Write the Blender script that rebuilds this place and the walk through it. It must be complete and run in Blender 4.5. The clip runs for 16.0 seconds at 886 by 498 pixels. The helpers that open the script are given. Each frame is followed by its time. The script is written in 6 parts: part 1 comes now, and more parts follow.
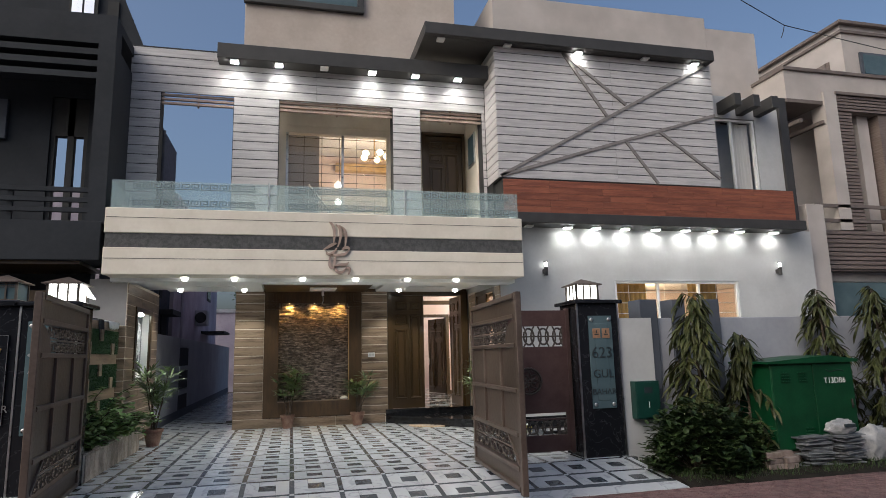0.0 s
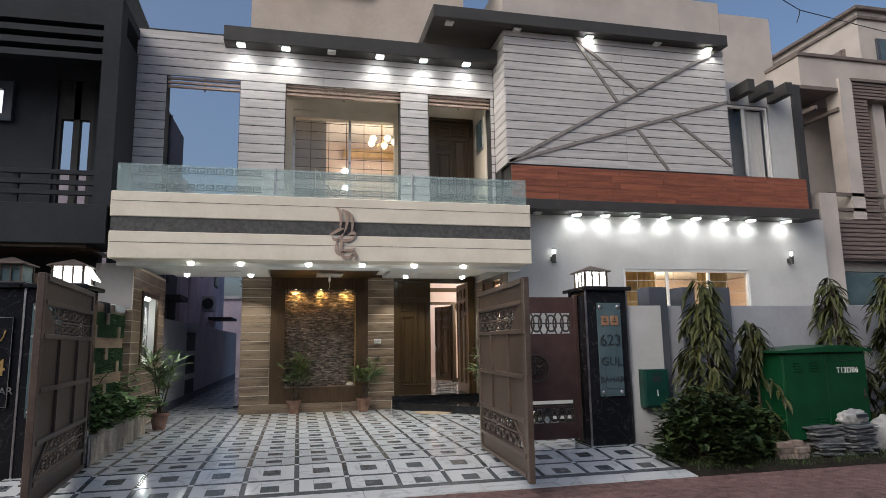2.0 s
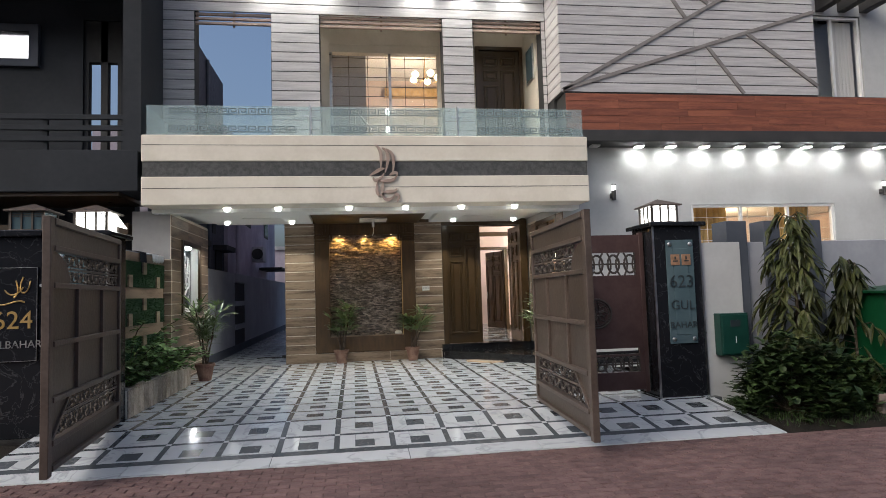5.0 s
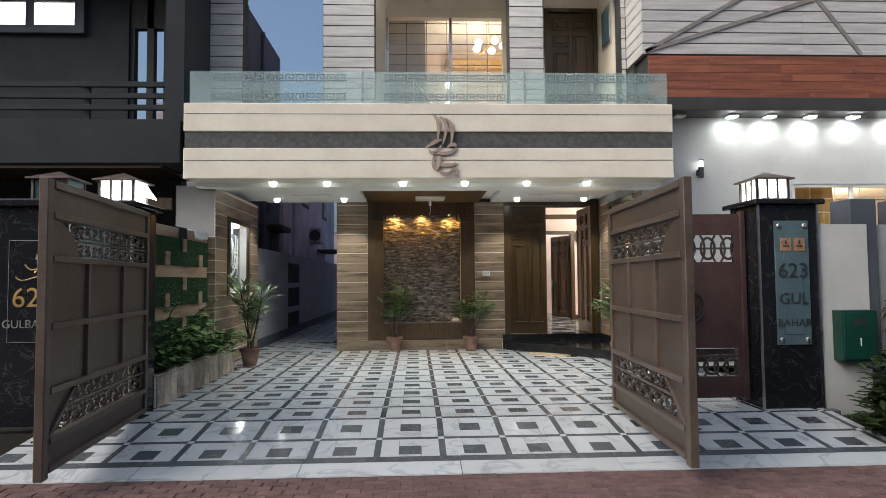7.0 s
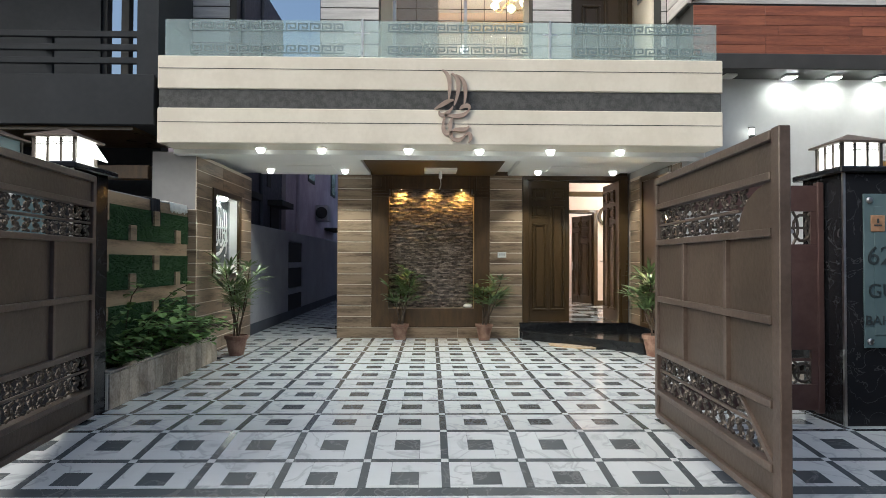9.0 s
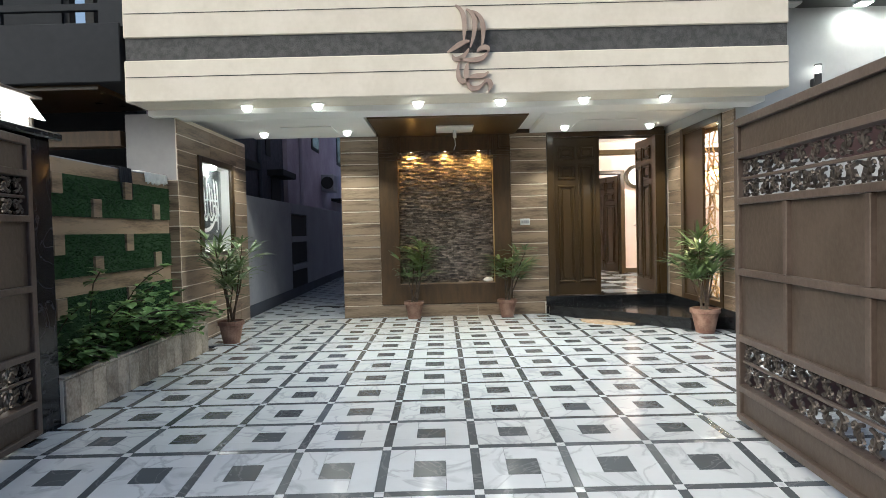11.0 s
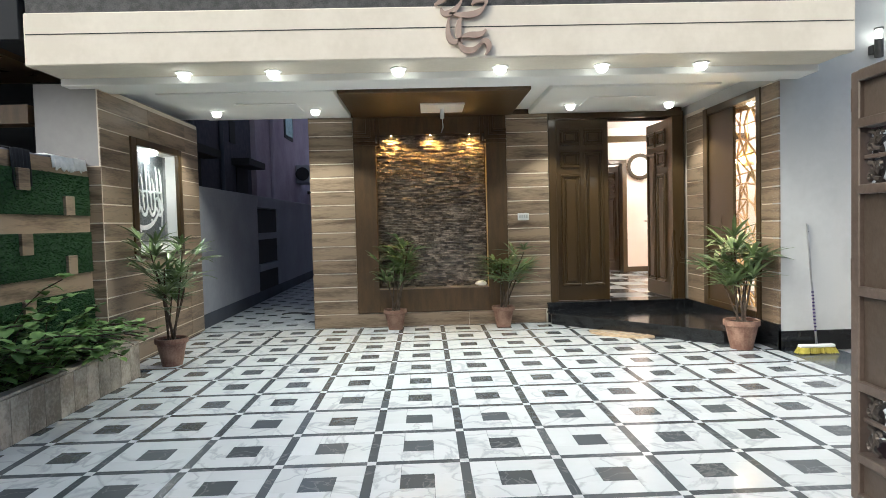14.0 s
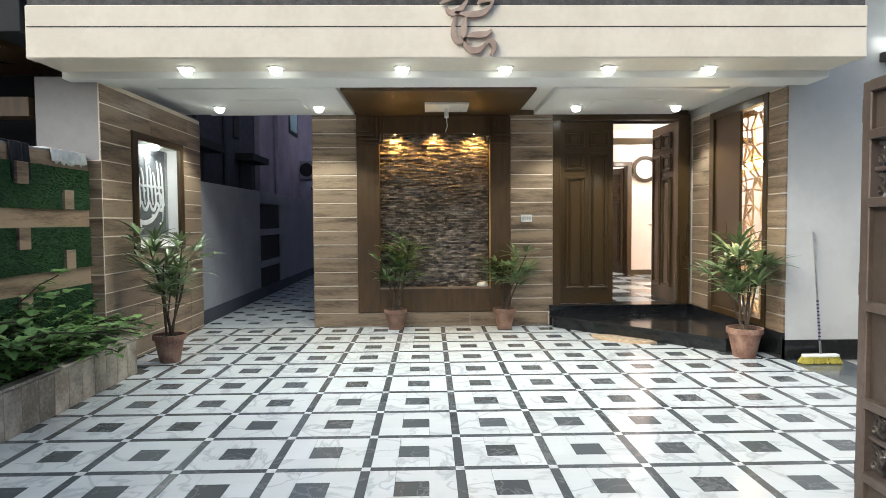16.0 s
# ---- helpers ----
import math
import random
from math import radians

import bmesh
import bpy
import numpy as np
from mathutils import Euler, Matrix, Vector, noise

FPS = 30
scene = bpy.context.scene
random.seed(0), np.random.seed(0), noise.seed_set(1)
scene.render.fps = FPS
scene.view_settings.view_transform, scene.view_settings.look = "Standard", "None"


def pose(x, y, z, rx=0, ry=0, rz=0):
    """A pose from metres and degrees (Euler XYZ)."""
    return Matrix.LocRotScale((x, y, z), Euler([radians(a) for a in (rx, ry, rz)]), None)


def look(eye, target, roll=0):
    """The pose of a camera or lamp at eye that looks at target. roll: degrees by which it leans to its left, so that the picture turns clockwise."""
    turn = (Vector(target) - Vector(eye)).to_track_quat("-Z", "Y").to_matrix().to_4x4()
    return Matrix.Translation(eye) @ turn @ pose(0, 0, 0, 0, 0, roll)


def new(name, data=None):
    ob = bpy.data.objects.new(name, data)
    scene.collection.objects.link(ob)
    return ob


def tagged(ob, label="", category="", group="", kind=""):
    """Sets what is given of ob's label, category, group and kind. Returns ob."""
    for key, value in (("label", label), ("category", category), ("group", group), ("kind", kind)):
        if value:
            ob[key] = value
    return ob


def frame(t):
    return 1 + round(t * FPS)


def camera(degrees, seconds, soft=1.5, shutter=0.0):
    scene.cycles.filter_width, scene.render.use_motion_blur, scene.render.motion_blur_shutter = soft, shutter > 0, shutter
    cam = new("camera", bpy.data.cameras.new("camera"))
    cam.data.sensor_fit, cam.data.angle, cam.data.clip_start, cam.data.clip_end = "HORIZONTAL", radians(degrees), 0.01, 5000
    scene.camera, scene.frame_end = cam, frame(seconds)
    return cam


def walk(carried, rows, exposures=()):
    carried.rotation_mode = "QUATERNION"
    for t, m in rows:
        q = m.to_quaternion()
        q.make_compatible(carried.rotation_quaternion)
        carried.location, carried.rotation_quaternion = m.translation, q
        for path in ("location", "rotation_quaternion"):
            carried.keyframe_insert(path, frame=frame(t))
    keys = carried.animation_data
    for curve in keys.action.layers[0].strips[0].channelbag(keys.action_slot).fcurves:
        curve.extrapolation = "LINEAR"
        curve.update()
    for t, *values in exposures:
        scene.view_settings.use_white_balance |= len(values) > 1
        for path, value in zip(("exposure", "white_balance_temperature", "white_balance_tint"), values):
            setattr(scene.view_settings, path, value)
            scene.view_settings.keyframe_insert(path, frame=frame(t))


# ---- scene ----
cam = camera(70.5, 16.0, soft=0.85)
PATH = [
    (0, (-0.071, -0.392, 1.59), (0.396, 1.524, 1.923), -1.4),
    (0.5, (-0.066, -0.368, 1.582), (0.393, 1.553, 1.897), -1.5),
    (1, (-0.063, -0.339, 1.579), (0.393, 1.584, 1.882), -1.3),
    (1.5, (-0.068, -0.318, 1.561), (0.37, 1.609, 1.869), -0.6),
    (2, (-0.043, -0.277, 1.55), (0.402, 1.65, 1.849), -0.9),
    (2.5, (0.1, -0.179, 1.551), (0.51, 1.758, 1.832), -1.4),
    (3, (0.251, -0.07, 1.556), (0.616, 1.878, 1.83), -1.4),
    (3.5, (0.303, 0.0, 1.546), (0.683, 1.949, 1.791), -1.8),
    (4, (0.239, 0.199, 1.537), (0.607, 2.154, 1.741), -1.1),
    (4.5, (0.177, 0.385, 1.523), (0.542, 2.342, 1.707), -1.8),
    (4.7, (0.182, 0.458, 1.516), (0.507, 2.424, 1.68), -2.0),
    (6.8, (0.266, 1.561, 1.48), (0.432, 3.552, 1.581), -0.5),
    (7, (0.339, 1.673, 1.488), (0.426, 3.669, 1.588), -0.5),
    (7.5, (0.464, 2.004, 1.478), (0.541, 4.002, 1.546), 0.0),
    (8, (0.385, 2.328, 1.499), (0.52, 4.323, 1.546), -0.6),
    (8.5, (0.35, 2.621, 1.521), (0.452, 4.619, 1.517), -1.0),
    (9, (0.46, 2.987, 1.504), (0.5, 4.987, 1.543), 0.2),
    (9.5, (0.471, 3.319, 1.498), (0.54, 5.318, 1.508), -0.1),
    (10, (0.38, 3.601, 1.516), (0.466, 5.599, 1.502), -1.1),
    (10.2, (0.387, 3.7, 1.53), (0.412, 5.7, 1.498), -1.4),
    (12.3, (0.391, 5.029, 1.501), (0.379, 7.027, 1.432), -1.2),
    (12.5, (0.369, 5.103, 1.499), (0.353, 7.103, 1.453), -0.7),
    (13, (0.453, 5.328, 1.508), (0.458, 7.327, 1.438), -1.0),
    (13.5, (0.39, 5.545, 1.53), (0.423, 7.544, 1.476), -1.2),
    (14, (0.365, 5.727, 1.566), (0.419, 7.725, 1.484), -1.5),
    (14.5, (0.388, 5.772, 1.599), (0.444, 7.769, 1.506), -0.8),
    (15, (0.354, 5.802, 1.635), (0.462, 7.796, 1.521), -1.1),
    (15.5, (0.4, 5.788, 1.613), (0.455, 7.786, 1.525), -0.5),
    (16, (0.395, 5.795, 1.606), (0.437, 7.792, 1.516), -0.4),
]
walk(cam, [(t, look(eye, target, roll)) for t, eye, target, roll in PATH],
     exposures=[(0.0, 0.0, 6080, 8), (4.5, 0.1, 6080, 8), (7.0, 0.26, 6060, 5), (9.0, 0.42, 6000, 2), (12.5, 0.7, 5980, 2), (16.0, 0.74, 5980, 2)])

# ---- world, sun, exposure ----
world = bpy.data.worlds.new("dusk_sky")
scene.world = world
world.use_nodes = True
wn = world.node_tree
sky = wn.nodes.new("ShaderNodeTexSky")
sky.sky_type = 'NISHITA'
sky.sun_disc = False
sky.sun_elevation = radians(38)
sky.sun_rotation = radians(-122)
sky.altitude = 200
sky.ozone_density = 2.2
sky.dust_density = 9.0
wn.nodes["Background"].inputs[1].default_value = 0.15
wn.links.new(sky.outputs[0], wn.nodes["Background"].inputs[0])
sun = new("sun", bpy.data.lights.new("sun", 'SUN'))
sun.data.energy, sun.data.angle, sun.data.color = 0.14, radians(60), (1.0, 0.96, 0.92)
sun.matrix_world = look((-0.848 * 30, -0.53 * 30, 30 * math.tan(radians(38))), (0, 0, 0))


# ---- materials ----
def surf(name, c1, c2, scale=3.0, rough=0.6, bump=0.0, metal=0.0, stretch=(1, 1, 1), detail=5.0, fine=0.0, spec=0.5, pieces=0.0, coat=0.0, lo=0.35, hi=0.65, dirt=0.0):
    """A surface with two colours mixed by noise at two scales, in world coordinates."""
    m = bpy.data.materials.new(name)
    m.use_nodes = True
    t = m.node_tree
    n, l = t.nodes, t.links
    b = n["Principled BSDF"]
    geo = n.new("ShaderNodeNewGeometry")
    mp = n.new("ShaderNodeMapping")
    mp.inputs["Scale"].default_value = stretch
    info = n.new("ShaderNodeObjectInfo")
    if pieces:
        off = n.new("ShaderNodeVectorMath")
        off.operation = 'MULTIPLY_ADD'
        comb = n.new("ShaderNodeCombineXYZ")
        for k in range(3):
            l.new(info.outputs["Random"], comb.inputs[k])
        off.inputs[1].default_value = (17.3, 11.1, 23.7)
        l.new(comb.outputs[0], off.inputs[0])
        l.new(geo.outputs["Position"], off.inputs[2])
        l.new(off.outputs[0], mp.inputs[0])
    else:
        l.new(geo.outputs["Position"], mp.inputs[0])
    n1 = n.new("ShaderNodeTexNoise")
    n1.inputs["Scale"].default_value, n1.inputs["Detail"].default_value = scale, detail
    l.new(mp.outputs[0], n1.inputs["Vector"])
    n2 = n.new("ShaderNodeTexNoise")
    n2.inputs["Scale"].default_value, n2.inputs["Detail"].default_value = scale * 9, 4
    l.new(mp.outputs[0], n2.inputs["Vector"])
    mixf = n.new("ShaderNodeMath")
    mixf.operation = 'MULTIPLY_ADD'
    mixf.inputs[1].default_value = fine
    l.new(n2.outputs[0], mixf.inputs[0])
    sub = n.new("ShaderNodeMath")
    sub.operation = 'SUBTRACT'
    l.new(n1.outputs[0], sub.inputs[0])
    sub.inputs[1].default_value = 0.5 * fine
    l.new(sub.outputs[0], mixf.inputs[2])
    ramp = n.new("ShaderNodeValToRGB")
    ramp.color_ramp.elements[0].position, ramp.color_ramp.elements[1].position = lo, hi
    ramp.color_ramp.elements[0].color, ramp.color_ramp.elements[1].color = (*c1, 1), (*c2, 1)
    l.new(mixf.outputs[0], ramp.inputs[0])
    out = ramp.outputs[0]
    if pieces:
        rnd = n.new("ShaderNodeMath")
        rnd.operation = 'ADD'
        l.new(info.outputs["Random"], rnd.inputs[0])
        l.new(geo.outputs["Random Per Island"], rnd.inputs[1])
        mr = n.new("ShaderNodeMapRange")
        mr.inputs["To Min"].default_value, mr.inputs["To Max"].default_value = 1 - pieces, 1 + pieces
        mr.inputs["From Max"].default_value = 2.0
        l.new(rnd.outputs[0], mr.inputs[0])
        mul = n.new("ShaderNodeVectorMath")
        mul.operation = 'SCALE'
        l.new(out, mul.inputs[0])
        l.new(mr.outputs[0], mul.inputs["Scale"])
        out = mul.outputs[0]
    if dirt:
        n3 = n.new("ShaderNodeTexNoise")
        n3.inputs["Scale"].default_value, n3.inputs["Detail"].default_value = 0.9, 8
        l.new(geo.outputs["Position"], n3.inputs["Vector"])
        r3 = n.new("ShaderNodeMapRange")
        r3.inputs["From Min"].default_value, r3.inputs["From Max"].default_value = 0.35, 0.7
        r3.inputs["To Min"].default_value, r3.inputs["To Max"].default_value = 1.0, 1.0 - dirt
        l.new(n3.outputs[0], r3.inputs[0])
        m3 = n.new("ShaderNodeVectorMath")
        m3.operation = 'SCALE'
        l.new(out, m3.inputs[0])
        l.new(r3.outputs[0], m3.inputs["Scale"])
        out = m3.outputs[0]
    l.new(out, b.inputs["Base Color"])
    b.inputs["Metallic"].default_value = metal
    b.inputs["Specular IOR Level"].default_value = spec
    b.inputs["Coat Weight"].default_value = coat
    rr = n.new("ShaderNodeMapRange")
    rr.inputs["To Min"].default_value, rr.inputs["To Max"].default_value = max(0.02, rough - 0.08), min(1, rough + 0.08)
    l.new(n1.outputs[0], rr.inputs[0])
    l.new(rr.outputs[0], b.inputs["Roughness"])
    if bump:
        bp = n.new("ShaderNodeBump")
        bp.inputs["Strength"].default_value, bp.inputs["Distance"].default_value = bump, 0.01
        l.new(n2.outputs[0], bp.inputs["Height"])
        l.new(bp.outputs[0], b.inputs["Normal"])
    return m


def marble(name, base, vein, scale, rough, pieces=0.06, width=0.03):
    """Polished stone with thin veins."""
    m = surf(name, [c * 0.93 for c in base], base, 2.2, rough, pieces=pieces, fine=0.3)
    t = m.node_tree
    n, l = t.nodes, t.links
    b = n["Principled BSDF"]
    src = b.inputs["Base Color"].links[0].from_socket
    mp = n["Mapping"]
    nz = n.new("ShaderNodeTexNoise")
    nz.inputs["Scale"].default_value, nz.inputs["Detail"].default_value, nz.inputs["Distortion"].default_value = scale, 6, 1.2
    l.new(mp.outputs[0], nz.inputs["Vector"])
    d = n.new("ShaderNodeMath")
    d.operation = 'SUBTRACT'
    d.inputs[1].default_value = 0.5
    l.new(nz.outputs[0], d.inputs[0])
    a = n.new("ShaderNodeMath")
    a.operation = 'ABSOLUTE'
    l.new(d.outputs[0], a.inputs[0])
    r = n.new("ShaderNodeMapRange")
    r.inputs["From Max"].default_value = width
    r.inputs["To Min"].default_value, r.inputs["To Max"].default_value = 0.55, 0.0
    l.new(a.outputs[0], r.inputs[0])
    mx = n.new("ShaderNodeMix")
    mx.data_type = 'RGBA'
    l.new(r.outputs[0], mx.inputs["Factor"])
    l.new(src, mx.inputs[6])
    mx.inputs[7].default_value = (*vein, 1)
    l.new(mx.outputs[2], b.inputs["Base Color"])
    return m


def glow(name, colour, strength):
    m = bpy.data.materials.new(name)
    m.use_nodes = True
    b = m.node_tree.nodes["Principled BSDF"]
    b.inputs["Base Color"].default_value = (0.9, 0.9, 0.88, 1)
    b.inputs["Emission Color"].default_value = (*colour, 1)
    b.inputs["Emission Strength"].default_value = strength
    return m


def glass(name, colour=(1, 1, 1), rough=0.0, opacity=0.0, tint=(0.6, 0.75, 0.73)):
    """Thin clear pane: see-through with a mirror gloss; opacity adds a frosted film."""
    m = bpy.data.materials.new(name)
    m.use_nodes = True
    t = m.node_tree
    n, l = t.nodes, t.links
    for x in list(n):
        n.remove(x)
    o = n.new("ShaderNodeOutputMaterial")
    tr = n.new("ShaderNodeBsdfTransparent")
    tr.inputs[0].default_value = (*colour, 1)
    gl = n.new("ShaderNodeBsdfGlossy")
    gl.inputs["Roughness"].default_value = rough
    lw = n.new("ShaderNodeLayerWeight")
    lw.inputs[0].default_value = 0.5
    pw = n.new("ShaderNodeMath")
    pw.operation = 'POWER'
    pw.inputs[1].default_value = 4.0
    l.new(lw.outputs["Facing"], pw.inputs[0])
    fr = n.new("ShaderNodeMath")
    fr.operation = 'MULTIPLY_ADD'
    fr.inputs[1].default_value, fr.inputs[2].default_value = 0.6, 0.035
    l.new(pw.outputs[0], fr.inputs[0])
    mx = n.new("ShaderNodeMixShader")
    l.new(fr.outputs[0], mx.inputs[0])
    l.new(tr.outputs[0], mx.inputs[1])
    l.new(gl.outputs[0], mx.inputs[2])
    last = mx.outputs[0]
    if opacity:
        df = n.new("ShaderNodeBsdfDiffuse")
        df.inputs[0].default_value = (*tint, 1)
        tl = n.new("ShaderNodeBsdfTranslucent")
        tl.inputs[0].default_value = (*tint, 1)
        m1 = n.new("ShaderNodeMixShader")
        l.new(df.outputs[0], m1.inputs[1])
        l.new(tl.outputs[0], m1.inputs[2])
        m2 = n.new("ShaderNodeMixShader")
        m2.inputs[0].default_value = opacity
        l.new(last, m2.inputs[1])
        l.new(m1.outputs[0], m2.inputs[2])
        last = m2.outputs[0]
    l.new(last, o.inputs[0])
    return m


M_WHITE_TILE = marble("white_marble", (0.545, 0.57, 0.595), (0.27, 0.28, 0.31), 1.6, 0.09)
M_WHITE_TILE.node_tree.nodes["Principled BSDF"].inputs["Specular IOR Level"].default_value = 0.24
M_DARK_TILE = marble("dark_granite_tile", (0.075, 0.085, 0.095), (0.2, 0.21, 0.22), 3.0, 0.2, 0.35, 0.02)
M_PAVER = surf("red_concrete_paver", (0.1156, 0.0646, 0.0612), (0.1836, 0.1122, 0.1054), 7, 0.85, 0.5, fine=0.8, pieces=0.28, dirt=0.3)
M_SAND = surf("joint_sand", (0.09, 0.07, 0.065), (0.15, 0.12, 0.11), 12, 0.95, 0.4)
M_GROUND = surf("earth", (0.1, 0.085, 0.07), (0.17, 0.145, 0.12), 2, 0.95, 0.6, fine=0.6)
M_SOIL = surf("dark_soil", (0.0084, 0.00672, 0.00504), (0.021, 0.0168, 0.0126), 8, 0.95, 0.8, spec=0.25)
M_PLANK = surf("wood_look_tile", (0.1, 0.067, 0.043), (0.285, 0.21, 0.143), 1.25, 0.36, 0.06, stretch=(1.0, 1.0, 9), fine=0.4, pieces=0.12, lo=0.3, hi=0.55)
M_JOINT = surf("cream_joint", (0.703, 0.6365, 0.532), (0.76, 0.6935, 0.589), 5, 0.6)
M_PANEL = surf("grey_wood_grain_cladding", (0.4032, 0.3864, 0.3864), (0.5264, 0.5096, 0.504), 1.5, 0.55, 0.08, stretch=(1, 1, 14), fine=0.5, pieces=0.05)
M_PANEL_GAP = surf("cladding_gap", (0.02, 0.02, 0.02), (0.03, 0.03, 0.03), 5, 0.8)
M_FASCIA = surf("cream_stucco", (0.68, 0.62, 0.52), (0.75, 0.69, 0.59), 2, 0.7, 0.12, fine=0.4, dirt=0.05)
M_BAND = surf("charcoal_texture_paint", (0.055, 0.055, 0.055), (0.1, 0.1, 0.1), 14, 0.8, 0.8, fine=0.7)
M_DARK = surf("charcoal_paint", (0.036, 0.0344, 0.0336), (0.048, 0.0464, 0.0448), 3, 0.6, 0.1)
M_WHITE_WALL = surf("white_wall_paint", (0.46, 0.4646, 0.46), (0.5244, 0.529, 0.5244), 1.5, 0.75, 0.1, fine=0.3, dirt=0.06)
M_COLUMN = surf("pale_grey_plaster", (0.296, 0.292, 0.292), (0.352, 0.344, 0.34), 1.4, 0.8, 0.12, fine=0.3, dirt=0.1)
M_CEIL = surf("ceiling_paint", (0.78, 0.78, 0.76), (0.82, 0.82, 0.8), 1.5, 0.8, 0.05)
M_BEIGE = surf("beige_wall_paint", (0.48, 0.41, 0.35), (0.56, 0.49, 0.43), 1.2, 0.8, 0.1, fine=0.3, dirt=0.12)
M_GREY = surf("grey_wall_paint", (0.3, 0.31, 0.345), (0.36, 0.37, 0.405), 1.4, 0.8, 0.15, fine=0.3, dirt=0.15)
M_BLUEGREY = surf("blue_grey_paint", (0.07, 0.08, 0.1), (0.095, 0.105, 0.13), 2, 0.7, 0.1, dirt=0.2, spec=0.25)
M_REDWOOD = surf("red_wood_tile", (0.16, 0.05, 0.028), (0.28, 0.095, 0.05), 1.1, 0.45, 0.05, stretch=(1, 1, 12), fine=0.5, pieces=0.22)
M_DARKWOOD = surf("dark_brown_lacquer", (0.046, 0.027, 0.01), (0.06, 0.036, 0.014), 0.8, 0.3, 0.0, stretch=(2, 2, 0.4), fine=0.12, coat=0.12, spec=0.4)
M_NICHE = surf("brown_wood_board", (0.055, 0.03, 0.011), (0.085, 0.047, 0.017), 2.5, 0.45, 0.05, stretch=(6, 6, 1), fine=0.5)
M_STONE = surf("ledger_stone", (0.09, 0.07, 0.055), (0.62, 0.51, 0.42), 9, 0.6, 0.6, fine=0.7, pieces=0.75, stretch=(1, 1, 3))
M_GATE = surf("brown_gate_enamel", (0.08, 0.0592, 0.048), (0.12, 0.0904, 0.0752), 3, 0.4, 0.25, fine=0.5, metal=0.15, dirt=0.2)
# gate brown darkened: the recess shade of the sheets is put into the colour
M_GATE_SHEET_SHADED = surf("brown_gate_sheet_shaded", (0.0578, 0.04284, 0.03264), (0.0884, 0.06664, 0.05236), 2.5, 0.42, 0.3, fine=0.5, metal=0.1, dirt=0.25)
M_GATE2 = surf("plum_brown_gate_enamel", (0.068, 0.04, 0.0376), (0.088, 0.0544, 0.0512), 3, 0.45, 0.15, fine=0.4, metal=0.1, spec=0.25)
M_IRON = surf("wrought_iron", (0.05, 0.042, 0.036), (0.09, 0.075, 0.065), 10, 0.45, 0.2, metal=0.6)
M_STEEL = surf("brushed_steel", (0.45, 0.45, 0.45), (0.6, 0.6, 0.6), 10, 0.3, metal=1.0)
M_BLACK = marble("black_granite", (0.012, 0.013, 0.016), (0.08, 0.08, 0.088), 3.4, 0.12, 0.05, 0.012)
M_STEP = marble("black_step_granite", (0.012, 0.013, 0.015), (0.04, 0.04, 0.04), 5, 0.14, 0.05, 0.01)
M_BLACK.node_tree.nodes["Principled BSDF"].inputs["Specular IOR Level"].default_value = 0.3
M_PLATE = surf("smoked_blue_glass_plate", (0.07, 0.11, 0.125), (0.1, 0.145, 0.16), 2, 0.15)
M_PLATE_TEXT = surf("etched_dark_letters", (0.015, 0.025, 0.03), (0.025, 0.035, 0.04), 5, 0.5)
M_GOLD = surf("gold_letters", (0.55, 0.37, 0.13), (0.62, 0.43, 0.18), 5, 0.35, metal=0.8)
M_COPPER = surf("copper_square", (0.24, 0.14, 0.08), (0.34, 0.2, 0.12), 20, 0.4)
M_GRASS = surf("artificial_turf", (0.007, 0.034, 0.007), (0.018, 0.068, 0.013), 30, 0.9, 1.0, fine=0.8)
M_LEAF = surf("leaf_green", (0.075, 0.12, 0.045), (0.18, 0.25, 0.1), 6, 0.36, pieces=0.35)
M_LEAF2 = surf("creeper_leaf", (0.0675, 0.135, 0.03375), (0.189, 0.297, 0.0945), 6, 0.45, pieces=0.35, spec=0.25)
M_LEAF3 = surf("shrub_leaf", (0.0182, 0.035, 0.0112), (0.049, 0.077, 0.0245), 6, 0.45, pieces=0.4, spec=0.25)
M_LEAF4 = surf("drooping_leaf", (0.02812, 0.03563, 0.00975), (0.06562, 0.07125, 0.0225), 6, 0.4, pieces=0.4, spec=0.25)
M_BARK = surf("bark", (0.05, 0.035, 0.025), (0.1, 0.075, 0.055), 20, 0.9, 0.6)
M_TERRA = surf("terracotta", (0.17, 0.085, 0.058), (0.31, 0.19, 0.14), 6, 0.8, 0.3, fine=0.5, dirt=0.4)
M_PLANTER = surf("rustic_stone_tile", (0.23, 0.1898, 0.1495), (0.483, 0.4255, 0.3565), 4, 0.7, 0.3, fine=0.5, pieces=0.25)
M_GREENBOX = surf("green_enamel", (0.004752, 0.04752, 0.01782), (0.007128, 0.06534, 0.02455), 3, 0.38, 0.1, fine=0.4, dirt=0.35, spec=0.25)
M_METER = surf("dark_green_enamel", (0.0056, 0.042, 0.0315), (0.0084, 0.0595, 0.0434), 4, 0.4, 0.1, dirt=0.25)
M_WHITE = surf("white_plastic", (0.75, 0.75, 0.73), (0.8, 0.8, 0.78), 5, 0.35)
M_CLOTH = surf("white_cloth", (0.7, 0.7, 0.68), (0.8, 0.8, 0.78), 25, 0.9, 0.5)
M_BLACKCLOTH = surf("black_cloth", (0.012, 0.012, 0.014), (0.02, 0.02, 0.022), 25, 0.95, 0.4)
M_NDARK = surf("neighbour_charcoal_paint", (0.018, 0.021, 0.02625), (0.027, 0.03075, 0.0375), 1.3, 0.75, 0.1, fine=0.3, dirt=0.15, spec=0.25)
M_NBEIGE = surf("neighbour_stone_paint", (0.44, 0.396, 0.363), (0.517, 0.473, 0.44), 1.2, 0.8, 0.1, dirt=0.12)
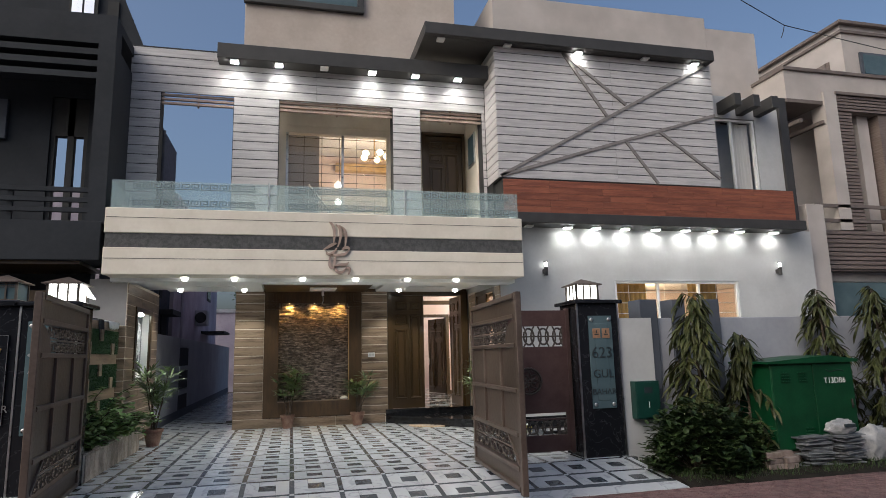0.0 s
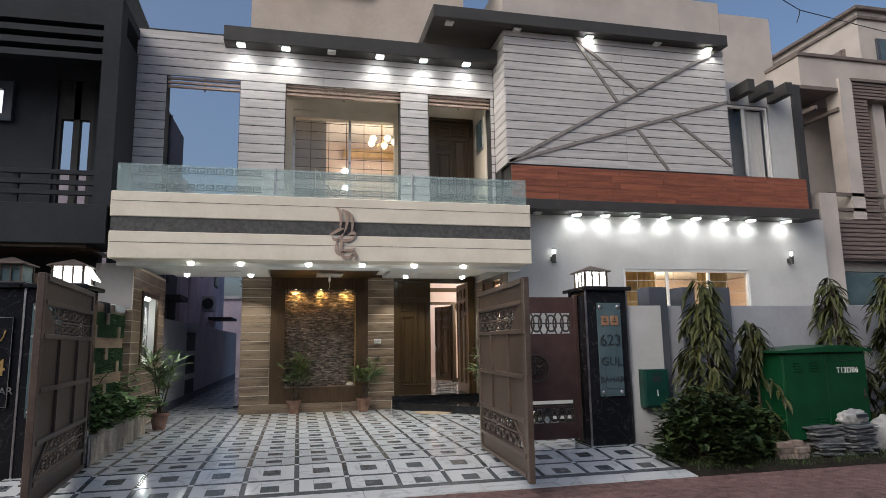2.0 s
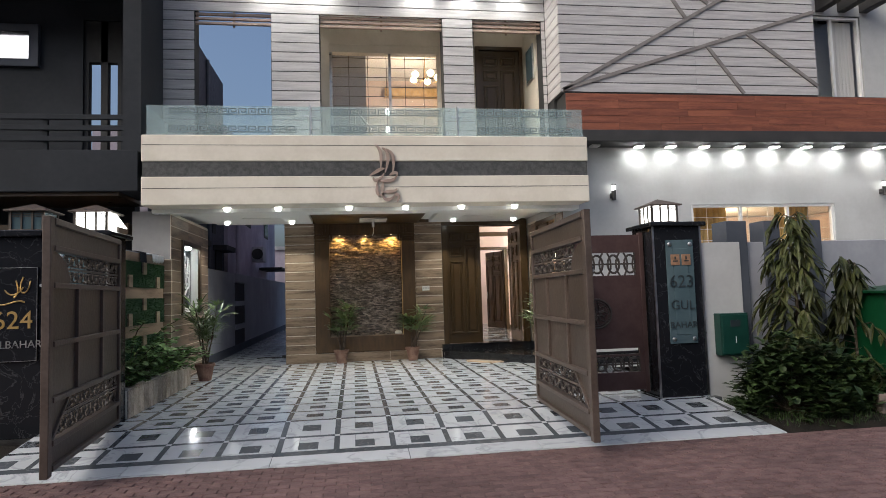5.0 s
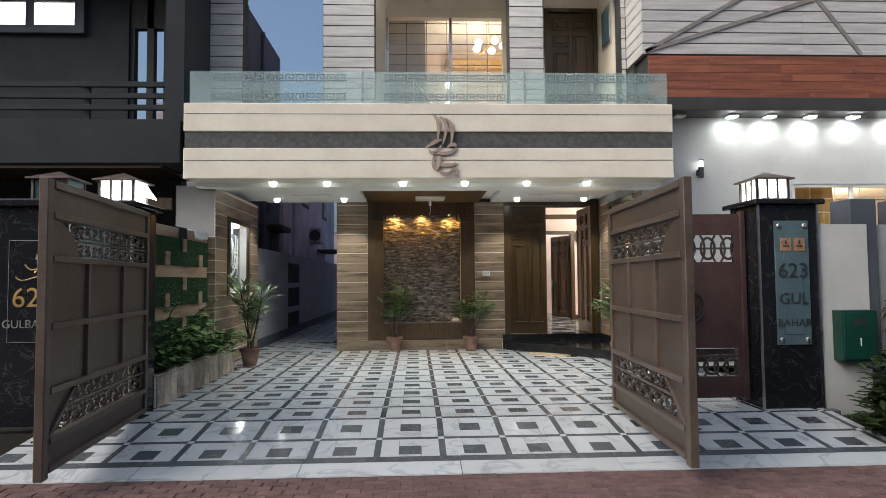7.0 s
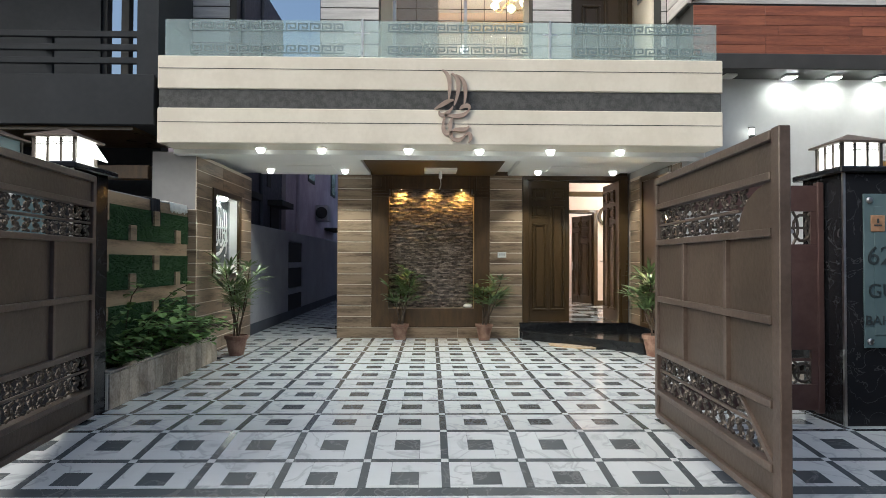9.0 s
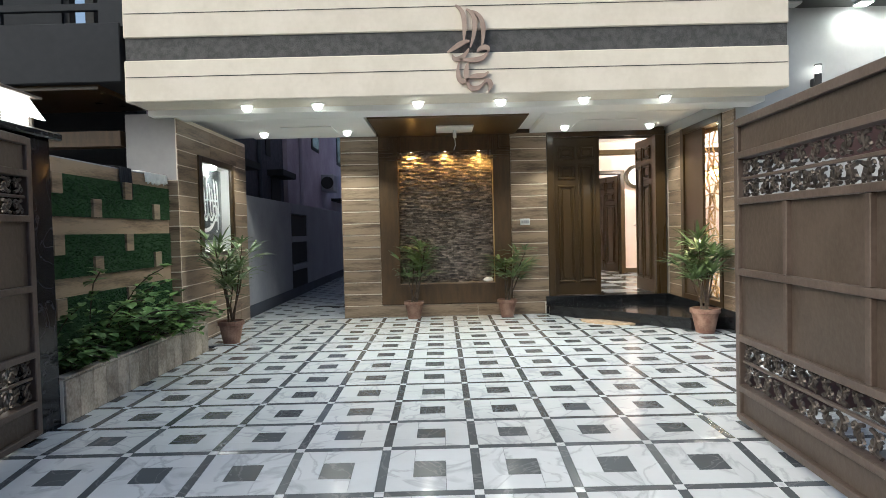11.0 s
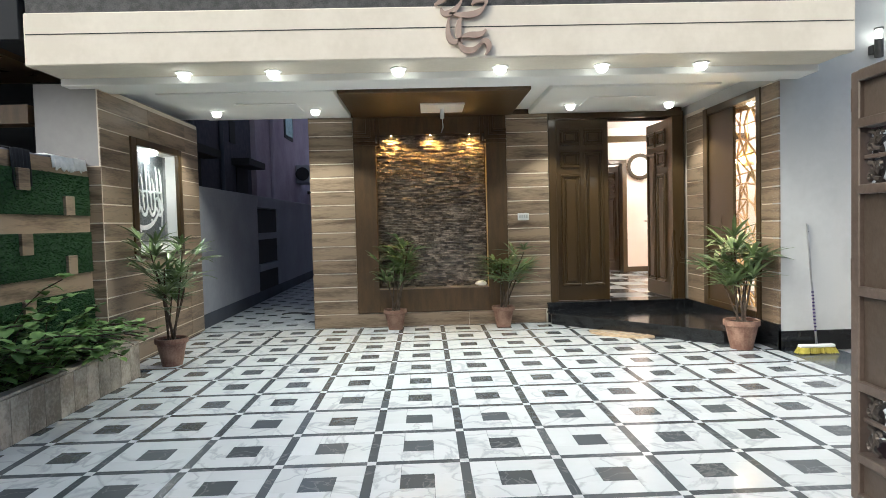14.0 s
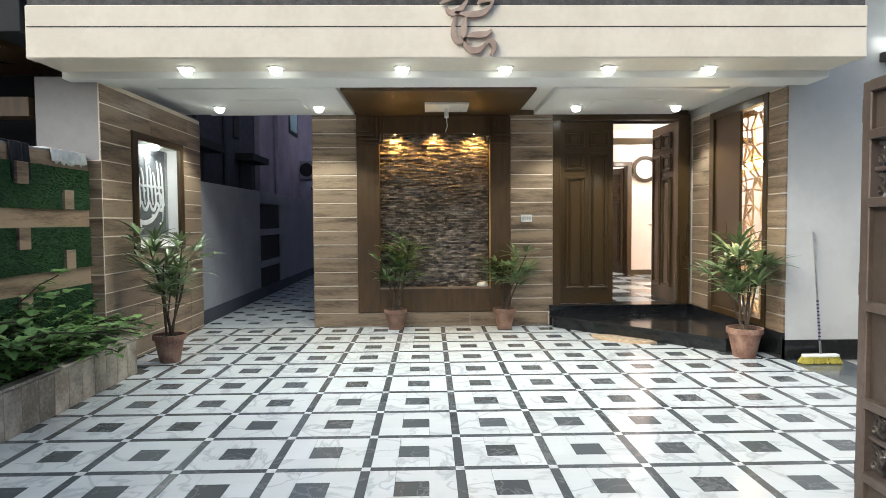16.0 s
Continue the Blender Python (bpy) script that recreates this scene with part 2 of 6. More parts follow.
M_NTRIM = surf("taupe_trim", (0.13, 0.105, 0.095), (0.17, 0.14, 0.125), 3, 0.7)
M_LOUVRE = surf("brown_louvre", (0.13, 0.1, 0.085), (0.2, 0.16, 0.14), 3, 0.6, stretch=(1, 1, 20), fine=0.4)
M_LAV = surf("lavender_render", (0.36, 0.32, 0.4), (0.44, 0.4, 0.48), 1.0, 0.85, 0.2, fine=0.4, dirt=0.25)
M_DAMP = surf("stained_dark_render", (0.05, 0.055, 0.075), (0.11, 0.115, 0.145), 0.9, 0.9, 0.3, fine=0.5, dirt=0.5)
M_BRICK = surf("grey_brick", (0.14, 0.105, 0.0875), (0.252, 0.203, 0.175), 9, 0.9, 0.5, pieces=0.2)
M_SLATE = surf("stacked_slate", (0.0675, 0.075, 0.0825), (0.165, 0.1725, 0.18), 8, 0.7, 0.4, pieces=0.45)
M_SACK = surf("woven_sack", (0.24, 0.246, 0.252), (0.348, 0.348, 0.342), 9, 0.8, 0.5, fine=0.6)
M_PINK = surf("warm_interior_wall", (0.7, 0.58, 0.52), (0.76, 0.64, 0.58), 1.5, 0.75)
M_CURTAIN = surf("sheer_curtain", (0.5, 0.48, 0.44), (0.62, 0.6, 0.56), 2, 0.9, stretch=(12, 12, 0.6))
M_LATTICE = surf("gold_lattice", (0.42, 0.27, 0.11), (0.55, 0.38, 0.18), 8, 0.45)
M_EMBLEM = surf("bronze_brown_metal", (0.324, 0.2362, 0.189), (0.4185, 0.3172, 0.2565), 6, 0.45, metal=0.2)
M_TAUPE = surf("taupe_metal", (0.19, 0.17, 0.158), (0.25, 0.228, 0.212), 6, 0.5, metal=0.1)
M_ART = surf("dark_slate_picture", (0.05, 0.055, 0.06), (0.14, 0.15, 0.155), 45, 0.55, 0.4, fine=0.8)
M_MAT = surf("jute_mat", (0.36, 0.25, 0.16), (0.5, 0.38, 0.26), 18, 0.95, 0.7)
M_BROOM = surf("yellow_bristle", (0.5, 0.42, 0.06), (0.62, 0.54, 0.12), 40, 0.9, 0.8)
M_PURPLE = surf("purple_plastic", (0.05, 0.03, 0.13), (0.07, 0.045, 0.18), 5, 0.4)
M_GLASS = glass("window_glass")
M_RAILGLASS = glass("frosted_rail_glass", (0.88, 0.95, 0.95), 0.05, 0.27, (0.6, 0.72, 0.74))
M_ETCH = surf("etched_key_pattern", (0.16, 0.21, 0.22), (0.21, 0.26, 0.27), 6, 0.6)
M_LANTERN_GLASS = glow("lit_lantern_pane", (1.0, 0.95, 0.86), 4.5)
M_LED = glow("cool_led", (1.0, 0.97, 0.9), 60)
M_DOWN = glow("downlight_lens", (1.0, 0.96, 0.86), 7)
M_WARM = glow("warm_bulb", (1.0, 0.72, 0.35), 25)
M_MIRROR = surf("mirror_glass", (0.85, 0.85, 0.85), (0.87, 0.87, 0.87), 2, 0.04, metal=1.0)
M_CABLE = surf("black_cable", (0.02, 0.02, 0.02), (0.03, 0.03, 0.03), 5, 0.6)


# ---- building helpers ----
def box(bm, x0, x1, y0, y1, z0, z1, bevel=0.0):
    vs = [bm.verts.new((x, y, z)) for x in (x0, x1) for y in (y0, y1) for z in (z0, z1)]
    fs = [bm.faces.new([vs[i] for i in q]) for q in ((0, 1, 3, 2), (4, 6, 7, 5), (0, 4, 5, 1), (2, 3, 7, 6), (0, 2, 6, 4), (1, 5, 7, 3))]
    if bevel:
        bmesh.ops.bevel(bm, geom=list({e for f in fs for e in f.edges}), offset=bevel, segments=1, affect='EDGES')
    return vs


def prism(bm, pts, z0, z1, axis='z'):
    """Extrude a polygon: of (x, y) along z, or of (x, z) along y."""
    put = (lambda p, h: (p[0], p[1], h)) if axis == 'z' else ((lambda p, h: (p[0], h, p[1])) if axis == 'y' else (lambda p, h: (h, p[0], p[1])))
    a = [bm.verts.new(put(p, z0)) for p in pts]
    b = [bm.verts.new(put(p, z1)) for p in pts]
    n = len(pts)
    bm.faces.new(a)
    bm.faces.new(list(reversed(b)))
    for i in range(n):
        bm.faces.new([a[i], b[i], b[(i + 1) % n], a[(i + 1) % n]])


def tube(bm, pts, r, sides=6, r2=None):
    """A round bar along a line of points."""
    rings = []
    pts = [Vector(p) for p in pts]
    for i, p in enumerate(pts):
        d = (pts[min(i + 1, len(pts) - 1)] - pts[max(i - 1, 0)]).normalized()
        u = d.cross(Vector((0.31, 0.17, 0.93)))
        if u.length < 1e-3:
            u = d.cross(Vector((1, 0, 0)))
        u.normalize()
        v = d.cross(u)
        rr = r if r2 is None else r + (r2 - r) * i / (len(pts) - 1)
        rings.append([bm.verts.new(p + (u * math.cos(a) + v * math.sin(a)) * rr) for a in [2 * math.pi * k / sides for k in range(sides)]])
    for a, b in zip(rings, rings[1:]):
        for k in range(sides):
            bm.faces.new([a[k], a[(k + 1) % sides], b[(k + 1) % sides], b[k]])
    bm.faces.new(rings[0])
    bm.faces.new(list(reversed(rings[-1])))


def lathe(bm, profile, sides=20, at=(0, 0, 0)):
    """Turn a profile of (radius, height) round z."""
    rings = [[bm.verts.new((at[0] + r * math.cos(2 * math.pi * k / sides), at[1] + r * math.sin(2 * math.pi * k / sides), at[2] + z)) for k in range(sides)] for r, z in profile]
    for a, b in zip(rings, rings[1:]):
        for k in range(sides):
            bm.faces.new([a[k], a[(k + 1) % sides], b[(k + 1) % sides], b[k]])
    bm.faces.new(list(reversed(rings[0])))
    bm.faces.new(rings[-1])


def finish(bm, name, material, smooth=False):
    bmesh.ops.recalc_face_normals(bm, faces=bm.faces)
    me = bpy.data.meshes.new(name)
    bm.to_mesh(me)
    bm.free()
    for m in (material if isinstance(material, (list, tuple)) else [material]):
        me.materials.append(m)
    if smooth:
        for p in me.polygons:
            p.use_smooth = True
    return me


def part(name, bm, material, parent, label="", smooth=False):
    ob = new(name, finish(bm, name, material, smooth))
    if parent is not None:
        ob.parent = parent
    if label:
        ob["label"] = label
    return ob


def thing(name, label, category, at=(0, 0, 0), rz=0.0, group="", kind=""):
    ob = new(name)
    ob.empty_display_size = 0.1
    ob.matrix_basis = pose(*at, 0, 0, rz)
    return tagged(ob, label, category, group, kind)


def solid(name, material, label, category, *boxes, bevel=0.0, kind="structure"):
    bm = bmesh.new()
    for b in boxes:
        box(bm, *b, bevel)
    return tagged(part(name, bm, material, None), label, category, "", kind)


def bpart(name, material, parent, *boxes, bevel=0.0, label=""):
    bm = bmesh.new()
    for b in boxes:
        box(bm, *b, bevel)
    return part(name, bm, material, parent, label)


def pieces(name, parent, material, sizes, bevel=0.002):
    """Many box pieces (x0, x1, y0, y1, z0, z1), each an object of its own; alike sizes share a mesh."""
    shared = {}
    for x0, x1, y0, y1, z0, z1 in sizes:
        key = (round(x1 - x0, 3), round(y1 - y0, 3), round(z1 - z0, 3))
        if key not in shared:
            bm = bmesh.new()
            box(bm, -key[0] / 2, key[0] / 2, -key[1] / 2, key[1] / 2, -key[2] / 2, key[2] / 2, bevel)
            shared[key] = finish(bm, name, material)
        ob = new(name, shared[key])
        ob.location = ((x0 + x1) / 2, (y0 + y1) / 2, (z0 + z1) / 2)
        ob.parent = parent


def text_mesh(name, words, size, material, parent, m, depth=0.003, spacing=1.0):
    cu = bpy.data.curves.new(name, 'FONT')
    cu.body, cu.size, cu.extrude, cu.align_x, cu.align_y = words, size, depth, 'CENTER', 'CENTER'
    cu.space_character = spacing
    ob = bpy.data.objects.new(name, cu)
    me = bpy.data.meshes.new_from_object(ob)
    bpy.data.objects.remove(ob)
    me.materials.clear()
    me.materials.append(material)
    ob = new(name, me)
    ob.parent = parent
    ob.matrix_basis = m
    return ob


def spot(at, target, watts, degrees=100, colour=(1, 0.98, 0.94), blend=0.6, radius=0.04):
    ob = new("lamp_light", bpy.data.lights.new("lamp_light", 'SPOT'))
    ob.data.energy, ob.data.spot_size, ob.data.spot_blend, ob.data.color, ob.data.shadow_soft_size = watts, radians(degrees), blend, colour, radius
    ob.matrix_world = look(at, target)
    return ob


def point(at, watts, colour=(1, 0.85, 0.65), radius=0.08):
    ob = new("lamp_light", bpy.data.lights.new("lamp_light", 'POINT'))
    ob.data.energy, ob.data.color, ob.data.shadow_soft_size = watts, colour, radius
    ob.location = at
    return ob


def bez(p0, p1, p2, p3, n=8):
    out = []
    for i in range(n + 1):
        t = i / n
        a, b, c, d = (1 - t) ** 3, 3 * t * (1 - t) ** 2, 3 * t * t * (1 - t), t ** 3
        out.append(tuple(a * w + b * x + c * y + d * z for w, x, y, z in zip(p0, p1, p2, p3)))
    return out


def ribbon(bm, pts, w, depth):
    """A flat pen stroke in the xz plane, thin at its ends and thick in the middle, raised towards -y."""
    prev, n = None, len(pts) - 1
    for i, p in enumerate(pts):
        q, o = pts[min(i + 1, n)], pts[max(i - 1, 0)]
        d = Vector((q[0] - o[0], 0, q[1] - o[1])).normalized()
        k = Vector((-d.z, 0, d.x)) * w * (0.3 + 0.7 * math.sin(math.pi * i / n))
        c = Vector((p[0], 0, p[1]))
        cur = [bm.verts.new(c + k + Vector((0, y, 0))) for y in (-depth, 0)] + [bm.verts.new(c - k + Vector((0, y, 0))) for y in (0, -depth)]
        if prev:
            for j in range(4):
                bm.faces.new([prev[j], prev[(j + 1) % 4], cur[(j + 1) % 4], cur[j]])
        else:
            bm.faces.new(cur)
        prev = cur
    bm.faces.new(list(reversed(prev)))


# ---- setting: ground, road, porch ----
P = 0.61                      # tile period
X0, Y0 = 0.58, 7.97           # a crossing of the tile grid
LX, RX = -3.1, 4.42           # inner faces of the porch side walls
BY = 15.34                    # face of the porch back wall
STREET = -0.17


def floor_z(y):
    """The porch floor is level, with a ramp down to the street at its front."""
    return 0.0 if y >= 8.58 else (y - 8.58) * 0.112


solid("ground", M_GROUND, "bare brown earth beyond the houses", "ground", (-400, 400, -400, 500, STREET - 0.5, STREET - 0.06))
road = solid("road", M_SAND, "red concrete block paved street", "road", (-40, 40, -14, 7.12, STREET - 0.06, STREET - 0.012))
porch_floor = solid("floor", M_DARK_TILE, "white marble porch floor with dark granite grid and squares", "floor",
                    (-3.4, 5.1, 8.6, 15.6, -0.3, -0.012), (-3.15, -1.35, 15.6, 33, -0.3, -0.012))
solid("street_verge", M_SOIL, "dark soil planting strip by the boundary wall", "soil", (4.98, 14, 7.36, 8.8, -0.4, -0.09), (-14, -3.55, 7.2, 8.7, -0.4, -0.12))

# ---- house walls ----
# porch side walls, back wall and the shell of the house
solid("wall_left", M_COLUMN, "grey plastered porch column and side wall", "wall", (-3.78, -3.4, 12.6, 15.5, -0.1, 3.16), (-3.4, -3.125, 12.6, 13.4, -0.1, 3.16), (-3.4, -3.125, 14.74, 15.5, -0.1, 3.16),
      (-3.4, -3.125, 13.4, 14.74, -0.1, 1.25), (-3.4, -3.125, 13.4, 14.74, 2.62, 3.16))
solid("wall_back", M_NICHE, "porch back wall behind wood tiles", "wall", (-1.37, -0.36, BY + 0.03, BY + 0.4, 0, 3.3), (1.33, 2.28, BY + 0.03, BY + 0.4, 0, 3.3), (-0.36, 1.33, BY + 0.22, BY + 0.4, 0, 3.3),
      (-0.36, 1.33, BY + 0.03, BY + 0.22, 2.93, 3.3), (-0.36, 1.33, BY + 0.03, BY + 0.22, 0, 0.57), (2.28, 4.4, BY + 0.12, BY + 0.4, 3.12, 3.3))
solid("wall_right", M_WHITE_WALL, "white painted house wall", "wall", (RX + 0.03, RX + 0.1, 12.95, 13.25, -0.1, 3.3), (RX + 0.03, RX + 0.3, 14.7, 15.8, -0.1, 3.3), (RX + 0.03, RX + 0.3, 13.25, 14.7, -0.1, 0.3), (RX + 0.03, RX + 0.3, 13.25, 14.7, 3.06, 3.3),
      (RX, 7.25, 12.82, 12.95, -0.1, 4.5), (7.25, 10.6, 12.82, 12.95, -0.1, 1.2), (7.25, 10.6, 12.82, 12.95, 3.2, 4.5), (10.6, 12.9, 12.82, 12.95, -0.1, 4.5), (12.6, 12.9, 12.95, 20, -0.1, 4.5))
solid("wall_house_side", M_LAV, "house side wall along the alley", "wall", (-1.37, -1.15, BY + 0.4, 30, 0, 8.2))
solid("wall_behind", M_BEIGE, "plain house rear wall", "wall", (-1.15, 12.6, 29.7, 30, 0, 8.2))

# wood tile cladding on the porch walls: cream backing seen in the joints, one object a tile
clad_left = solid("wall_cladding_left", M_JOINT, "wood grain tiles with cream joints on the side wall", "wall tiles", (-3.125, -3.104, 12.6, 13.3, 0, 3.14), (-3.125, -3.104, 14.77, 15.5, 0, 3.14), (-3.125, -3.104, 13.3, 14.77, 0, 1.25), (-3.125, -3.104, 13.3, 14.77, 2.67, 3.14), (-3.3, -3.1, 12.588, 12.599, 0, 2.28))
clad_back = solid("wall_cladding_back", M_JOINT, "wood grain tiles with cream joints on the back wall", "wall tiles", (-1.36, -0.7, BY + 0.005, BY + 0.03, 0.205, 3.2), (1.63, 2.27, BY + 0.005, BY + 0.03, 0.205, 3.2), (-1.36, 2.27, BY + 0.005, BY + 0.03, 0, 0.204))
clad_right = solid("wall_cladding_right", M_JOINT, "wood grain tiles with cream joints by the entrance", "wall tiles", (RX + 0.009, RX + 0.03, 12.83, 13.2, 0.22, 3.1), (RX + 0.009, RX + 0.03, 14.75, 15.46, 0.3, 3.14))

# ceiling of the porch
bm = bmesh.new()
box(bm, -3.4, 4.5, 12.9, 15.7, 3.28, 3.4)
box(bm, -3.4, 4.65, 12.44, 12.9, 3.1, 3.4, 0.008)
box(bm, -2.85, -0.72, 13.45, 15.33, 3.2, 3.28, 0.01)
box(bm, 1.98, 4.1, 13.5, 15.33, 3.2, 3.28, 0.01)
box(bm, -2.1, -1.3, 14.1, 14.7, 3.185, 3.2, 0.006)
box(bm, 2.6, 3.5, 14.1, 14.7, 3.185, 3.2, 0.006)
tagged(part("ceiling", bm, M_CEIL, None), "white stepped gypsum porch ceiling", "ceiling", "", "structure")
solid("ceiling_wood", M_NICHE, "dark wood ceiling panel over the stone niche", "ceiling panel", (-0.68, 1.72, 13.52, 15.33, 3.19, 3.28), bevel=0.01)

# balcony
solid("balcony_slab", M_FASCIA, "cream balcony front with dark centre band", "balcony", (-3.4, 4.65, 11.86, 12.0, 3.93, 4.4), (-3.4, 4.65, 11.86, 12.0, 3.16, 3.66), (-3.4, 4.65, 12.0, 14.6, 3.4, 4.38), (-3.4, 4.65, 12.0, 12.44, 3.17, 3.4), bevel=0.012)
solid("trim_band", M_BAND, "dark rough textured band along the balcony front", "trim", (-3.385, 4.635, 11.885, 11.99, 3.66, 3.93))
solid("trim_groove", M_PANEL_GAP, "thin groove lines in the balcony front", "trim", (-3.38, 4.63, 11.856, 11.87, 4.215, 4.223), (-3.38, 4.63, 11.856, 11.87, 3.452, 3.46))

# upper storey screen wall: dark backing with grey cladding boards in front
UY = 13.25
solid("wall_upper", M_PANEL_GAP, "backing of the upper screen wall", "wall", (-3.46, -2.84, UY + 0.02, UY + 0.35, 4.38, 7.42), (-1.37, -0.4, UY + 0.02, UY + 0.35, 4.38, 7.42), (2.13, 2.79, UY + 0.02, UY + 0.35, 4.38, 7.42), (4.28, 4.37, UY + 0.02, UY + 0.35, 4.38, 7.42), (-3.46, 4.37, UY + 0.02, UY + 0.35, 7.42, 8.3))
wall_screen = solid("wall_cladding_upper", M_PANEL, "grey wood grain cladding boards of the upper storey", "wall cladding", (-3.44, -3.43, UY + 0.022, UY + 0.03, 4.4, 4.41))
PY = 12.42
solid("wall_panel", M_PANEL_GAP, "backing of the projecting clad panel", "wall", (4.39, 10.08, PY + 0.02, 14.0, 5.44, 8.605), (4.39, 10.08, PY + 0.5, 14.6, 4.3, 5.44))
panel_boards = solid("wall_cladding_panel", M_PANEL, "grey wood grain boards of the projecting panel", "wall cladding", (4.4, 4.41, PY + 0.022, PY + 0.03, 5.45, 5.46))
wood_band = solid("wall_band", M_PANEL_GAP, "backing of the red wood band", "wall band", (4.45, 12.1, PY - 0.03, 12.95, 4.66, 5.43))
solid("slab_dark", M_DARK, "dark grey projecting slab with wall washers", "slab", (4.5, 12.3, 12.28, 12.95, 4.42, 4.655), bevel=0.01)
solid("wall_room_upper", M_FASCIA, "upper storey wall behind the balcony", "wall", (-1.3, -0.42, 14.6, 14.8, 4.38, 8.6), (-0.42, 2.2, 14.6, 14.8, 7.02, 8.6), (2.2, 2.9, 14.6, 14.8, 4.38, 8.6), (2.9, 4.4, 14.6, 14.8, 7.0, 8.6), (4.02, 4.4, 14.6, 14.8, 4.38, 7.0), (-1.3, -1.1, 14.8, 20, 4.38, 8.6), (4.25, 4.4, PY + 1.2, 14.6, 4.38, 8.3))
solid("tower", M_BEIGE, "beige roof room above the balcony", "wall", (-1.3, 4.05, 14.62, 19, 8.6, 12.4))
win6 = thing("window_6", "dark framed window band on the beige roof room", "window", kind="structure")
for b in ((-1.33, 1.62, 14.5, 14.62, 10.3, 10.46), (1.46, 1.62, 14.5, 14.62, 10.46, 11.9), (-1.33, 1.62, 14.5, 14.62, 11.9, 12.05)):
    bpart("window_frame", M_DARK, win6, b, bevel=0.008)
bpart("pane", M_PLATE, win6, (-1.29, 1.46, 14.58, 14.61, 10.46, 11.9))
solid("roof_block", M_NBEIGE, "grey beige parapet block over the panel", "wall", (5.1, 11.7, 14.5, 20, 8.3, 11.25), (11.72, 13.42, 14.52, 20, 4.5, 10.95))
solid("roof_slab", M_BEIGE, "flat roof of the house", "roof", (-1.1, 12.5, 14.8, 29.7, 8.2, 8.5), (4.4, 10.0, 14.01, 14.6, 8.61, 8.69))
solid("wall_right_upper", M_WHITE_WALL, "cream upper wall beside the panel", "wall", (11.72, 12.46, 12.98, 13.2, 4.66, 8.1), (10.14, 11.72, 12.98, 13.2, 7.5, 8.1), (10.14, 11.72, 13.8, 13.95, 4.66, 8.1), (10.14, 12.46, 13.2, 14.5, 8.0, 8.1), (12.3, 12.46, 13.2, 14.5, 4.66, 8.1))
solid("trim_corner", M_DARK, "dark vertical corner trim", "trim", (12.46, 12.7, 12.9, 13.2, 4.66, 8.15))

# dark flat canopies
solid("canopy", M_DARK, "dark flat canopy over the upper wall", "canopy", (-1.7, 4.36, 12.86, 13.245, 7.98, 8.32), bevel=0.01)
solid("canopy_upper", M_DARK, "dark raised canopy over the clad panel", "canopy", (2.7, 10.03, 12.15, 12.27, 8.61, 8.89), (2.7, 10.03, 12.27, 14.0, 8.61, 8.69), (2.7, 2.82, 12.27, 14.0, 8.69, 8.89), bevel=0.008)
solid("canopy_soffit_wall", M_BEIGE, "beige wall under the raised canopy", "wall", (4.37, 4.5, 13.27, 14.6, 8.0, 8.605))
for k in range(3):
    b = thing("pergola_beam", "dark grey concrete pergola beam over a window", "beam", group="pergola beams")
    x = 10.62 + 0.55 * k
    bpart("beam", M_DARK, b, (x, x + 0.2, 12.3, 13.6, 7.58, 7.9), bevel=0.008)

# diagonal bars on the clad panel
def bar(x0, z0, x1, z1, w=0.07):
    d = Vector((x1 - x0, 0, z1 - z0))
    n = Vector((-d.z, 0, d.x)).normalized() * w / 2
    bm = bmesh.new()
    prism(bm, [(x0 + n.x, z0 + n.z), (x1 + n.x, z1 + n.z), (x1 - n.x, z1 - n.z), (x0 - n.x, z0 - n.z)], PY - 0.03, PY + 0.0, 'y')
    return bm

deco = thing("diagonal_bars", "taupe metal bars crossing the clad wall", "wall decoration")
for a in ((4.42, 5.5, 9.9, 8.59), (4.42, 5.5, 10.08, 7.29), (6.08, 8.58, 7.14, 7.05), (6.08, 8.58, 7.65, 7.39), (7.58, 6.47, 8.35, 5.47), (8.5, 6.77, 10.07, 5.66)):
    part("bar", bar(*a), M_TAUPE, deco)

# ---- gate piers and boundary walls ----
def pier(x0, x1, label):
    p = thing("gate_pier", label, "gate pier", ((x0 + x1) / 2, 9.02, -0.05), group="gate piers")
    w = (x1 - x0) / 2
    bpart("shaft", M_BLACK, p, (-w, w, -0.32, 0.32, 0, 2.38), bevel=0.006)
    bpart("cap", M_BLACK, p, (-w - 0.07, w + 0.07, -0.39, 0.39, 2.38, 2.44), bevel=0.012)
    for sx in (-1, 1):
        bpart("edge_strip", M_STEEL, p, (sx * (w + 0.002) - 0.012, sx * (w + 0.002) + 0.012, -0.332, -0.31, 0.0, 2.38), label="pale metal corner strip")
    return p


pier(4.28, 4.97, "black granite gate pier with house name plate")
pier(-3.44, -2.78, "black granite gate pier with glass plate")
nb = thing("neighbour_pier", "glossy black granite pier with gold house number", "gate pier", (-4.0, 9.02, -0.05))
bpart("shaft", M_BLACK, nb, (-0.55, 0.54, -0.32, 0.32, 0, 2.38), bevel=0.006)
bpart("cap", M_BLACK, nb, (-0.6, 0.55, -0.39, 0.39, 2.38, 2.46), bevel=0.012)
plate = bpart("number_plate", M_BLACK, nb, (-0.08, 0.46, -0.345, -0.32, 0.9, 2.02), bevel=0.004, label="black stone plate with a thin border")
for a in ((-0.075, -0.07, 0.905, 2.015), (0.45, 0.455, 0.905, 2.015)):
    bpart("border", M_STEEL, plate, (a[0], a[1], -0.352, -0.345, a[2], a[3]))
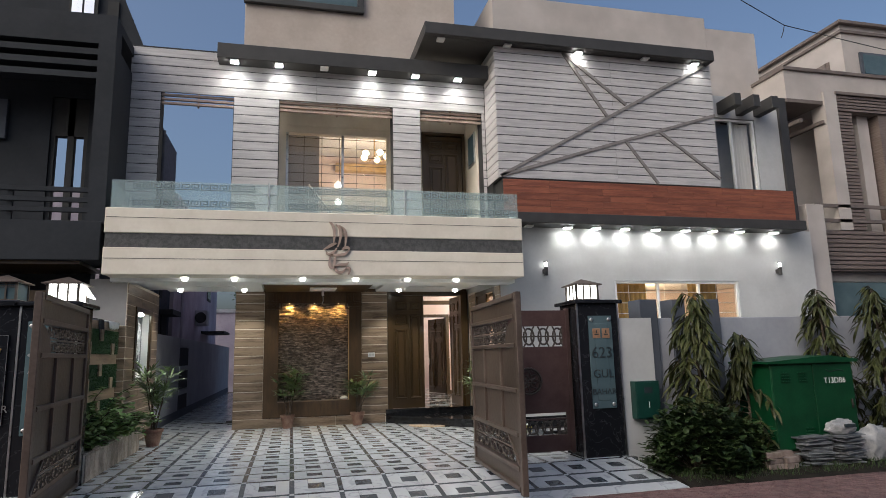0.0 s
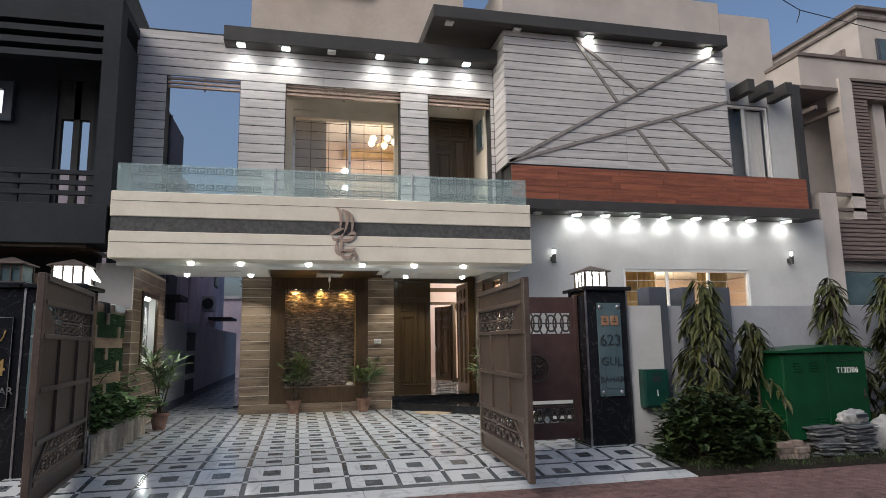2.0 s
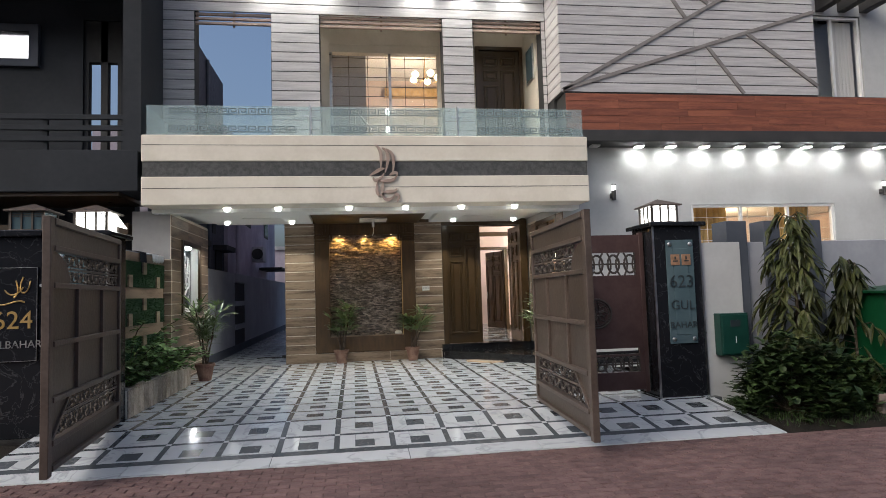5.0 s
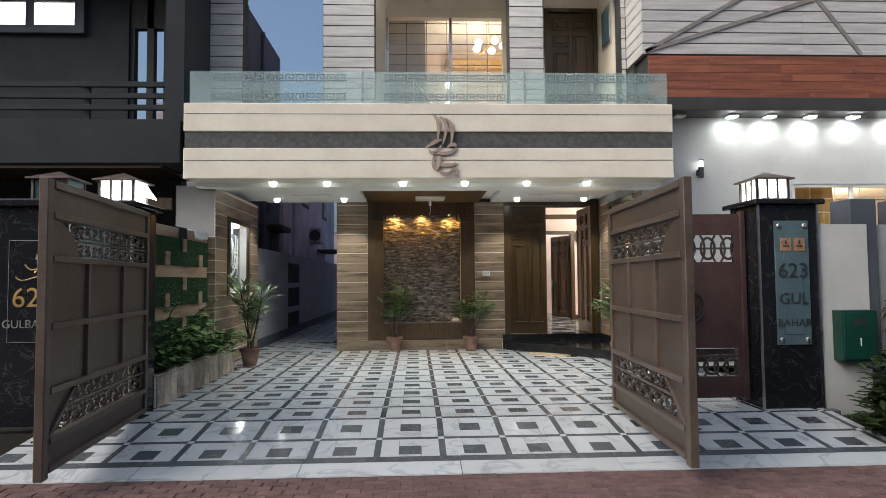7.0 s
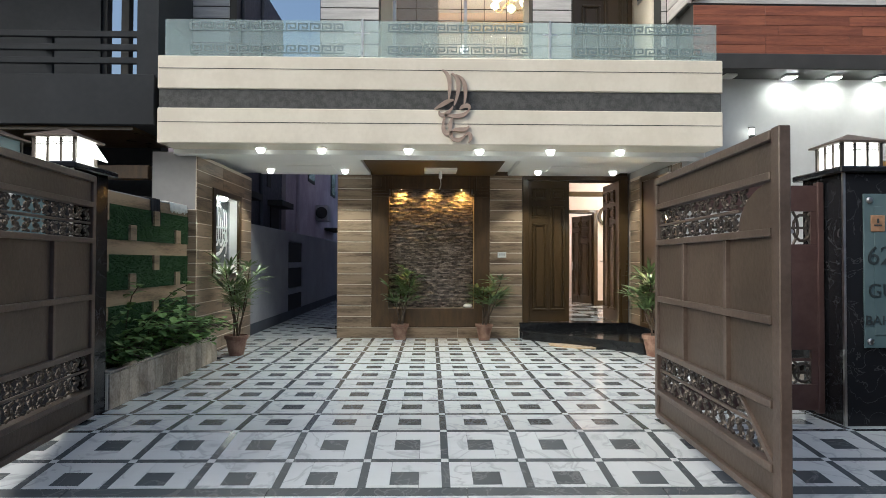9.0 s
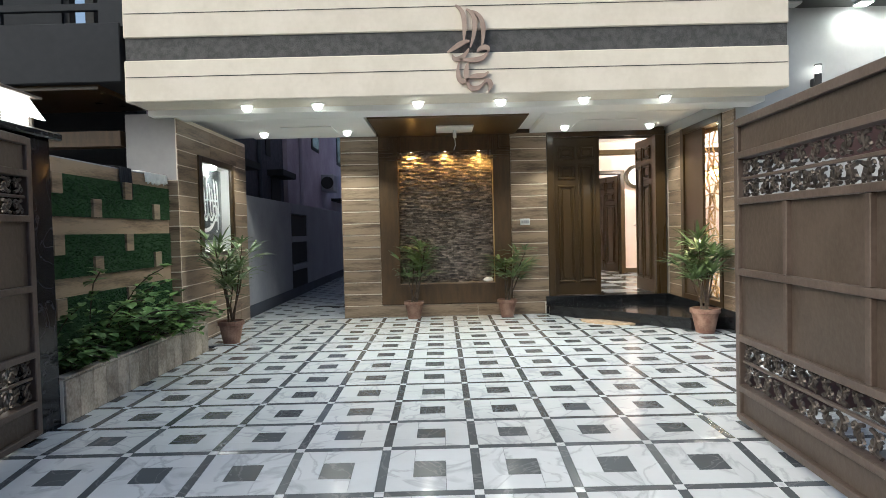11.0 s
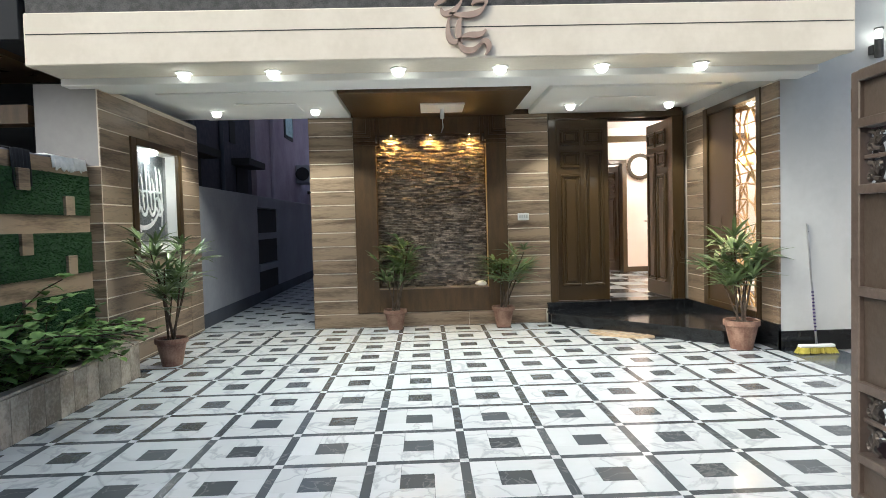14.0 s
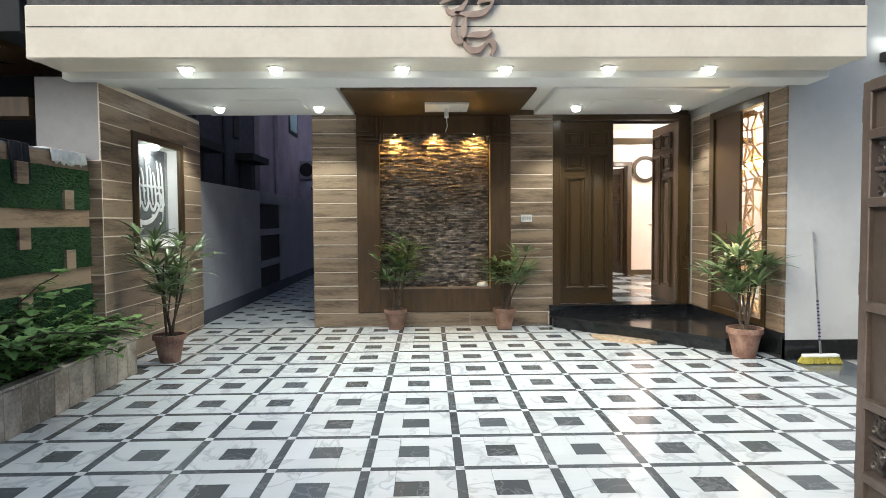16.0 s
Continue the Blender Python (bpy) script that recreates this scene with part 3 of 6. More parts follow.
for a in ((0.905, 0.91), (2.01, 2.015)):
    bpart("border", M_STEEL, plate, (-0.07, 0.45, -0.352, -0.345, a[0], a[1]))
text_mesh("number", "624", 0.3, M_GOLD, plate, pose(0.19, -0.35, 1.38, 90))
text_mesh("street_name", "GULBAHAR", 0.125, M_STEEL, plate, pose(0.19, -0.35, 1.1, 90))
bm = bmesh.new()
for a in (((0.3, 0, 1.9), (0.2, 0, 1.7), (0.35, 0, 1.62), (0.38, 0, 1.85)), ((0.0, 0, 1.62), (0.08, 0, 1.5), (0.2, 0, 1.66), (0.32, 0, 1.6)), ((0.1, 0, 1.75), (0.16, 0, 1.64), (0.26, 0, 1.7), (0.3, 0, 1.78)), ((0.22, 0, 1.86), (0.24, 0, 1.8), (0.26, 0, 1.7), (0.2, 0, 1.66))):
    tube(bm, [(x, -0.35, z) for x, _, z in bez(*a)], 0.009, 5)
part("script_line", bm, M_GOLD, plate)

def name_plate(x0, x1, y):
    p = thing("name_plate", "smoked glass plate etched with house number and name", "name plate", ((x0 + x1) / 2, y, 0.72))
    w = (x1 - x0) / 2
    bpart("plate", M_PLATE, p, (-w, w, -0.02, 0.0, 0, 1.42), bevel=0.004)
    bpart("inner_panel", M_PLATE, p, (-w + 0.09, w - 0.09, -0.028, -0.02, 0.12, 1.3), bevel=0.003)
    for sx in (-1, 1):
        for z in (0.06, 1.36):
            bm = bmesh.new()
            lathe(bm, [(0.03, 0), (0.03, 0.012), (0.018, 0.02)], 12)
            o = part("stud", bm, M_STEEL, p, "round steel stud")
            o.matrix_basis = pose(sx * (w - 0.05), -0.02, z, 90)
    return p


np1 = name_plate(4.45, 4.85, 8.695)
text_mesh("number", "623", 0.24, M_PLATE_TEXT, np1, pose(0, -0.03, 0.84, 90), 0.004)
text_mesh("name_line", "GUL", 0.18, M_PLATE_TEXT, np1, pose(0, -0.03, 0.52, 90), 0.004)
text_mesh("name_line", "BAHAR", 0.125, M_PLATE_TEXT, np1, pose(0, -0.03, 0.25, 90), 0.004)
for sx in (-1, 1):
    sq = bpart("script_tile", M_COPPER, np1, (sx * 0.08 - 0.065, sx * 0.08 + 0.065, -0.036, -0.028, 1.07, 1.22), bevel=0.003, label="copper square with script")
    bpart("script_mark", M_PLATE_TEXT, sq, (sx * 0.08 - 0.035, sx * 0.08 + 0.035, -0.04, -0.036, 1.12, 1.135), (sx * 0.08 - 0.01, sx * 0.08 + 0.01, -0.04, -0.036, 1.15, 1.19))
name_plate(-3.34, -3.0, 8.695)

boundary = solid("wall_boundary", M_GREY, "grey plastered boundary wall", "wall", (5.6, 13.6, 8.8, 9.0, -0.3, 2.1), (4.97, 5.6, 8.74, 9.0, -0.3, 2.1), (13.4, 13.6, 9.0, 12.8, -0.3, 2.1), bevel=0.01)
solid("wall_boundary_pale", M_WHITE_WALL, "pale plastered wall piece beside the pier", "wall", (4.975, 5.58, 8.725, 8.738, -0.1, 2.1))
for x0, x1 in ((5.4, 5.72), (6.0, 6.25), (6.6, 6.9)):
    b = thing("wall_post", "dark blue grey wall post", "wall post", group="boundary wall posts")
    bpart("post", M_BLUEGREY, b, (x0, x1, 8.76 if x0 > 5.5 else 8.74, 9.1, -0.2, 2.4), bevel=0.01)
solid("wall_neighbour_front", M_NDARK, "dark neighbour boundary wall", "wall", (-14, -4.55, 8.75, 9.0, -0.3, 2.3))
solid("wall_side", M_GREY, "grey plastered side boundary wall", "wall", (-3.55, -3.26, 9.34, 12.59, -0.1, 2.32), (-3.4, -3.16, 15.5, 19.05, -0.1, 2.25), (-3.4, -3.16, 20.75, 34, -0.1, 2.25), (-3.45, -3.3, 19.05, 20.75, -0.1, 2.05), (-3.44, -3.15, 19.05, 20.75, 2.0, 2.25), bevel=0.008)
solid("baseboard", M_BLUEGREY, "dark skirting along the alley wall", "skirting", (-3.16, -3.145, 15.5, 34, 0, 0.22), (-3.46, -3.4, 19.0, 20.8, 0, 0.22))
solid("baseboard_granite", M_STEP, "black granite skirting", "skirting", (4.4, 7.2, 12.8, 12.82, -0.01, 0.22), (4.39, 4.43, 12.8, 15.46, -0.01, 0.3))
vent = thing("planter_rack", "dark square wall niches stacked in three", "wall niche")
for z in (0.12, 0.8, 1.46):
    bpart("niche_box", M_PANEL_GAP, vent, (-3.3, -3.17, 19.1, 20.7, z, z + 0.52))
for z in (0.64, 1.32):
    bpart("shelf", M_GREY, vent, (-3.3, -3.14, 19.05, 20.75, z, z + 0.14))

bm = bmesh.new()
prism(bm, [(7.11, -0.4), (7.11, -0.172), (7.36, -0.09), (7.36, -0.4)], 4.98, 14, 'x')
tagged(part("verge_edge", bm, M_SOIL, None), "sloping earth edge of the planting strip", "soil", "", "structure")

# ---- doors, windows, niche, rooms behind ----
def plank_rows(z0, z1, h, gap):
    rows, z = [], z0
    while z < z1 - 0.03:
        rows.append((z, min(z + h - gap, z1)))
        z += h
    return rows


# the stone niche
niche = thing("stone_niche", "brown wood framed niche lined with stacked ledger stone", "wall niche")
bpart("frame_board", M_NICHE, niche, (-0.7, -0.36, BY - 0.02, BY + 0.03, 0.215, 3.19), bevel=0.004)
bpart("frame_board", M_NICHE, niche, (1.32, 1.63, BY - 0.02, BY + 0.03, 0.215, 3.19), bevel=0.004)
bpart("frame_board", M_NICHE, niche, (-0.36, 1.32, BY - 0.02, BY + 0.03, 0.215, 0.575), bevel=0.004)
bpart("frame_board", M_NICHE, niche, (-0.36, 1.32, BY - 0.02, BY + 0.03, 2.92, 3.19), bevel=0.004)
bpart("edge_strip", M_LATTICE, niche, (1.305, 1.32, BY - 0.03, BY + 0.03, 0.58, 2.92), label="thin gold edge strip")
bpart("sill", M_PLANK, niche, (-0.36, 1.32, BY - 0.03, BY + 0.2, 0.568, 0.59), label="pale sill edge")
for sx, x in ((1, -0.7), (-1, 1.63)):
    for k in range(4):
        w, h = 0.2 + 0.068 * k, 0.2 + 0.062 * k
        bpart("corner_rib", M_NICHE, niche, (min(x, x + sx * w), max(x, x + sx * w), BY - 0.055, BY - 0.02, 3.185 - h - 0.03, 3.185 - h), bevel=0.006, label="stepped corner moulding")
        bpart("corner_rib", M_NICHE, niche, (min(x + sx * w, x + sx * (w - 0.032)), max(x + sx * w, x + sx * (w - 0.032)), BY - 0.054, BY - 0.02, 3.185 - h, 3.185), bevel=0.006)
random.seed(4)
bm = bmesh.new()
z = 0.59
while z < 2.92:
    h = random.uniform(0.02, 0.034)
    x = -0.36 - random.uniform(0, 0.1)
    while x < 1.3:
        w = random.uniform(0.04, 0.13)
        a, b = max(x, -0.36), min(x + w, 1.305)
        if b - a > 0.015:
            d = random.choice((0.0, 0.015, 0.025, 0.04, 0.06))
            box(bm, a, b - 0.005, BY + 0.15 - d, BY + 0.22, z, min(z + h, 2.92) - 0.006)
        x += w
    z += h
tagged(part("ledger_stone", bm, M_STONE, niche, "stacked brown grey ledger stone"), kind="stuff")

# front door: one leaf closed, one open
def door_leaf(parent, w, h, y, mirror=1, handle=True):
    """A panelled leaf in local coordinates: width along x from 0, facing -y."""
    leaf = bpart("leaf", M_DARKWOOD, parent, (0, w * mirror, y, y + 0.05, 0, h) if mirror > 0 else (-w, 0, y, y + 0.05, 0, h), bevel=0.003)
    def rect(x0, x1, z0, z1):
        x0, x1 = (x0, x1) if mirror > 0 else (-x1, -x0)
        bm = bmesh.new()
        box(bm, x0, x1, y - 0.034, y, z0, z0 + 0.042, 0.012)
        box(bm, x0, x1, y - 0.034, y, z1 - 0.042, z1, 0.012)
        box(bm, x0, x0 + 0.042, y - 0.034, y, z0 + 0.042, z1 - 0.042, 0.012)
        box(bm, x1 - 0.042, x1, y - 0.034, y, z0 + 0.042, z1 - 0.042, 0.012)
        box(bm, x0 + 0.065, x1 - 0.065, y - 0.022, y, z0 + 0.065, z1 - 0.065, 0.018)
        part("door_panel", bm, M_DARKWOOD, leaf)
    m, c = 0.08 * w / 0.8, 0.06
    half = (w - 2 * m - c) / 2
    rect(m, m + half, h * 0.86, h * 0.95)
    rect(m + half + c, w - m, h * 0.86, h * 0.95)
    rect(m, m + half, h * 0.735, h * 0.83)
    rect(m, m + half, h * 0.08, h * 0.7)
    rect(m + half + c, w - m, h * 0.08, h * 0.83)
    if handle:
        bm = bmesh.new()
        x = (w - 0.05) * mirror
        box(bm, x - 0.02, x + 0.02, y - 0.012, y, h * 0.38, h * 0.47, 0.004)
        tube(bm, [(x, y - 0.01, h * 0.43), (x, y - 0.06, h * 0.43), (x - 0.12 * mirror, y - 0.06, h * 0.43)], 0.01)
        part("handle", bm, M_STEEL, leaf, "steel lever handle")
    return leaf


door1 = thing("door_1", "dark brown double entrance door with one leaf open", "door", kind="structure")
for b in ((2.28, 2.4, BY, BY + 0.3, 0.3, 3.12), (4.2, 4.38, BY, BY + 0.3, 0.3, 3.12), (2.28, 4.38, BY, BY + 0.3, 3.12, 3.2)):
    bpart("door_frame", M_DARKWOOD, door1, b, bevel=0.006)
l1 = door_leaf(door1, 0.83, 2.8, 0, 1, False)
l1.location = (2.4, BY + 0.1, 0.31)
l2 = door_leaf(door1, 0.85, 2.8, 0, -1)
l2.matrix_basis = pose(4.2, BY + 0.16, 0.31, 0, 0, -87)

# stepped black granite entrance
solid("step_1", M_STEP, "black polished granite door sill step", "step", (2.22, 4.4, BY - 0.06, BY + 0.32, 0.0, 0.305), (2.2, 4.4, BY - 0.075, BY - 0.06, 0.285, 0.305), bevel=0.004)
bm = bmesh.new()
prism(bm, [(2.24, 15.1), (3.95, 13.2), (4.39, 13.2), (4.39, BY - 0.06), (2.24, BY - 0.06)], 0.0, 0.15)
prism(bm, [(2.2, 15.08), (3.92, 13.17), (4.39, 13.17), (4.39, BY - 0.06), (2.2, BY - 0.06)], 0.151, 0.175)
tagged(part("step_2", bm, M_STEP, None), "black polished granite angled platform step", "step", "", "structure")

# room behind the door and side window
solid("floor_hall", M_WHITE_TILE, "white and dark checked hall floor", "floor", (2.0, 9.0, BY + 0.32, 23.8, 0.2, 0.3), (RX + 0.3, 9, 12.95, BY + 0.32, 0.2, 0.3))
solid("wall_hall", M_PINK, "pale pink painted hall wall", "wall", (1.9, 2.1, BY + 0.4, 20.5, 0.3, 3.7), (1.9, 4.05, 20.5, 20.7, 0.3, 3.7), (5.05, 7.2, 20.5, 20.7, 0.3, 3.7), (4.05, 5.05, 20.5, 20.7, 2.87, 3.7), (7.0, 7.2, 12.95, 20.5, 0.3, 3.7), (2.9, 3.1, 20.7, 23.8, 0.3, 3.7), (6.2, 6.4, 20.7, 23.8, 0.3, 3.7), (2.9, 6.4, 23.8, 24.0, 0.3, 3.7), (2.28, 4.2, BY + 0.41, BY + 0.45, 3.12, 3.3))
solid("ceiling_hall", M_CEIL, "white hall ceiling", "ceiling", (1.9, 7.2, BY + 0.4, 24.0, 3.7, 3.78), (RX + 0.1, 7.2, 12.95, BY + 0.4, 3.7, 3.78))
solid("beam_hall", M_DARKWOOD, "brown wood trim beam in the hall", "beam", (2.1, 7.0, 18.4, 18.5, 3.12, 3.24))
hall_tiles = [(2.2 + 0.6 * i, 2.2 + 0.6 * i + 0.59, 15.7 + 0.6 * j, 15.7 + 0.6 * j + 0.59, 0.295, 0.303) for i in range(6) for j in range(8) if (i + j) % 2]
pieces("dark_tile", bpy.data.objects["floor_hall"], M_DARK_TILE, hall_tiles)
door2 = thing("door_2", "brown inner hall door swung open into the next room", "door", kind="structure")
for b in ((3.96, 4.06, 20.44, 20.72, 0.3, 2.86), (5.04, 5.14, 20.44, 20.72, 0.3, 2.86), (3.96, 5.14, 20.44, 20.72, 2.861, 2.95)):
    bpart("door_frame", M_DARKWOOD, door2, b)
l3 = door_leaf(door2, 0.94, 2.52, 0, -1)
l3.matrix_basis = pose(5.02, 20.73, 0.31, 0, 0, -68)
solid("baseboard_hall", M_DARKWOOD, "dark wood hall skirting", "skirting", (5.14, 7.0, 20.47, 20.5, 0.3, 0.42))
mir = thing("wall_plate", "round wall ornament with pale centre in a beaded brown ring", "wall ornament", (5.46, 20.47, 2.78))
bm = bmesh.new()
for k in range(28):
    a = 2 * math.pi * k / 28
    lathe(bm, [(0.045, -0.02), (0.045, 0.02)], 8, (0.27 * math.cos(a), 0.27 * math.sin(a), 0.02))
lathe(bm, [(0.3, -0.01), (0.3, 0.012), (0.22, 0.012)], 32)
o = part("mirror_frame", bm, M_DARKWOOD, mir)
o.matrix_basis = pose(0, 0, 0, 90)
bm = bmesh.new()
lathe(bm, [(0.22, 0.013), (0.22, 0.02)], 32)
o = part("plate_face", bm, M_WHITE, mir, "pale round centre")
o.matrix_basis = pose(0, 0, 0, 90)
point((5.9, 17.0, 3.3), 90, (1.0, 0.93, 0.88), 0.15)
point((6.2, 19.4, 3.4), 90, (1.0, 0.9, 0.84), 0.15)
point((5.8, 22.2, 3.3), 60, (1.0, 0.92, 0.85), 0.15)
cb = thing("sideboard", "dark brown wooden sideboard with an upper shelf", "sideboard", (3.75, 23.5, 0.305))
bpart("body", M_DARKWOOD, cb, (-0.55, 0.55, -0.25, 0.25, 0.06, 1.0), bevel=0.008)
bpart("top", M_NICHE, cb, (-0.58, 0.58, -0.28, 0.26, 1.0, 1.04), bevel=0.006)
for x in (-0.27, 0.27):
    d = bpart("door", M_NICHE, cb, (x - 0.25, x + 0.25, -0.27, -0.25, 0.1, 0.96), bevel=0.005)
    bm = bmesh.new()
    tube(bm, [(x * 0.2, -0.275, 0.5), (x * 0.2, -0.3, 0.52), (x * 0.2, -0.3, 0.62), (x * 0.2, -0.275, 0.64)], 0.007, 5)
    part("handle", bm, M_STEEL, d, "steel handle")
bpart("upper_case", M_DARKWOOD, cb, (-0.5, 0.5, 0.0, 0.25, 1.04, 2.1), bevel=0.006)
for sx in (-0.5, 0.5):
    for sy in (-0.2, 0.2):
        bpart("foot", M_DARKWOOD, cb, (sx - 0.04, sx + 0.04, sy - 0.04, sy + 0.04, 0, 0.06))

# tall side window with gold lattice screen
win = thing("window_1", "tall brown framed entrance window with gold lattice behind", "window", kind="structure")
for b in ((RX - 0.01, RX + 0.1, 13.2, 13.3, 0.3, 3.1), (RX - 0.01, RX + 0.3, 14.62, 14.75, 0.3, 3.1), (RX - 0.01, RX + 0.3, 13.3, 14.62, 3.0, 3.1), (RX - 0.01, RX + 0.3, 13.3, 14.62, 0.3, 0.38)):
    bpart("window_frame", M_DARKWOOD, win, b, bevel=0.005)
bpart("side_panel", M_DARKWOOD, win, (RX + 0.02, RX + 0.06, 13.92, 14.62, 0.38, 3.0), label="brown wood side panel")
pane = bpart("pane", M_GLASS, win, (RX + 0.035, RX + 0.041, 13.3, 13.92, 0.38, 3.0))
pane.visible_shadow = False
lat = thing("lattice_screen", "gold geometric lattice screen inside the window", "screen", (RX + 0.2, 13.28, 0.305))
random.seed(9)
bm = bmesh.new()
node = {(i, j): (0.05 + 0.194 * i + (random.uniform(-0.07, 0.07) if 0 < i < 8 else 0), 0.05 + 0.2 * j + (random.uniform(-0.07, 0.07) if 0 < j < 13 else 0)) for i in range(9) for j in range(14)}
for (i, j), (y0, z0) in node.items():
    ways = [(1, 0), (0, 1), random.choice(((1, 1), (-1, 1)))]
    for di, dj in ways:
        if (i + di, j + dj) in node and random.random() < 0.9:
            y1, z1 = node[i + di, j + dj]
            tube(bm, [(0, y0, z0), (0, y1, z1)], 0.014, 4)
part("lattice", bm, M_LATTICE, lat)
for b in ((-0.02, 0.02, 0.0, 0.05, 0, 2.7), (-0.02, 0.02, 1.6, 1.65, 0, 2.7), (-0.02, 0.02, 0.05, 1.6, 2.65, 2.7), (-0.02, 0.02, 0.05, 1.6, 0.0, 0.05)):
    bpart("lattice_frame", M_LATTICE, lat, b)
chand = thing("chandelier", "lit gold chandelier behind the window", "chandelier", (5.2, 15.0, 2.3))
bm = bmesh.new()
tube(bm, [(0, 0, 0.2), (0, 0, 0.96)], 0.012)
lathe(bm, [(0.03, 0.0), (0.14, 0.05), (0.16, 0.2), (0.05, 0.24)], 12)
part("stem", bm, M_LATTICE, chand)
for k in range(5):
    a = 2 * math.pi * k / 5
    bm = bmesh.new()
    lathe(bm, [(0.02, 0), (0.055, 0.04), (0.06, 0.1), (0.03, 0.14)], 10, (0.2 * math.cos(a), 0.2 * math.sin(a), 0.0))
    part("bulb", bm, M_WARM, chand)
point((5.3, 14.4, 2.5), 150, (1.0, 0.66, 0.3), 0.12)

# ground floor window of the white wall, with a warm room behind
def grille_window(name, label, x0, x1, y, z0, z1, mull, bars, frame_mat, bar_mat=M_WHITE):
    w = thing(name, label, "window", kind="structure")
    for b in ((x0, x0 + 0.06, y, y + 0.09, z0, z1), (x1 - 0.06, x1, y, y + 0.09, z0, z1), (x0 + 0.06, x1 - 0.06, y, y + 0.09, z1 - 0.06, z1), (x0 + 0.06, x1 - 0.06, y, y + 0.09, z0, z0 + 0.06)):
        bpart("window_frame", frame_mat, w, b, bevel=0.004)
    xs = [x0 + 0.06, *mull, x1 - 0.06]
    for m in mull:
        bpart("mullion", frame_mat, w, (m - 0.03, m + 0.03, y + 0.01, y + 0.08, z0 + 0.06, z1 - 0.06), bevel=0.003)
    for a, b in zip(xs, xs[1:]):
        p = bpart("pane", M_GLASS, w, (a + 0.005, b - 0.005, y + 0.04, y + 0.046, z0 + 0.06, z1 - 0.06))
        p.visible_shadow = False
    for k in range(bars):
        z = z0 + (z1 - z0) * (k + 1) / (bars + 1)
        bm = bmesh.new()
        tube(bm, [(x0, y + 0.2, z), (x1, y + 0.2, z)], 0.008, 5)
        part("grille_bar", bm, bar_mat, w)
    n = int((x1 - x0) / 0.42)
    for k in range(1, n):
        x = x0 + (x1 - x0) * k / n
        bm = bmesh.new()
        tube(bm, [(x, y + 0.21, z0), (x, y + 0.21, z1)], 0.007, 5)
        part("grille_bar", bm, bar_mat, w)
    return w


grille_window("window_2", "wide white framed window with grille and lit room", 7.25, 10.6, 12.84, 1.2, 3.2, (8.4, 9.5), 7, M_WHITE)
solid("wall_lounge", M_PINK, "warm lit lounge wall behind the window", "wall", (7.2, 12.6, 16.0, 16.2, 0.3, 3.3), (12.4, 12.6, 12.95, 16, 0.3, 3.3))
solid("floor_lounge", M_WHITE_TILE, "pale lounge floor", "floor", (7.2, 12.6, 12.95, 16.0, 0.2, 0.3))
solid("ceiling_lounge", M_CEIL, "white lounge ceiling", "ceiling", (7.2, 12.6, 12.95, 16.2, 3.32, 3.4))
for x in (7.5, 9.5):
    c = thing("curtain", "gold brown curtain hanging beside the window", "curtain", (x, 13.3, 0.32), group="lounge curtains")
    bm = bmesh.new()
    prev = None
    for k in range(25):
        u, v = 0.035 * k, 0.035 * math.sin(k * 1.7)
        cur = [bm.verts.new((u, v, 0)), bm.verts.new((u, v, 2.9))]
        if prev:
            bm.faces.new([prev[0], cur[0], cur[1], prev[1]])
        prev = cur
    o = part("cloth", bm, surf("gold_curtain", (0.4, 0.26, 0.08), (0.55, 0.38, 0.14), 3, 0.8), c, smooth=True)
    sol = o.modifiers.new("thickness", 'SOLIDIFY')
    sol.thickness = 0.01
point((8.8, 14.6, 2.8), 130, (1.0, 0.74, 0.45), 0.2)

# upper storey window and door
grille_window("window_3", "upper sliding window with grille and lit room", -0.26, 2.33, 14.62, 4.5, 7.2, (1.1,), 11, M_STEEL, M_IRON)
solid("wall_upper_fill", M_FASCIA, "upper wall round the window", "wall", (2.33, 3.08, 14.58, 14.62, 4.38, 7.6), (-0.6, -0.26, 14.58, 14.62, 4.38, 7.6), (-0.26, 4.25, 14.58, 14.62, 7.2, 7.6), (4.2, 4.25, 14.58, 14.62, 4.38, 7.2))
solid("wall_upper_room", M_PINK, "pale pink upper room walls", "wall", (-1.1, 4.25, 19.0, 19.2, 4.38, 8.2), (4.26, 4.4, 14.8, 19, 4.38, 8.2), (-1.1, -1.05, 14.8, 19, 4.38, 8.2))
solid("ceiling_upper_room", M_CEIL, "white upper room ceiling", "ceiling", (-1.1, 4.25, 14.8, 19, 7.9, 8.0))
door3 = thing("door_3", "dark panelled upper balcony door", "door", kind="structure")
bpart("door_frame", M_DARKWOOD, door3, (3.08, 3.16, 14.5, 14.62, 4.38, 7.2), (4.12, 4.2, 14.5, 14.62, 4.38, 7.2), (3.16, 4.12, 14.5, 14.62, 7.12, 7.2))
l4 = door_leaf(door3, 0.95, 2.7, 0, 1)
l4.location = (3.165, 14.54, 4.4)
win4 = thing("window_4", "small side window on the balcony wall", "window", kind="structure")
bpart("window_frame", M_STEEL, win4, (4.22, 4.25, 13.75, 14.3, 6.2, 7.0), bevel=0.004)
bpart("pane", M_PLATE, win4, (4.21, 4.22, 13.8, 14.25, 6.25, 6.95))
ch2 = thing("chandelier", "lit chandelier with round shades in the upper room", "chandelier", (2.15, 16.6, 7.05))
bm = bmesh.new()
tube(bm, [(0, 0, 0.1), (0, 0, 0.85)], 0.012)
part("stem", bm, M_LATTICE, ch2)
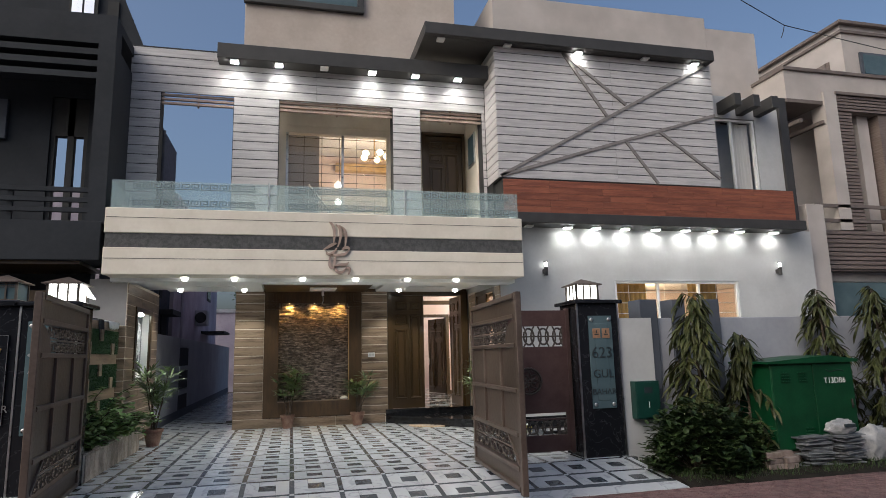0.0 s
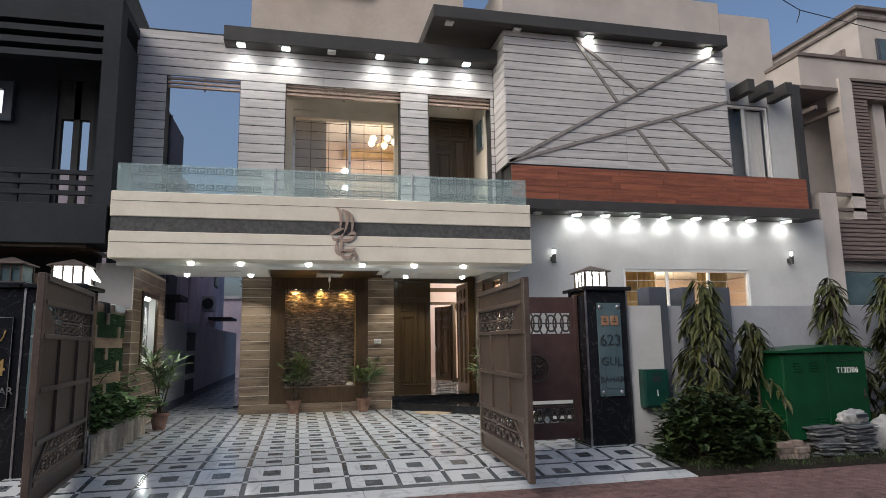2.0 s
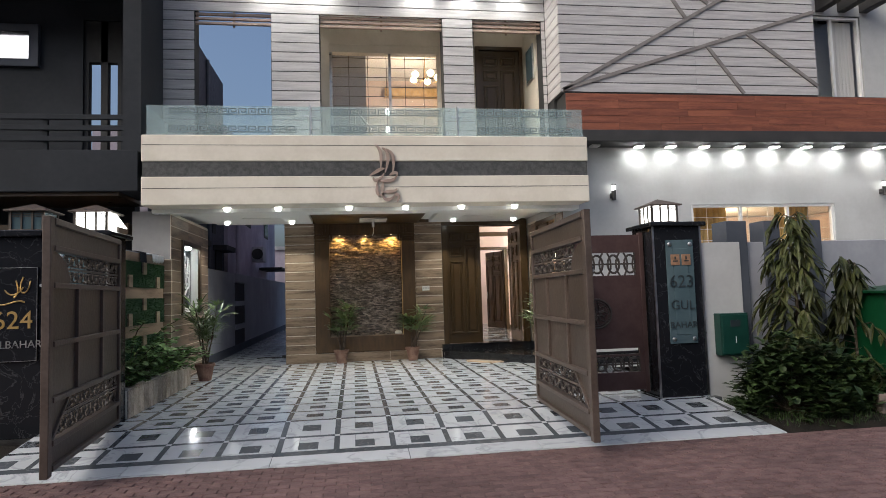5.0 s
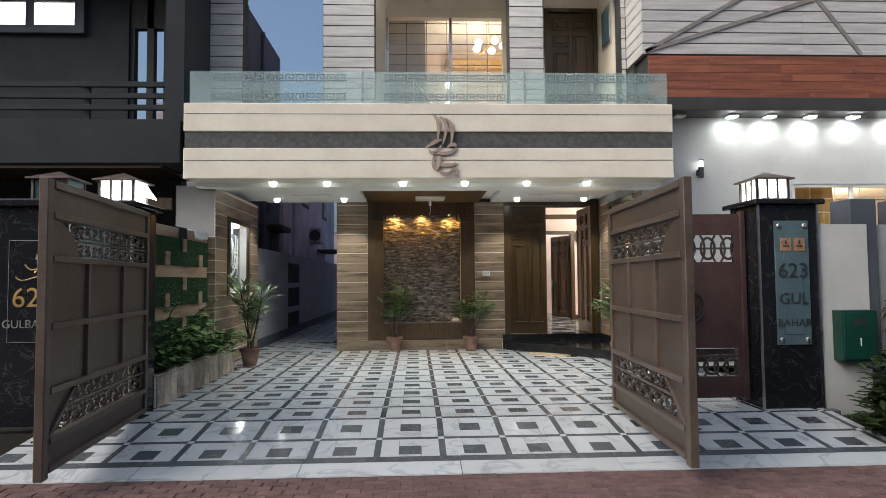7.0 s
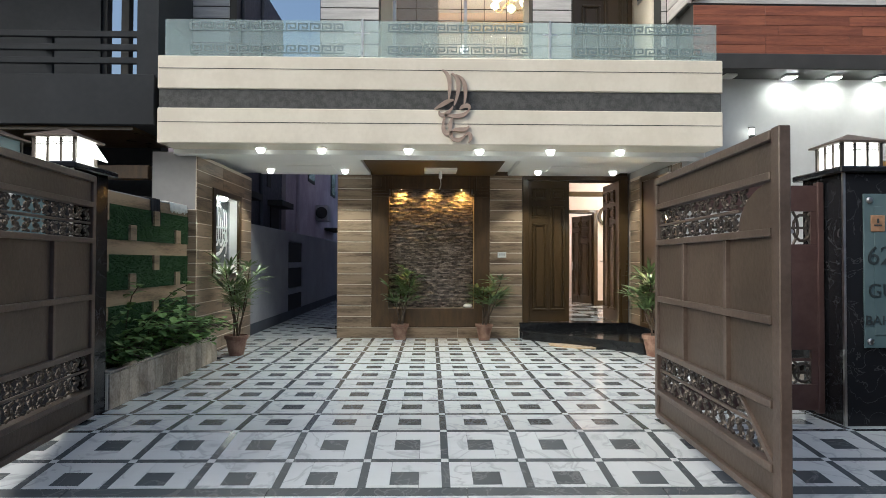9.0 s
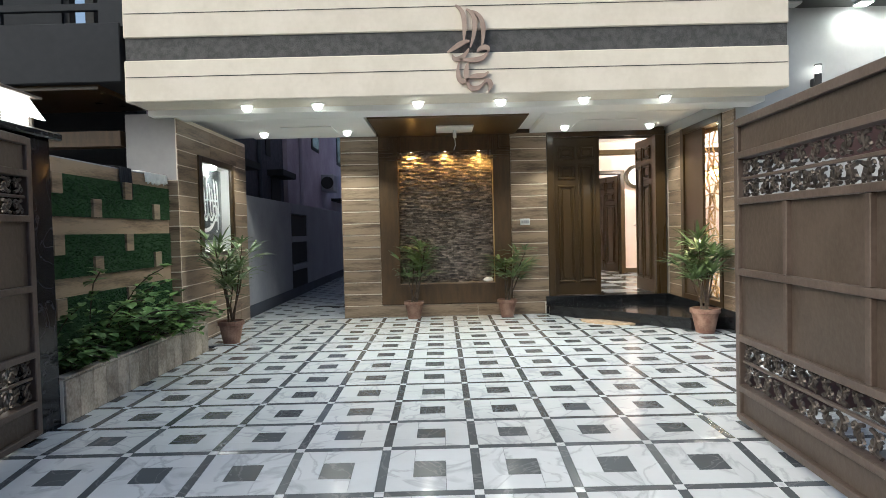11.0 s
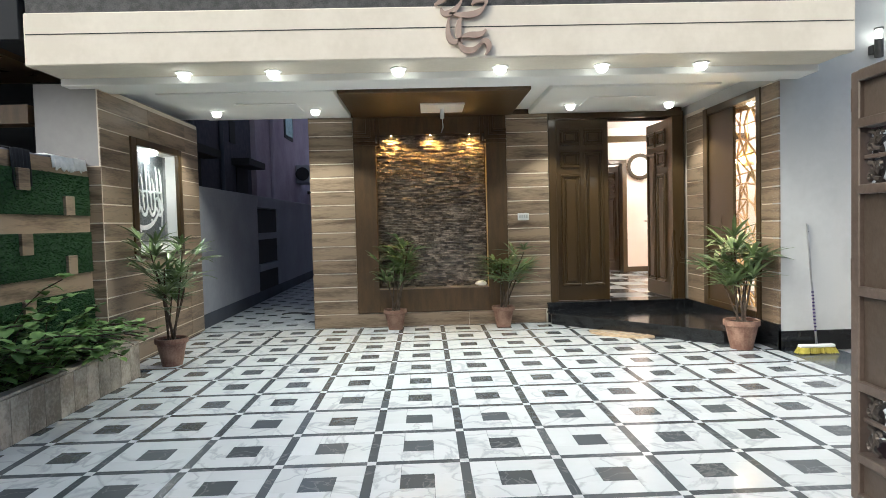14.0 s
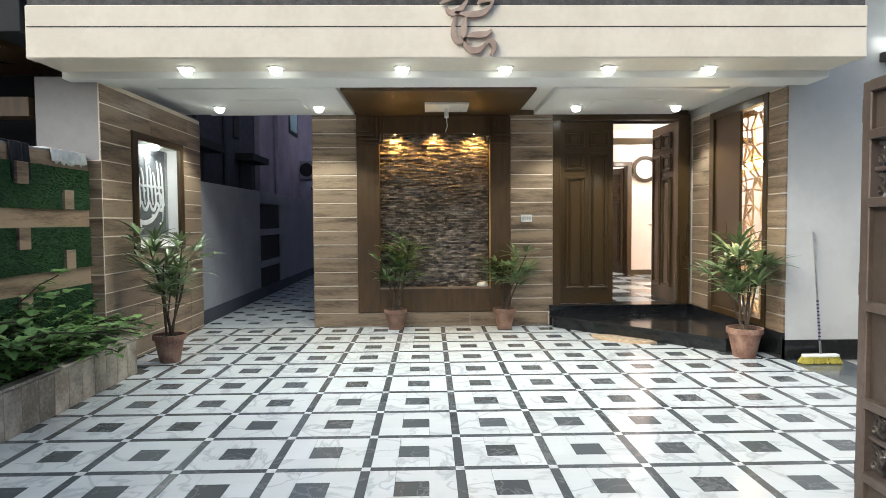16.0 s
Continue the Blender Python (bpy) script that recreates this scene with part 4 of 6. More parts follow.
for k in range(5):
    a = 2 * math.pi * k / 5
    bm = bmesh.new()
    tube(bm, [(0, 0, 0.15), (0.2 * math.cos(a), 0.2 * math.sin(a), -0.05), (0.34 * math.cos(a), 0.34 * math.sin(a), 0.05)], 0.01, 5)
    part("arm", bm, M_LATTICE, ch2)
    bm = bmesh.new()
    lathe(bm, [(0.03, 0), (0.085, 0.05), (0.09, 0.11), (0.04, 0.16)], 12, (0.34 * math.cos(a), 0.34 * math.sin(a), 0.05))
    part("shade", bm, M_WARM, ch2, "lit round glass shade")
point((2.0, 17.0, 6.6), 75, (1.0, 0.8, 0.62), 0.2)
solid("wall_stair", M_GREY, "grey stair wall inside the upper room", "wall", (-1.04, 0.6, 16.4, 16.5, 4.4, 7.9))
solid("cornice_upper", M_LATTICE, "gold lit cornice in the upper room", "cornice", (1.2, 4.2, 18.7, 18.98, 7.35, 7.6), bevel=0.02)
for x, z in ((1.3, 6.95), (1.3, 6.4)):
    wl = thing("wall_light", "small round lit wall lamp in the stairwell", "wall lamp", (x, 18.98, z), group="stairwell lamps")
    bm = bmesh.new()
    lathe(bm, [(0.1, 0.0), (0.1, 0.03), (0.06, 0.06)], 14)
    o = part("shade", bm, M_DOWN, wl, "glowing glass disc")
    o.matrix_basis = pose(0, 0, 0, 90)
rail = thing("stair_rail", "steel stair handrail inside the upper room", "handrail", (0, 0, 4.4))
bm = bmesh.new()
tube(bm, [(0.3, 15.6, 1.6), (1.1, 16.6, 0.9), (1.1, 16.6, 0.0)], 0.025)
part("rail", bm, M_STEEL, rail)
for k in range(3):
    bm = bmesh.new()
    u = k / 3
    tube(bm, [(0.3 + 0.8 * u, 15.6 + u, 1.6 - 0.7 * u), (0.3 + 0.8 * u, 15.6 + u, 0)], 0.015)
    part("post", bm, M_STEEL, rail)
grille_window("window_5", "tall white framed side window with curtain", 10.16, 11.7, 13.0, 5.45, 7.48, (11.0,), 0, M_WHITE)
cu = thing("curtain", "pale sheer curtain in the side window", "curtain", (11.02, 13.14, 5.46))
bm = bmesh.new()
prev = None
for k in range(22):
    cur = [bm.verts.new((0.028 * k, 0.006 * math.sin(k * 1.9), 0)), bm.verts.new((0.028 * k, 0.006 * math.sin(k * 1.9), 1.95))]
    if prev:
        bm.faces.new([prev[0], cur[0], cur[1], prev[1]])
    prev = cur
part("cloth", bm, M_CURTAIN, cu, smooth=True)

# slat screens at the heads of the upper openings
for x0, x1 in ((-2.84, -1.37), (-0.4, 2.13), (2.79, 4.28)):
    s = thing("slat_screen", "brown horizontal slats across the opening head", "slat screen", group="slat screens")
    for k in range(5):
        z = 7.03 + 0.092 * k
        bpart("slat", M_EMBLEM, s, (x0, x1, UY + 0.06, UY + 0.12, z, z + 0.05), bevel=0.004)
    bpart("upright", M_EMBLEM, s, ((x0 + x1) / 2 - 0.02, (x0 + x1) / 2 + 0.02, UY + 0.12, UY + 0.15, 7.0, 7.45))

# glass balustrade with key pattern
gb = thing("glass_balustrade", "frosted glass balustrade with etched key pattern", "balustrade")
for x0, x1 in ((-3.33, -0.55), (-0.51, 2.15), (2.19, 4.6)):
    p = bpart("glass_panel", M_RAILGLASS, gb, (x0, x1, 11.95, 11.962, 4.4, 4.95))
    p.visible_shadow = False
    for z in (4.47, 4.79):
        bm = bmesh.new()
        x = x0 + 0.35
        while x < x1 - 0.35:
            y0, y1 = 11.944, 11.949
            for a in ((x, x + 0.165, z, z + 0.018), (x, x + 0.018, z + 0.018, z + 0.12), (x + 0.018, x + 0.14, z + 0.102, z + 0.12), (x + 0.122, x + 0.14, z + 0.04, z + 0.102), (x + 0.055, x + 0.122, z + 0.04, z + 0.058), (x + 0.055, x + 0.073, z + 0.058, z + 0.08)):
                box(bm, a[0], a[1], y0, y1, a[2], a[3])
            x += 0.17
        part("key_pattern", bm, M_ETCH, p, "etched key pattern strip")
for x in (-0.53, 2.17):
    bm = bmesh.new()
    tube(bm, [(x, 11.93, 4.4), (x, 11.93, 4.98)], 0.018)
    box(bm, x - 0.11, x + 0.11, 11.925, 11.94, 4.76, 4.775)
    part("post", bm, M_STEEL, gb, "steel clamp post")
bpart("end_panel", M_RAILGLASS, gb, (-3.342, -3.33, 11.96, 13.2, 4.4, 4.95)).visible_shadow = False

# calligraphic emblem on the balcony front
em = thing("emblem", "brown metal calligraphy emblem on the balcony front", "wall emblem", (0.82, 11.85, 3.17))
strokes = (((-0.2, 1.05), (-0.07, 0.98), (-0.09, 0.82), (-0.11, 0.62)), ((-0.07, 1.0), (0.06, 0.94), (0.05, 0.77), (-0.03, 0.55)), ((-0.01, 0.98), (0.14, 0.92), (0.15, 0.77), (0.11, 0.56)), ((-0.31, 0.49), (-0.19, 0.56), (-0.12, 0.62), (-0.04, 0.62)), ((-0.25, 0.46), (-0.24, 0.36), (-0.11, 0.4), (-0.05, 0.53)), ((-0.17, 0.41), (-0.02, 0.38), (0.13, 0.37), (0.18, 0.49)), ((0.18, 0.48), (0.22, 0.57), (0.08, 0.55), (0.05, 0.49)), ((-0.17, 0.37), (-0.23, 0.16), (-0.13, 0.08), (-0.06, 0.18)), ((-0.06, 0.37), (-0.09, 0.28), (-0.11, 0.2), (-0.05, 0.12)), ((-0.08, 0.17), (-0.09, 0.02), (0.07, 0.02), (0.12, 0.12)), ((0.12, 0.11), (0.17, 0.19), (0.25, 0.1), (0.17, 0.01)), ((-0.06, 0.18), (0.02, 0.23), (0.12, 0.16), (0.18, 0.25)))
for a in strokes:
    bm = bmesh.new()
    ribbon(bm, bez(*a, n=12), 0.03, 0.03)
    part("stroke", bm, M_EMBLEM, em)

# lit calligraphy picture in the side wall
pic = thing("picture_niche", "framed lit niche with silver calligraphy on slate", "picture", (LX, 14.06, 1.12))
for b in ((-0.03, 0.022, -0.79, -0.65, 0.117, 1.575), (-0.03, 0.022, 0.61, 0.73, 0.117, 1.575), (-0.03, 0.022, -0.65, 0.61, 1.48, 1.575), (-0.03, 0.022, -0.65, 0.61, 0.117, 0.162)):
    bpart("frame", M_DARKWOOD, pic, b, bevel=0.006)
for b in ((-0.2, -0.031, 0.61, 0.64, 0.162, 1.48), (-0.2, -0.031, -0.655, -0.625, 0.162, 1.48), (-0.2, -0.031, -0.625, 0.61, 0.135, 0.162), (-0.2, -0.031, -0.625, 0.61, 1.48, 1.498), (-0.205, -0.185, -0.625, 0.61, 0.162, 1.48)):
    bpart("lining", M_WHITE, pic, b, label="white niche lining")
art = bpart("picture_panel", M_ART, pic, (-0.185, -0.165, -0.6, 0.6, 0.27, 1.46), label="dark slate mosaic picture")
for b in ((-0.165, -0.16, 0.53, 0.545, 0.29, 1.46), (-0.165, -0.16, 0.565, 0.598, 0.27, 1.46), (-0.165, -0.16, -0.6, 0.565, 0.27, 0.3), (-0.165, -0.16, -0.6, 0.53, 0.32, 0.332)):
    bpart("mosaic_border", M_SACK, art, b)
M_SILVER = surf("silver_script", (0.68, 0.68, 0.68), (0.8, 0.8, 0.8), 8, 0.4)


# the script: tall leaning uprights over joined bowls, with one long sweep below
random.seed(3)
bm = bmesh.new()
for k in range(9):
    y = -0.5 + 0.115 * k
    top = 1.2 + 0.1 * math.sin(k * 1.9)
    ribbon(bm, bez((y - 0.05, top + 0.04), (y + 0.03, top - 0.08), (y - 0.02, 0.95), (y + 0.05, 0.72)), 0.019, 0.012)
    if k % 2:
        ribbon(bm, bez((y - 0.04, 0.76), (y + 0.0, 0.6), (y + 0.14, 0.62), (y + 0.15, 0.82)), 0.022, 0.012)
        ribbon(bm, bez((y - 0.07, 0.98), (y, 0.9), (y + 0.08, 1.02), (y + 0.14, 0.93)), 0.016, 0.012)
ribbon(bm, bez((-0.52, 0.72), (-0.4, 0.4), (0.15, 0.4), (0.38, 0.78), 14), 0.03, 0.012)
ribbon(bm, bez((0.2, 0.84), (0.36, 0.98), (0.46, 0.8), (0.4, 0.5)), 0.022, 0.012)
for y, z in ((-0.3, 0.45), (-0.24, 0.45), (-0.12, 0.9), (0.1, 0.58), (0.3, 1.15), (0.34, 0.47), (-0.42, 1.32), (0.05, 1.34)):
    ribbon(bm, [(y - 0.022, z), (y, z + 0.004), (y + 0.022, z)], 0.022, 0.012)
o = part("script", bm, M_SILVER, art, "silver relief script")
o.matrix_basis = pose(-0.165, 0, 0, 0, 0, 90)
tagged(o, kind="stuff")
spot((LX - 0.075, 14.08, 2.52), (LX - 0.16, 14.0, 1.5), 7, 150, (1, 0.97, 0.92), 0.5, 0.04)
bm = bmesh.new()
lathe(bm, [(0.03, 0.012), (0.055, 0.006), (0.06, -0.012), (0.045, -0.034), (0.015, -0.044)], 16, (-0.08, 0.02, 1.468))
part("bulb", bm, M_LED, pic, "small round lit lamp")

# switch plate
sw = thing("switch_plate", "white doorbell switch plate on the tile wall", "switch", (1.87, BY, 1.58))
bpart("plate", M_WHITE, sw, (-0.085, 0.085, -0.022, 0.0, 0, 0.11), bevel=0.004)
for k in range(4):
    bpart("button", M_STEEL, sw, (-0.065 + 0.035 * k, -0.04 + 0.035 * k, -0.027, -0.022, 0.035, 0.08))

# ---- lamps ----
def downlight(x, y, z, watts, group, colour=(1, 0.945, 0.83), deg=112):
    d = thing("downlight", "round recessed ceiling downlight, lit", "downlight", (x, y, z), group=group)
    bm = bmesh.new()
    lathe(bm, [(0.088, -0.01), (0.088, 0.0), (0.056, 0.0), (0.062, -0.01)], 20)
    part("ring", bm, M_WHITE, d)
    bm = bmesh.new()
    lathe(bm, [(0.01, -0.08), (0.035, -0.074), (0.056, -0.054), (0.064, -0.028), (0.06, -0.004)], 20)
    part("lens", bm, M_DOWN, d, "glowing lens")
    spot((x, y, z - 0.1), (x, y, 0), watts, deg, colour, 0.4, 0.05)


DOWN_FRONT, DOWN_IN, WASH = 64, 76, 26
for x in (-2.05, -1.15, 0.13, 1.18, 2.24, 3.28):
    downlight(x, 12.25, 3.165, DOWN_FRONT, "porch front downlights")
for x in (-2.5, -1.13, 2.46, 3.87):
    downlight(x, 14.62, 3.195, DOWN_IN, "porch inner downlights")
downlight(3.62, 13.75, 7.6, 14, "balcony downlights")
for x in (-2.0, 0.85):
    downlight(x, 13.6, 7.6, 12, "balcony downlights")
solid("ceiling_balcony", M_CEIL, "white balcony ceiling", "ceiling", (-0.6, 4.25, 13.6, 14.6, 7.62, 7.7), (2.6, 4.25, 13.6, 14.6, 7.61, 7.62))
for k in range(3):
    x = -0.12 + 0.6 * k
    sp = thing("niche_spot", "small warm spot lamp above the stone wall", "spot lamp", (x, BY + 0.1, 2.93), group="niche spots")
    bm = bmesh.new()
    lathe(bm, [(0.012, -0.006), (0.012, 0.0)], 12)
    part("lens", bm, M_WARM, sp)
    spot((x, BY + 0.0, 2.895), (x, BY + 0.15, 2.3), 36, 140, (1.0, 0.56, 0.15), 0.9, 0.03)


def flood(x, y, z, lit, group, watts=0, tilt=0.0):
    f = thing("flood_lamp", "square surface lamp under the dark slab" + (", lit" if lit else ", unlit"), "flood lamp", (x, y, z), group=group)
    bpart("housing", M_WHITE, f, (-0.09, 0.09, -0.09, 0.09, -0.035, 0.0), bevel=0.006)
    bpart("lens", M_LED if lit else M_WHITE, f, (-0.075, 0.075, -0.075, 0.075, -0.045, -0.035))
    if lit:
        spot((x, y, z - 0.08), (x, y + 0.12 + tilt, z - 1), watts, 135 if tilt else 125, (1, 0.95, 0.82), 0.6, 0.06)


for x, lit in ((-1.35, 1), (-0.42, 1), (0.56, 0), (1.63, 1), (2.63, 1), (3.64, 1)):
    flood(x, 12.97, 7.978, lit, "canopy lamps", WASH)
for x, lit in ((3.1, 0), (4.68, 0), (6.46, 1), (8.22, 0), (9.6, 1)):
    flood(x, 12.36, 8.608, lit, "raised canopy lamps", WASH)
for x in (5.1, 6.05, 6.75, 7.5, 8.3, 9.1, 9.85, 10.6, 11.6):
    flood(x, 12.6, 4.418, x > 5.5, "slab lamps", WASH * 0.24, 0.5)


def sconce(x, z):
    s = thing("wall_sconce", "dark up and down wall lamp, lit", "wall lamp", (x, 12.82, z), group="wall sconces")
    bm = bmesh.new()
    lathe(bm, [(0.045, 0), (0.045, 0.2)], 14, (0, -0.12, -0.15))
    part("body", bm, M_DARK, s)
    bpart("bracket", M_DARK, s, (-0.04, 0.04, -0.08, 0, -0.1, 0.0), bevel=0.004)
    bm = bmesh.new()
    lathe(bm, [(0.05, 0), (0.05, 0.015)], 14, (0, -0.12, 0.16))
    part("cap", bm, M_DARK, s)
    bm = bmesh.new()
    lathe(bm, [(0.035, 0), (0.035, 0.1)], 12, (0, -0.12, 0.052))
    part("bulb", bm, M_DOWN, s, "glowing glass tube")


sconce(5.5, 3.45)
sconce(11.75, 3.5)


def lantern(x, lit, ajar):
    g = thing("gate_lantern", "square pier lantern with pitched cap, " + ("lit" if lit else "unlit"), "lantern", (x, 9.02, 2.39 if lit else 2.41), group="gate lanterns")
    w = 0.185
    bpart("base", M_GATE, g, (-w - 0.02, w + 0.02, -w - 0.02, w + 0.02, 0, 0.03), bevel=0.006)
    bm = bmesh.new()
    box(bm, -w - 0.06, w + 0.06, -w - 0.06, w + 0.06, 0.25, 0.27, 0.004)
    vs = [bm.verts.new((sx * (w + 0.05), sy * (w + 0.05), 0.27)) for sx, sy in ((-1, -1), (1, -1), (1, 1), (-1, 1))]
    top = bm.verts.new((0, 0, 0.37))
    for i in range(4):
        bm.faces.new([vs[i], vs[(i + 1) % 4], top])
    part("cap", bm, M_GATE, g, "pitched metal cap")
    for sx in (-1, 1):
        for sy in (-1, 1):
            bpart("corner_bar", M_IRON, g, (sx * w - 0.014, sx * w + 0.014, sy * w - 0.014, sy * w + 0.014, 0.03, 0.25))
    for sx in (-0.33, 0.33):
        bpart("glazing_bar", M_IRON, g, (sx * w - 0.01, sx * w + 0.01, -w - 0.008, -w + 0.006, 0.03, 0.25))
        bpart("glazing_bar", M_IRON, g, (-w - 0.008, -w + 0.006, sx * w - 0.01, sx * w + 0.01, 0.03, 0.25))
    for k in range(3):
        z = 0.185 + 0.022 * k
        bpart("louvre_bar", M_IRON, g, (-w + 0.014, w - 0.014, -w - 0.004, -w + 0.004, z, z + 0.007))
        bpart("louvre_bar", M_IRON, g, (-w - 0.004, -w + 0.004, -w + 0.014, w - 0.014, z, z + 0.007))
    gm = M_LANTERN_GLASS if lit else M_PLATE
    for b in ((-w + 0.014, w - 0.014, -w + 0.008, -w + 0.014, 0.03, 0.25), (-w + 0.014, w - 0.014, w - 0.014, w - 0.008, 0.03, 0.25), (-w + 0.008, -w + 0.014, -w + 0.014, w - 0.014, 0.03, 0.25)):
        bpart("pane", gm, g, b)
    o = bpart("pane", gm, g, (0, 0.008, -w + 0.014, w - 0.014, -0.22, 0.0), label="loose tilted pane" if ajar else "")
    o.matrix_basis = pose(w - 0.01, 0, 0.25, 0, -35 if ajar else 0, 0)


lantern(4.54, True, False)
lantern(-3.02, True, True)
lantern(-3.75, False, False)

# bare fan bracket under the wood ceiling
fan = thing("fan_bracket", "white square ceiling plate with hanging cord", "ceiling plate", (0.64, 14.55, 3.19))
bpart("plate", M_WHITE, fan, (-0.3, 0.3, -0.3, 0.3, -0.03, 0.0), bevel=0.006)
bm = bmesh.new()
tube(bm, [(0, 0, -0.03), (0, 0, -0.16)], 0.03, 10)
tube(bm, [(0, 0, -0.16), (0.01, 0, -0.28), (-0.02, 0, -0.36)], 0.007, 5)
part("cord", bm, M_WHITE, fan)

# ---- gates ----
def scroll_row(bm, u0, u1, z0, z1, step, r=0.011, off=0.0):
    """A row of wrought S-scrolls and leaves between two rails, along x."""
    n = max(1, round((u1 - u0) / step))
    w, h = (u1 - u0) / n, z1 - z0
    for k in range(n):
        c = u0 + w * (k + 0.5)
        s = 1 if k % 2 else -1
        tube(bm, bez((c - s * w * 0.3, off, z0 + 0.02), (c + s * w * 0.55, off, z0 + h * 0.2), (c - s * w * 0.55, off, z0 + h * 0.8), (c + s * w * 0.3, off, z1 - 0.02), 7), r, 5)
        for zz, q in ((z0 + h * 0.28, 1), (z0 + h * 0.72, -1)):
            pts = [(c + s * q * w * 0.22 + math.cos(a) * w * 0.13, off, zz + math.sin(a) * h * 0.13) for a in [0.7 * i for i in range(9)]]
            tube(bm, pts, r * 0.85, 4)
        for q in (-1, 1):
            prism(bm, [(c + q * w * 0.04, z0 + h * 0.5), (c + q * w * 0.2, z0 + h * 0.36), (c + q * w * 0.3, z0 + h * 0.5), (c + q * w * 0.2, z0 + h * 0.64)], off - 0.006, off + 0.006, 'y')


def gate_leaf(label, hinge, near, flip):
    L = math.hypot(near[0] - hinge[0], near[1] - hinge[1])
    ang = math.degrees(math.atan2(near[1] - hinge[1], near[0] - hinge[0]))
    g = thing("gate_leaf", label, "gate", (hinge[0], hinge[1], 0.0), ang, group="open gate leaves")
    H0, H1 = 0.03, 2.3
    for b in ((0, 0.07, H0, H1), (L - 0.1, L, H0 - 0.04, H1 + 0.01)):
        bpart("stile", M_GATE, g, (b[0], b[1], -0.035, 0.035, b[2], b[3]), bevel=0.006)
    for z, h in ((H1 - 0.06, 0.06), (2.0, 0.05), (1.66, 0.05), (1.13, 0.05), (0.63, 0.05), (0.25, 0.05), (H0, 0.05)):
        bpart("rail", M_GATE, g, (0.07, L - 0.1, -0.045, 0.045, z, z + h), bevel=0.005)
    for z in (1.84, 0.465):
        bpart("thin_rail", M_GATE, g, (0.07, L - 0.1 - (0.5 if z > 1 else 0.24), -0.012, 0.012, z, z + 0.022), bevel=0.003)
    for u in (0.76, 1.61):
        bpart("muntin", M_GATE, g, (u, u + 0.05, -0.04, 0.04, 0.68, 1.13), (u, u + 0.05, -0.04, 0.04, 1.18, 1.66), bevel=0.004)
    # sheets behind the rails, with their shade painted in as a darker brown
    for a, b in ((2.05, H1 - 0.06), (0.68, 1.13), (1.18, 1.66), (H0 + 0.05, 0.25)):
        bpart("sheet", M_GATE_SHEET_SHADED, g, (0.07, L - 0.1, -0.008, 0.008, a, b))
    bm = bmesh.new()
    pts = [(L - 0.1, 1.71), (L - 0.1, 2.0)] + [(L - 0.1 - 0.5 * math.sin(a), 1.71 + 0.29 * math.cos(a)) for a in [math.pi / 2 * i / 8 for i in range(1, 9)]]
    prism(bm, pts, -0.012, 0.012, 'y')
    part("arc_sheet", bm, M_GATE_SHEET_SHADED, g, "solid quarter round sheet")
    for z0, z1, end in ((1.71, 1.84, L - 0.6), (1.862, 2.0, L - 0.46), (0.487, 0.63, L - 0.53), (0.3, 0.465, L - 0.24)):
        bm = bmesh.new()
        scroll_row(bm, 0.07, end, z0, z1, 0.15, 0.013)
        part("scrollwork", bm, M_IRON, g, "wrought iron leaf scrolls")
    bm = bmesh.new()
    prism(bm, [(L - 0.6, 0.63), (L - 0.565, 0.63), (L - 0.1, 0.31), (L - 0.1, 0.3), (L - 0.15, 0.3)], -0.03, 0.03, 'y')
    part("brace", bm, M_GATE, g)
    bm = bmesh.new()
    prism(bm, [(L - 0.565, 0.63), (L - 0.1, 0.63), (L - 0.1, 0.31)], -0.008, 0.008, 'y')
    part("corner_sheet", bm, M_GATE_SHEET_SHADED, g, "solid three cornered sheet")
    bm = bmesh.new()
    tube(bm, [(L - 0.14 + 0.035 * math.cos(a), flip * 0.06, 0.3 + 0.035 * math.sin(a)) for a in [0.45 * i for i in range(14)]], 0.01, 5)
    tube(bm, [(L - 0.3, flip * 0.055, 0.24), (L - 0.02, flip * 0.055, 0.29)], 0.009, 5)
    part("chain", bm, M_IRON, g, "short rusty chain and hasp")
    bm = bmesh.new()
    tube(bm, [(L - 0.45, flip * 0.045, 1.685), (L - 0.02, flip * 0.045, 1.685)], 0.014, 8)
    tube(bm, [(L - 0.2, flip * 0.05, 1.685), (L - 0.25, flip * 0.09, 1.5)], 0.011, 6)
    part("slide_bolt", bm, M_STEEL, g, "steel slide bolt")
    bm = bmesh.new()
    tube(bm, [(L - 0.13, flip * 0.05, -0.02), (L - 0.13, flip * 0.05, 0.42), (L - 0.17, flip * 0.05, 0.45)], 0.012, 6)
    part("drop_bolt", bm, M_IRON, g)
    for z in (0.2, 1.2, 2.1):
        bm = bmesh.new()
        tube(bm, [(-0.015, 0, z), (-0.015, 0, z + 0.12)], 0.022, 8)
        part("hinge", bm, M_IRON, g)


gate_leaf("brown steel gate leaf with scrollwork, swung open", (2.66, 9.0), (2.53, 6.6), 1)
gate_leaf("dark brown steel gate leaf with scrollwork, swung open", (-2.76, 9.02), (-2.52, 6.6), -1)

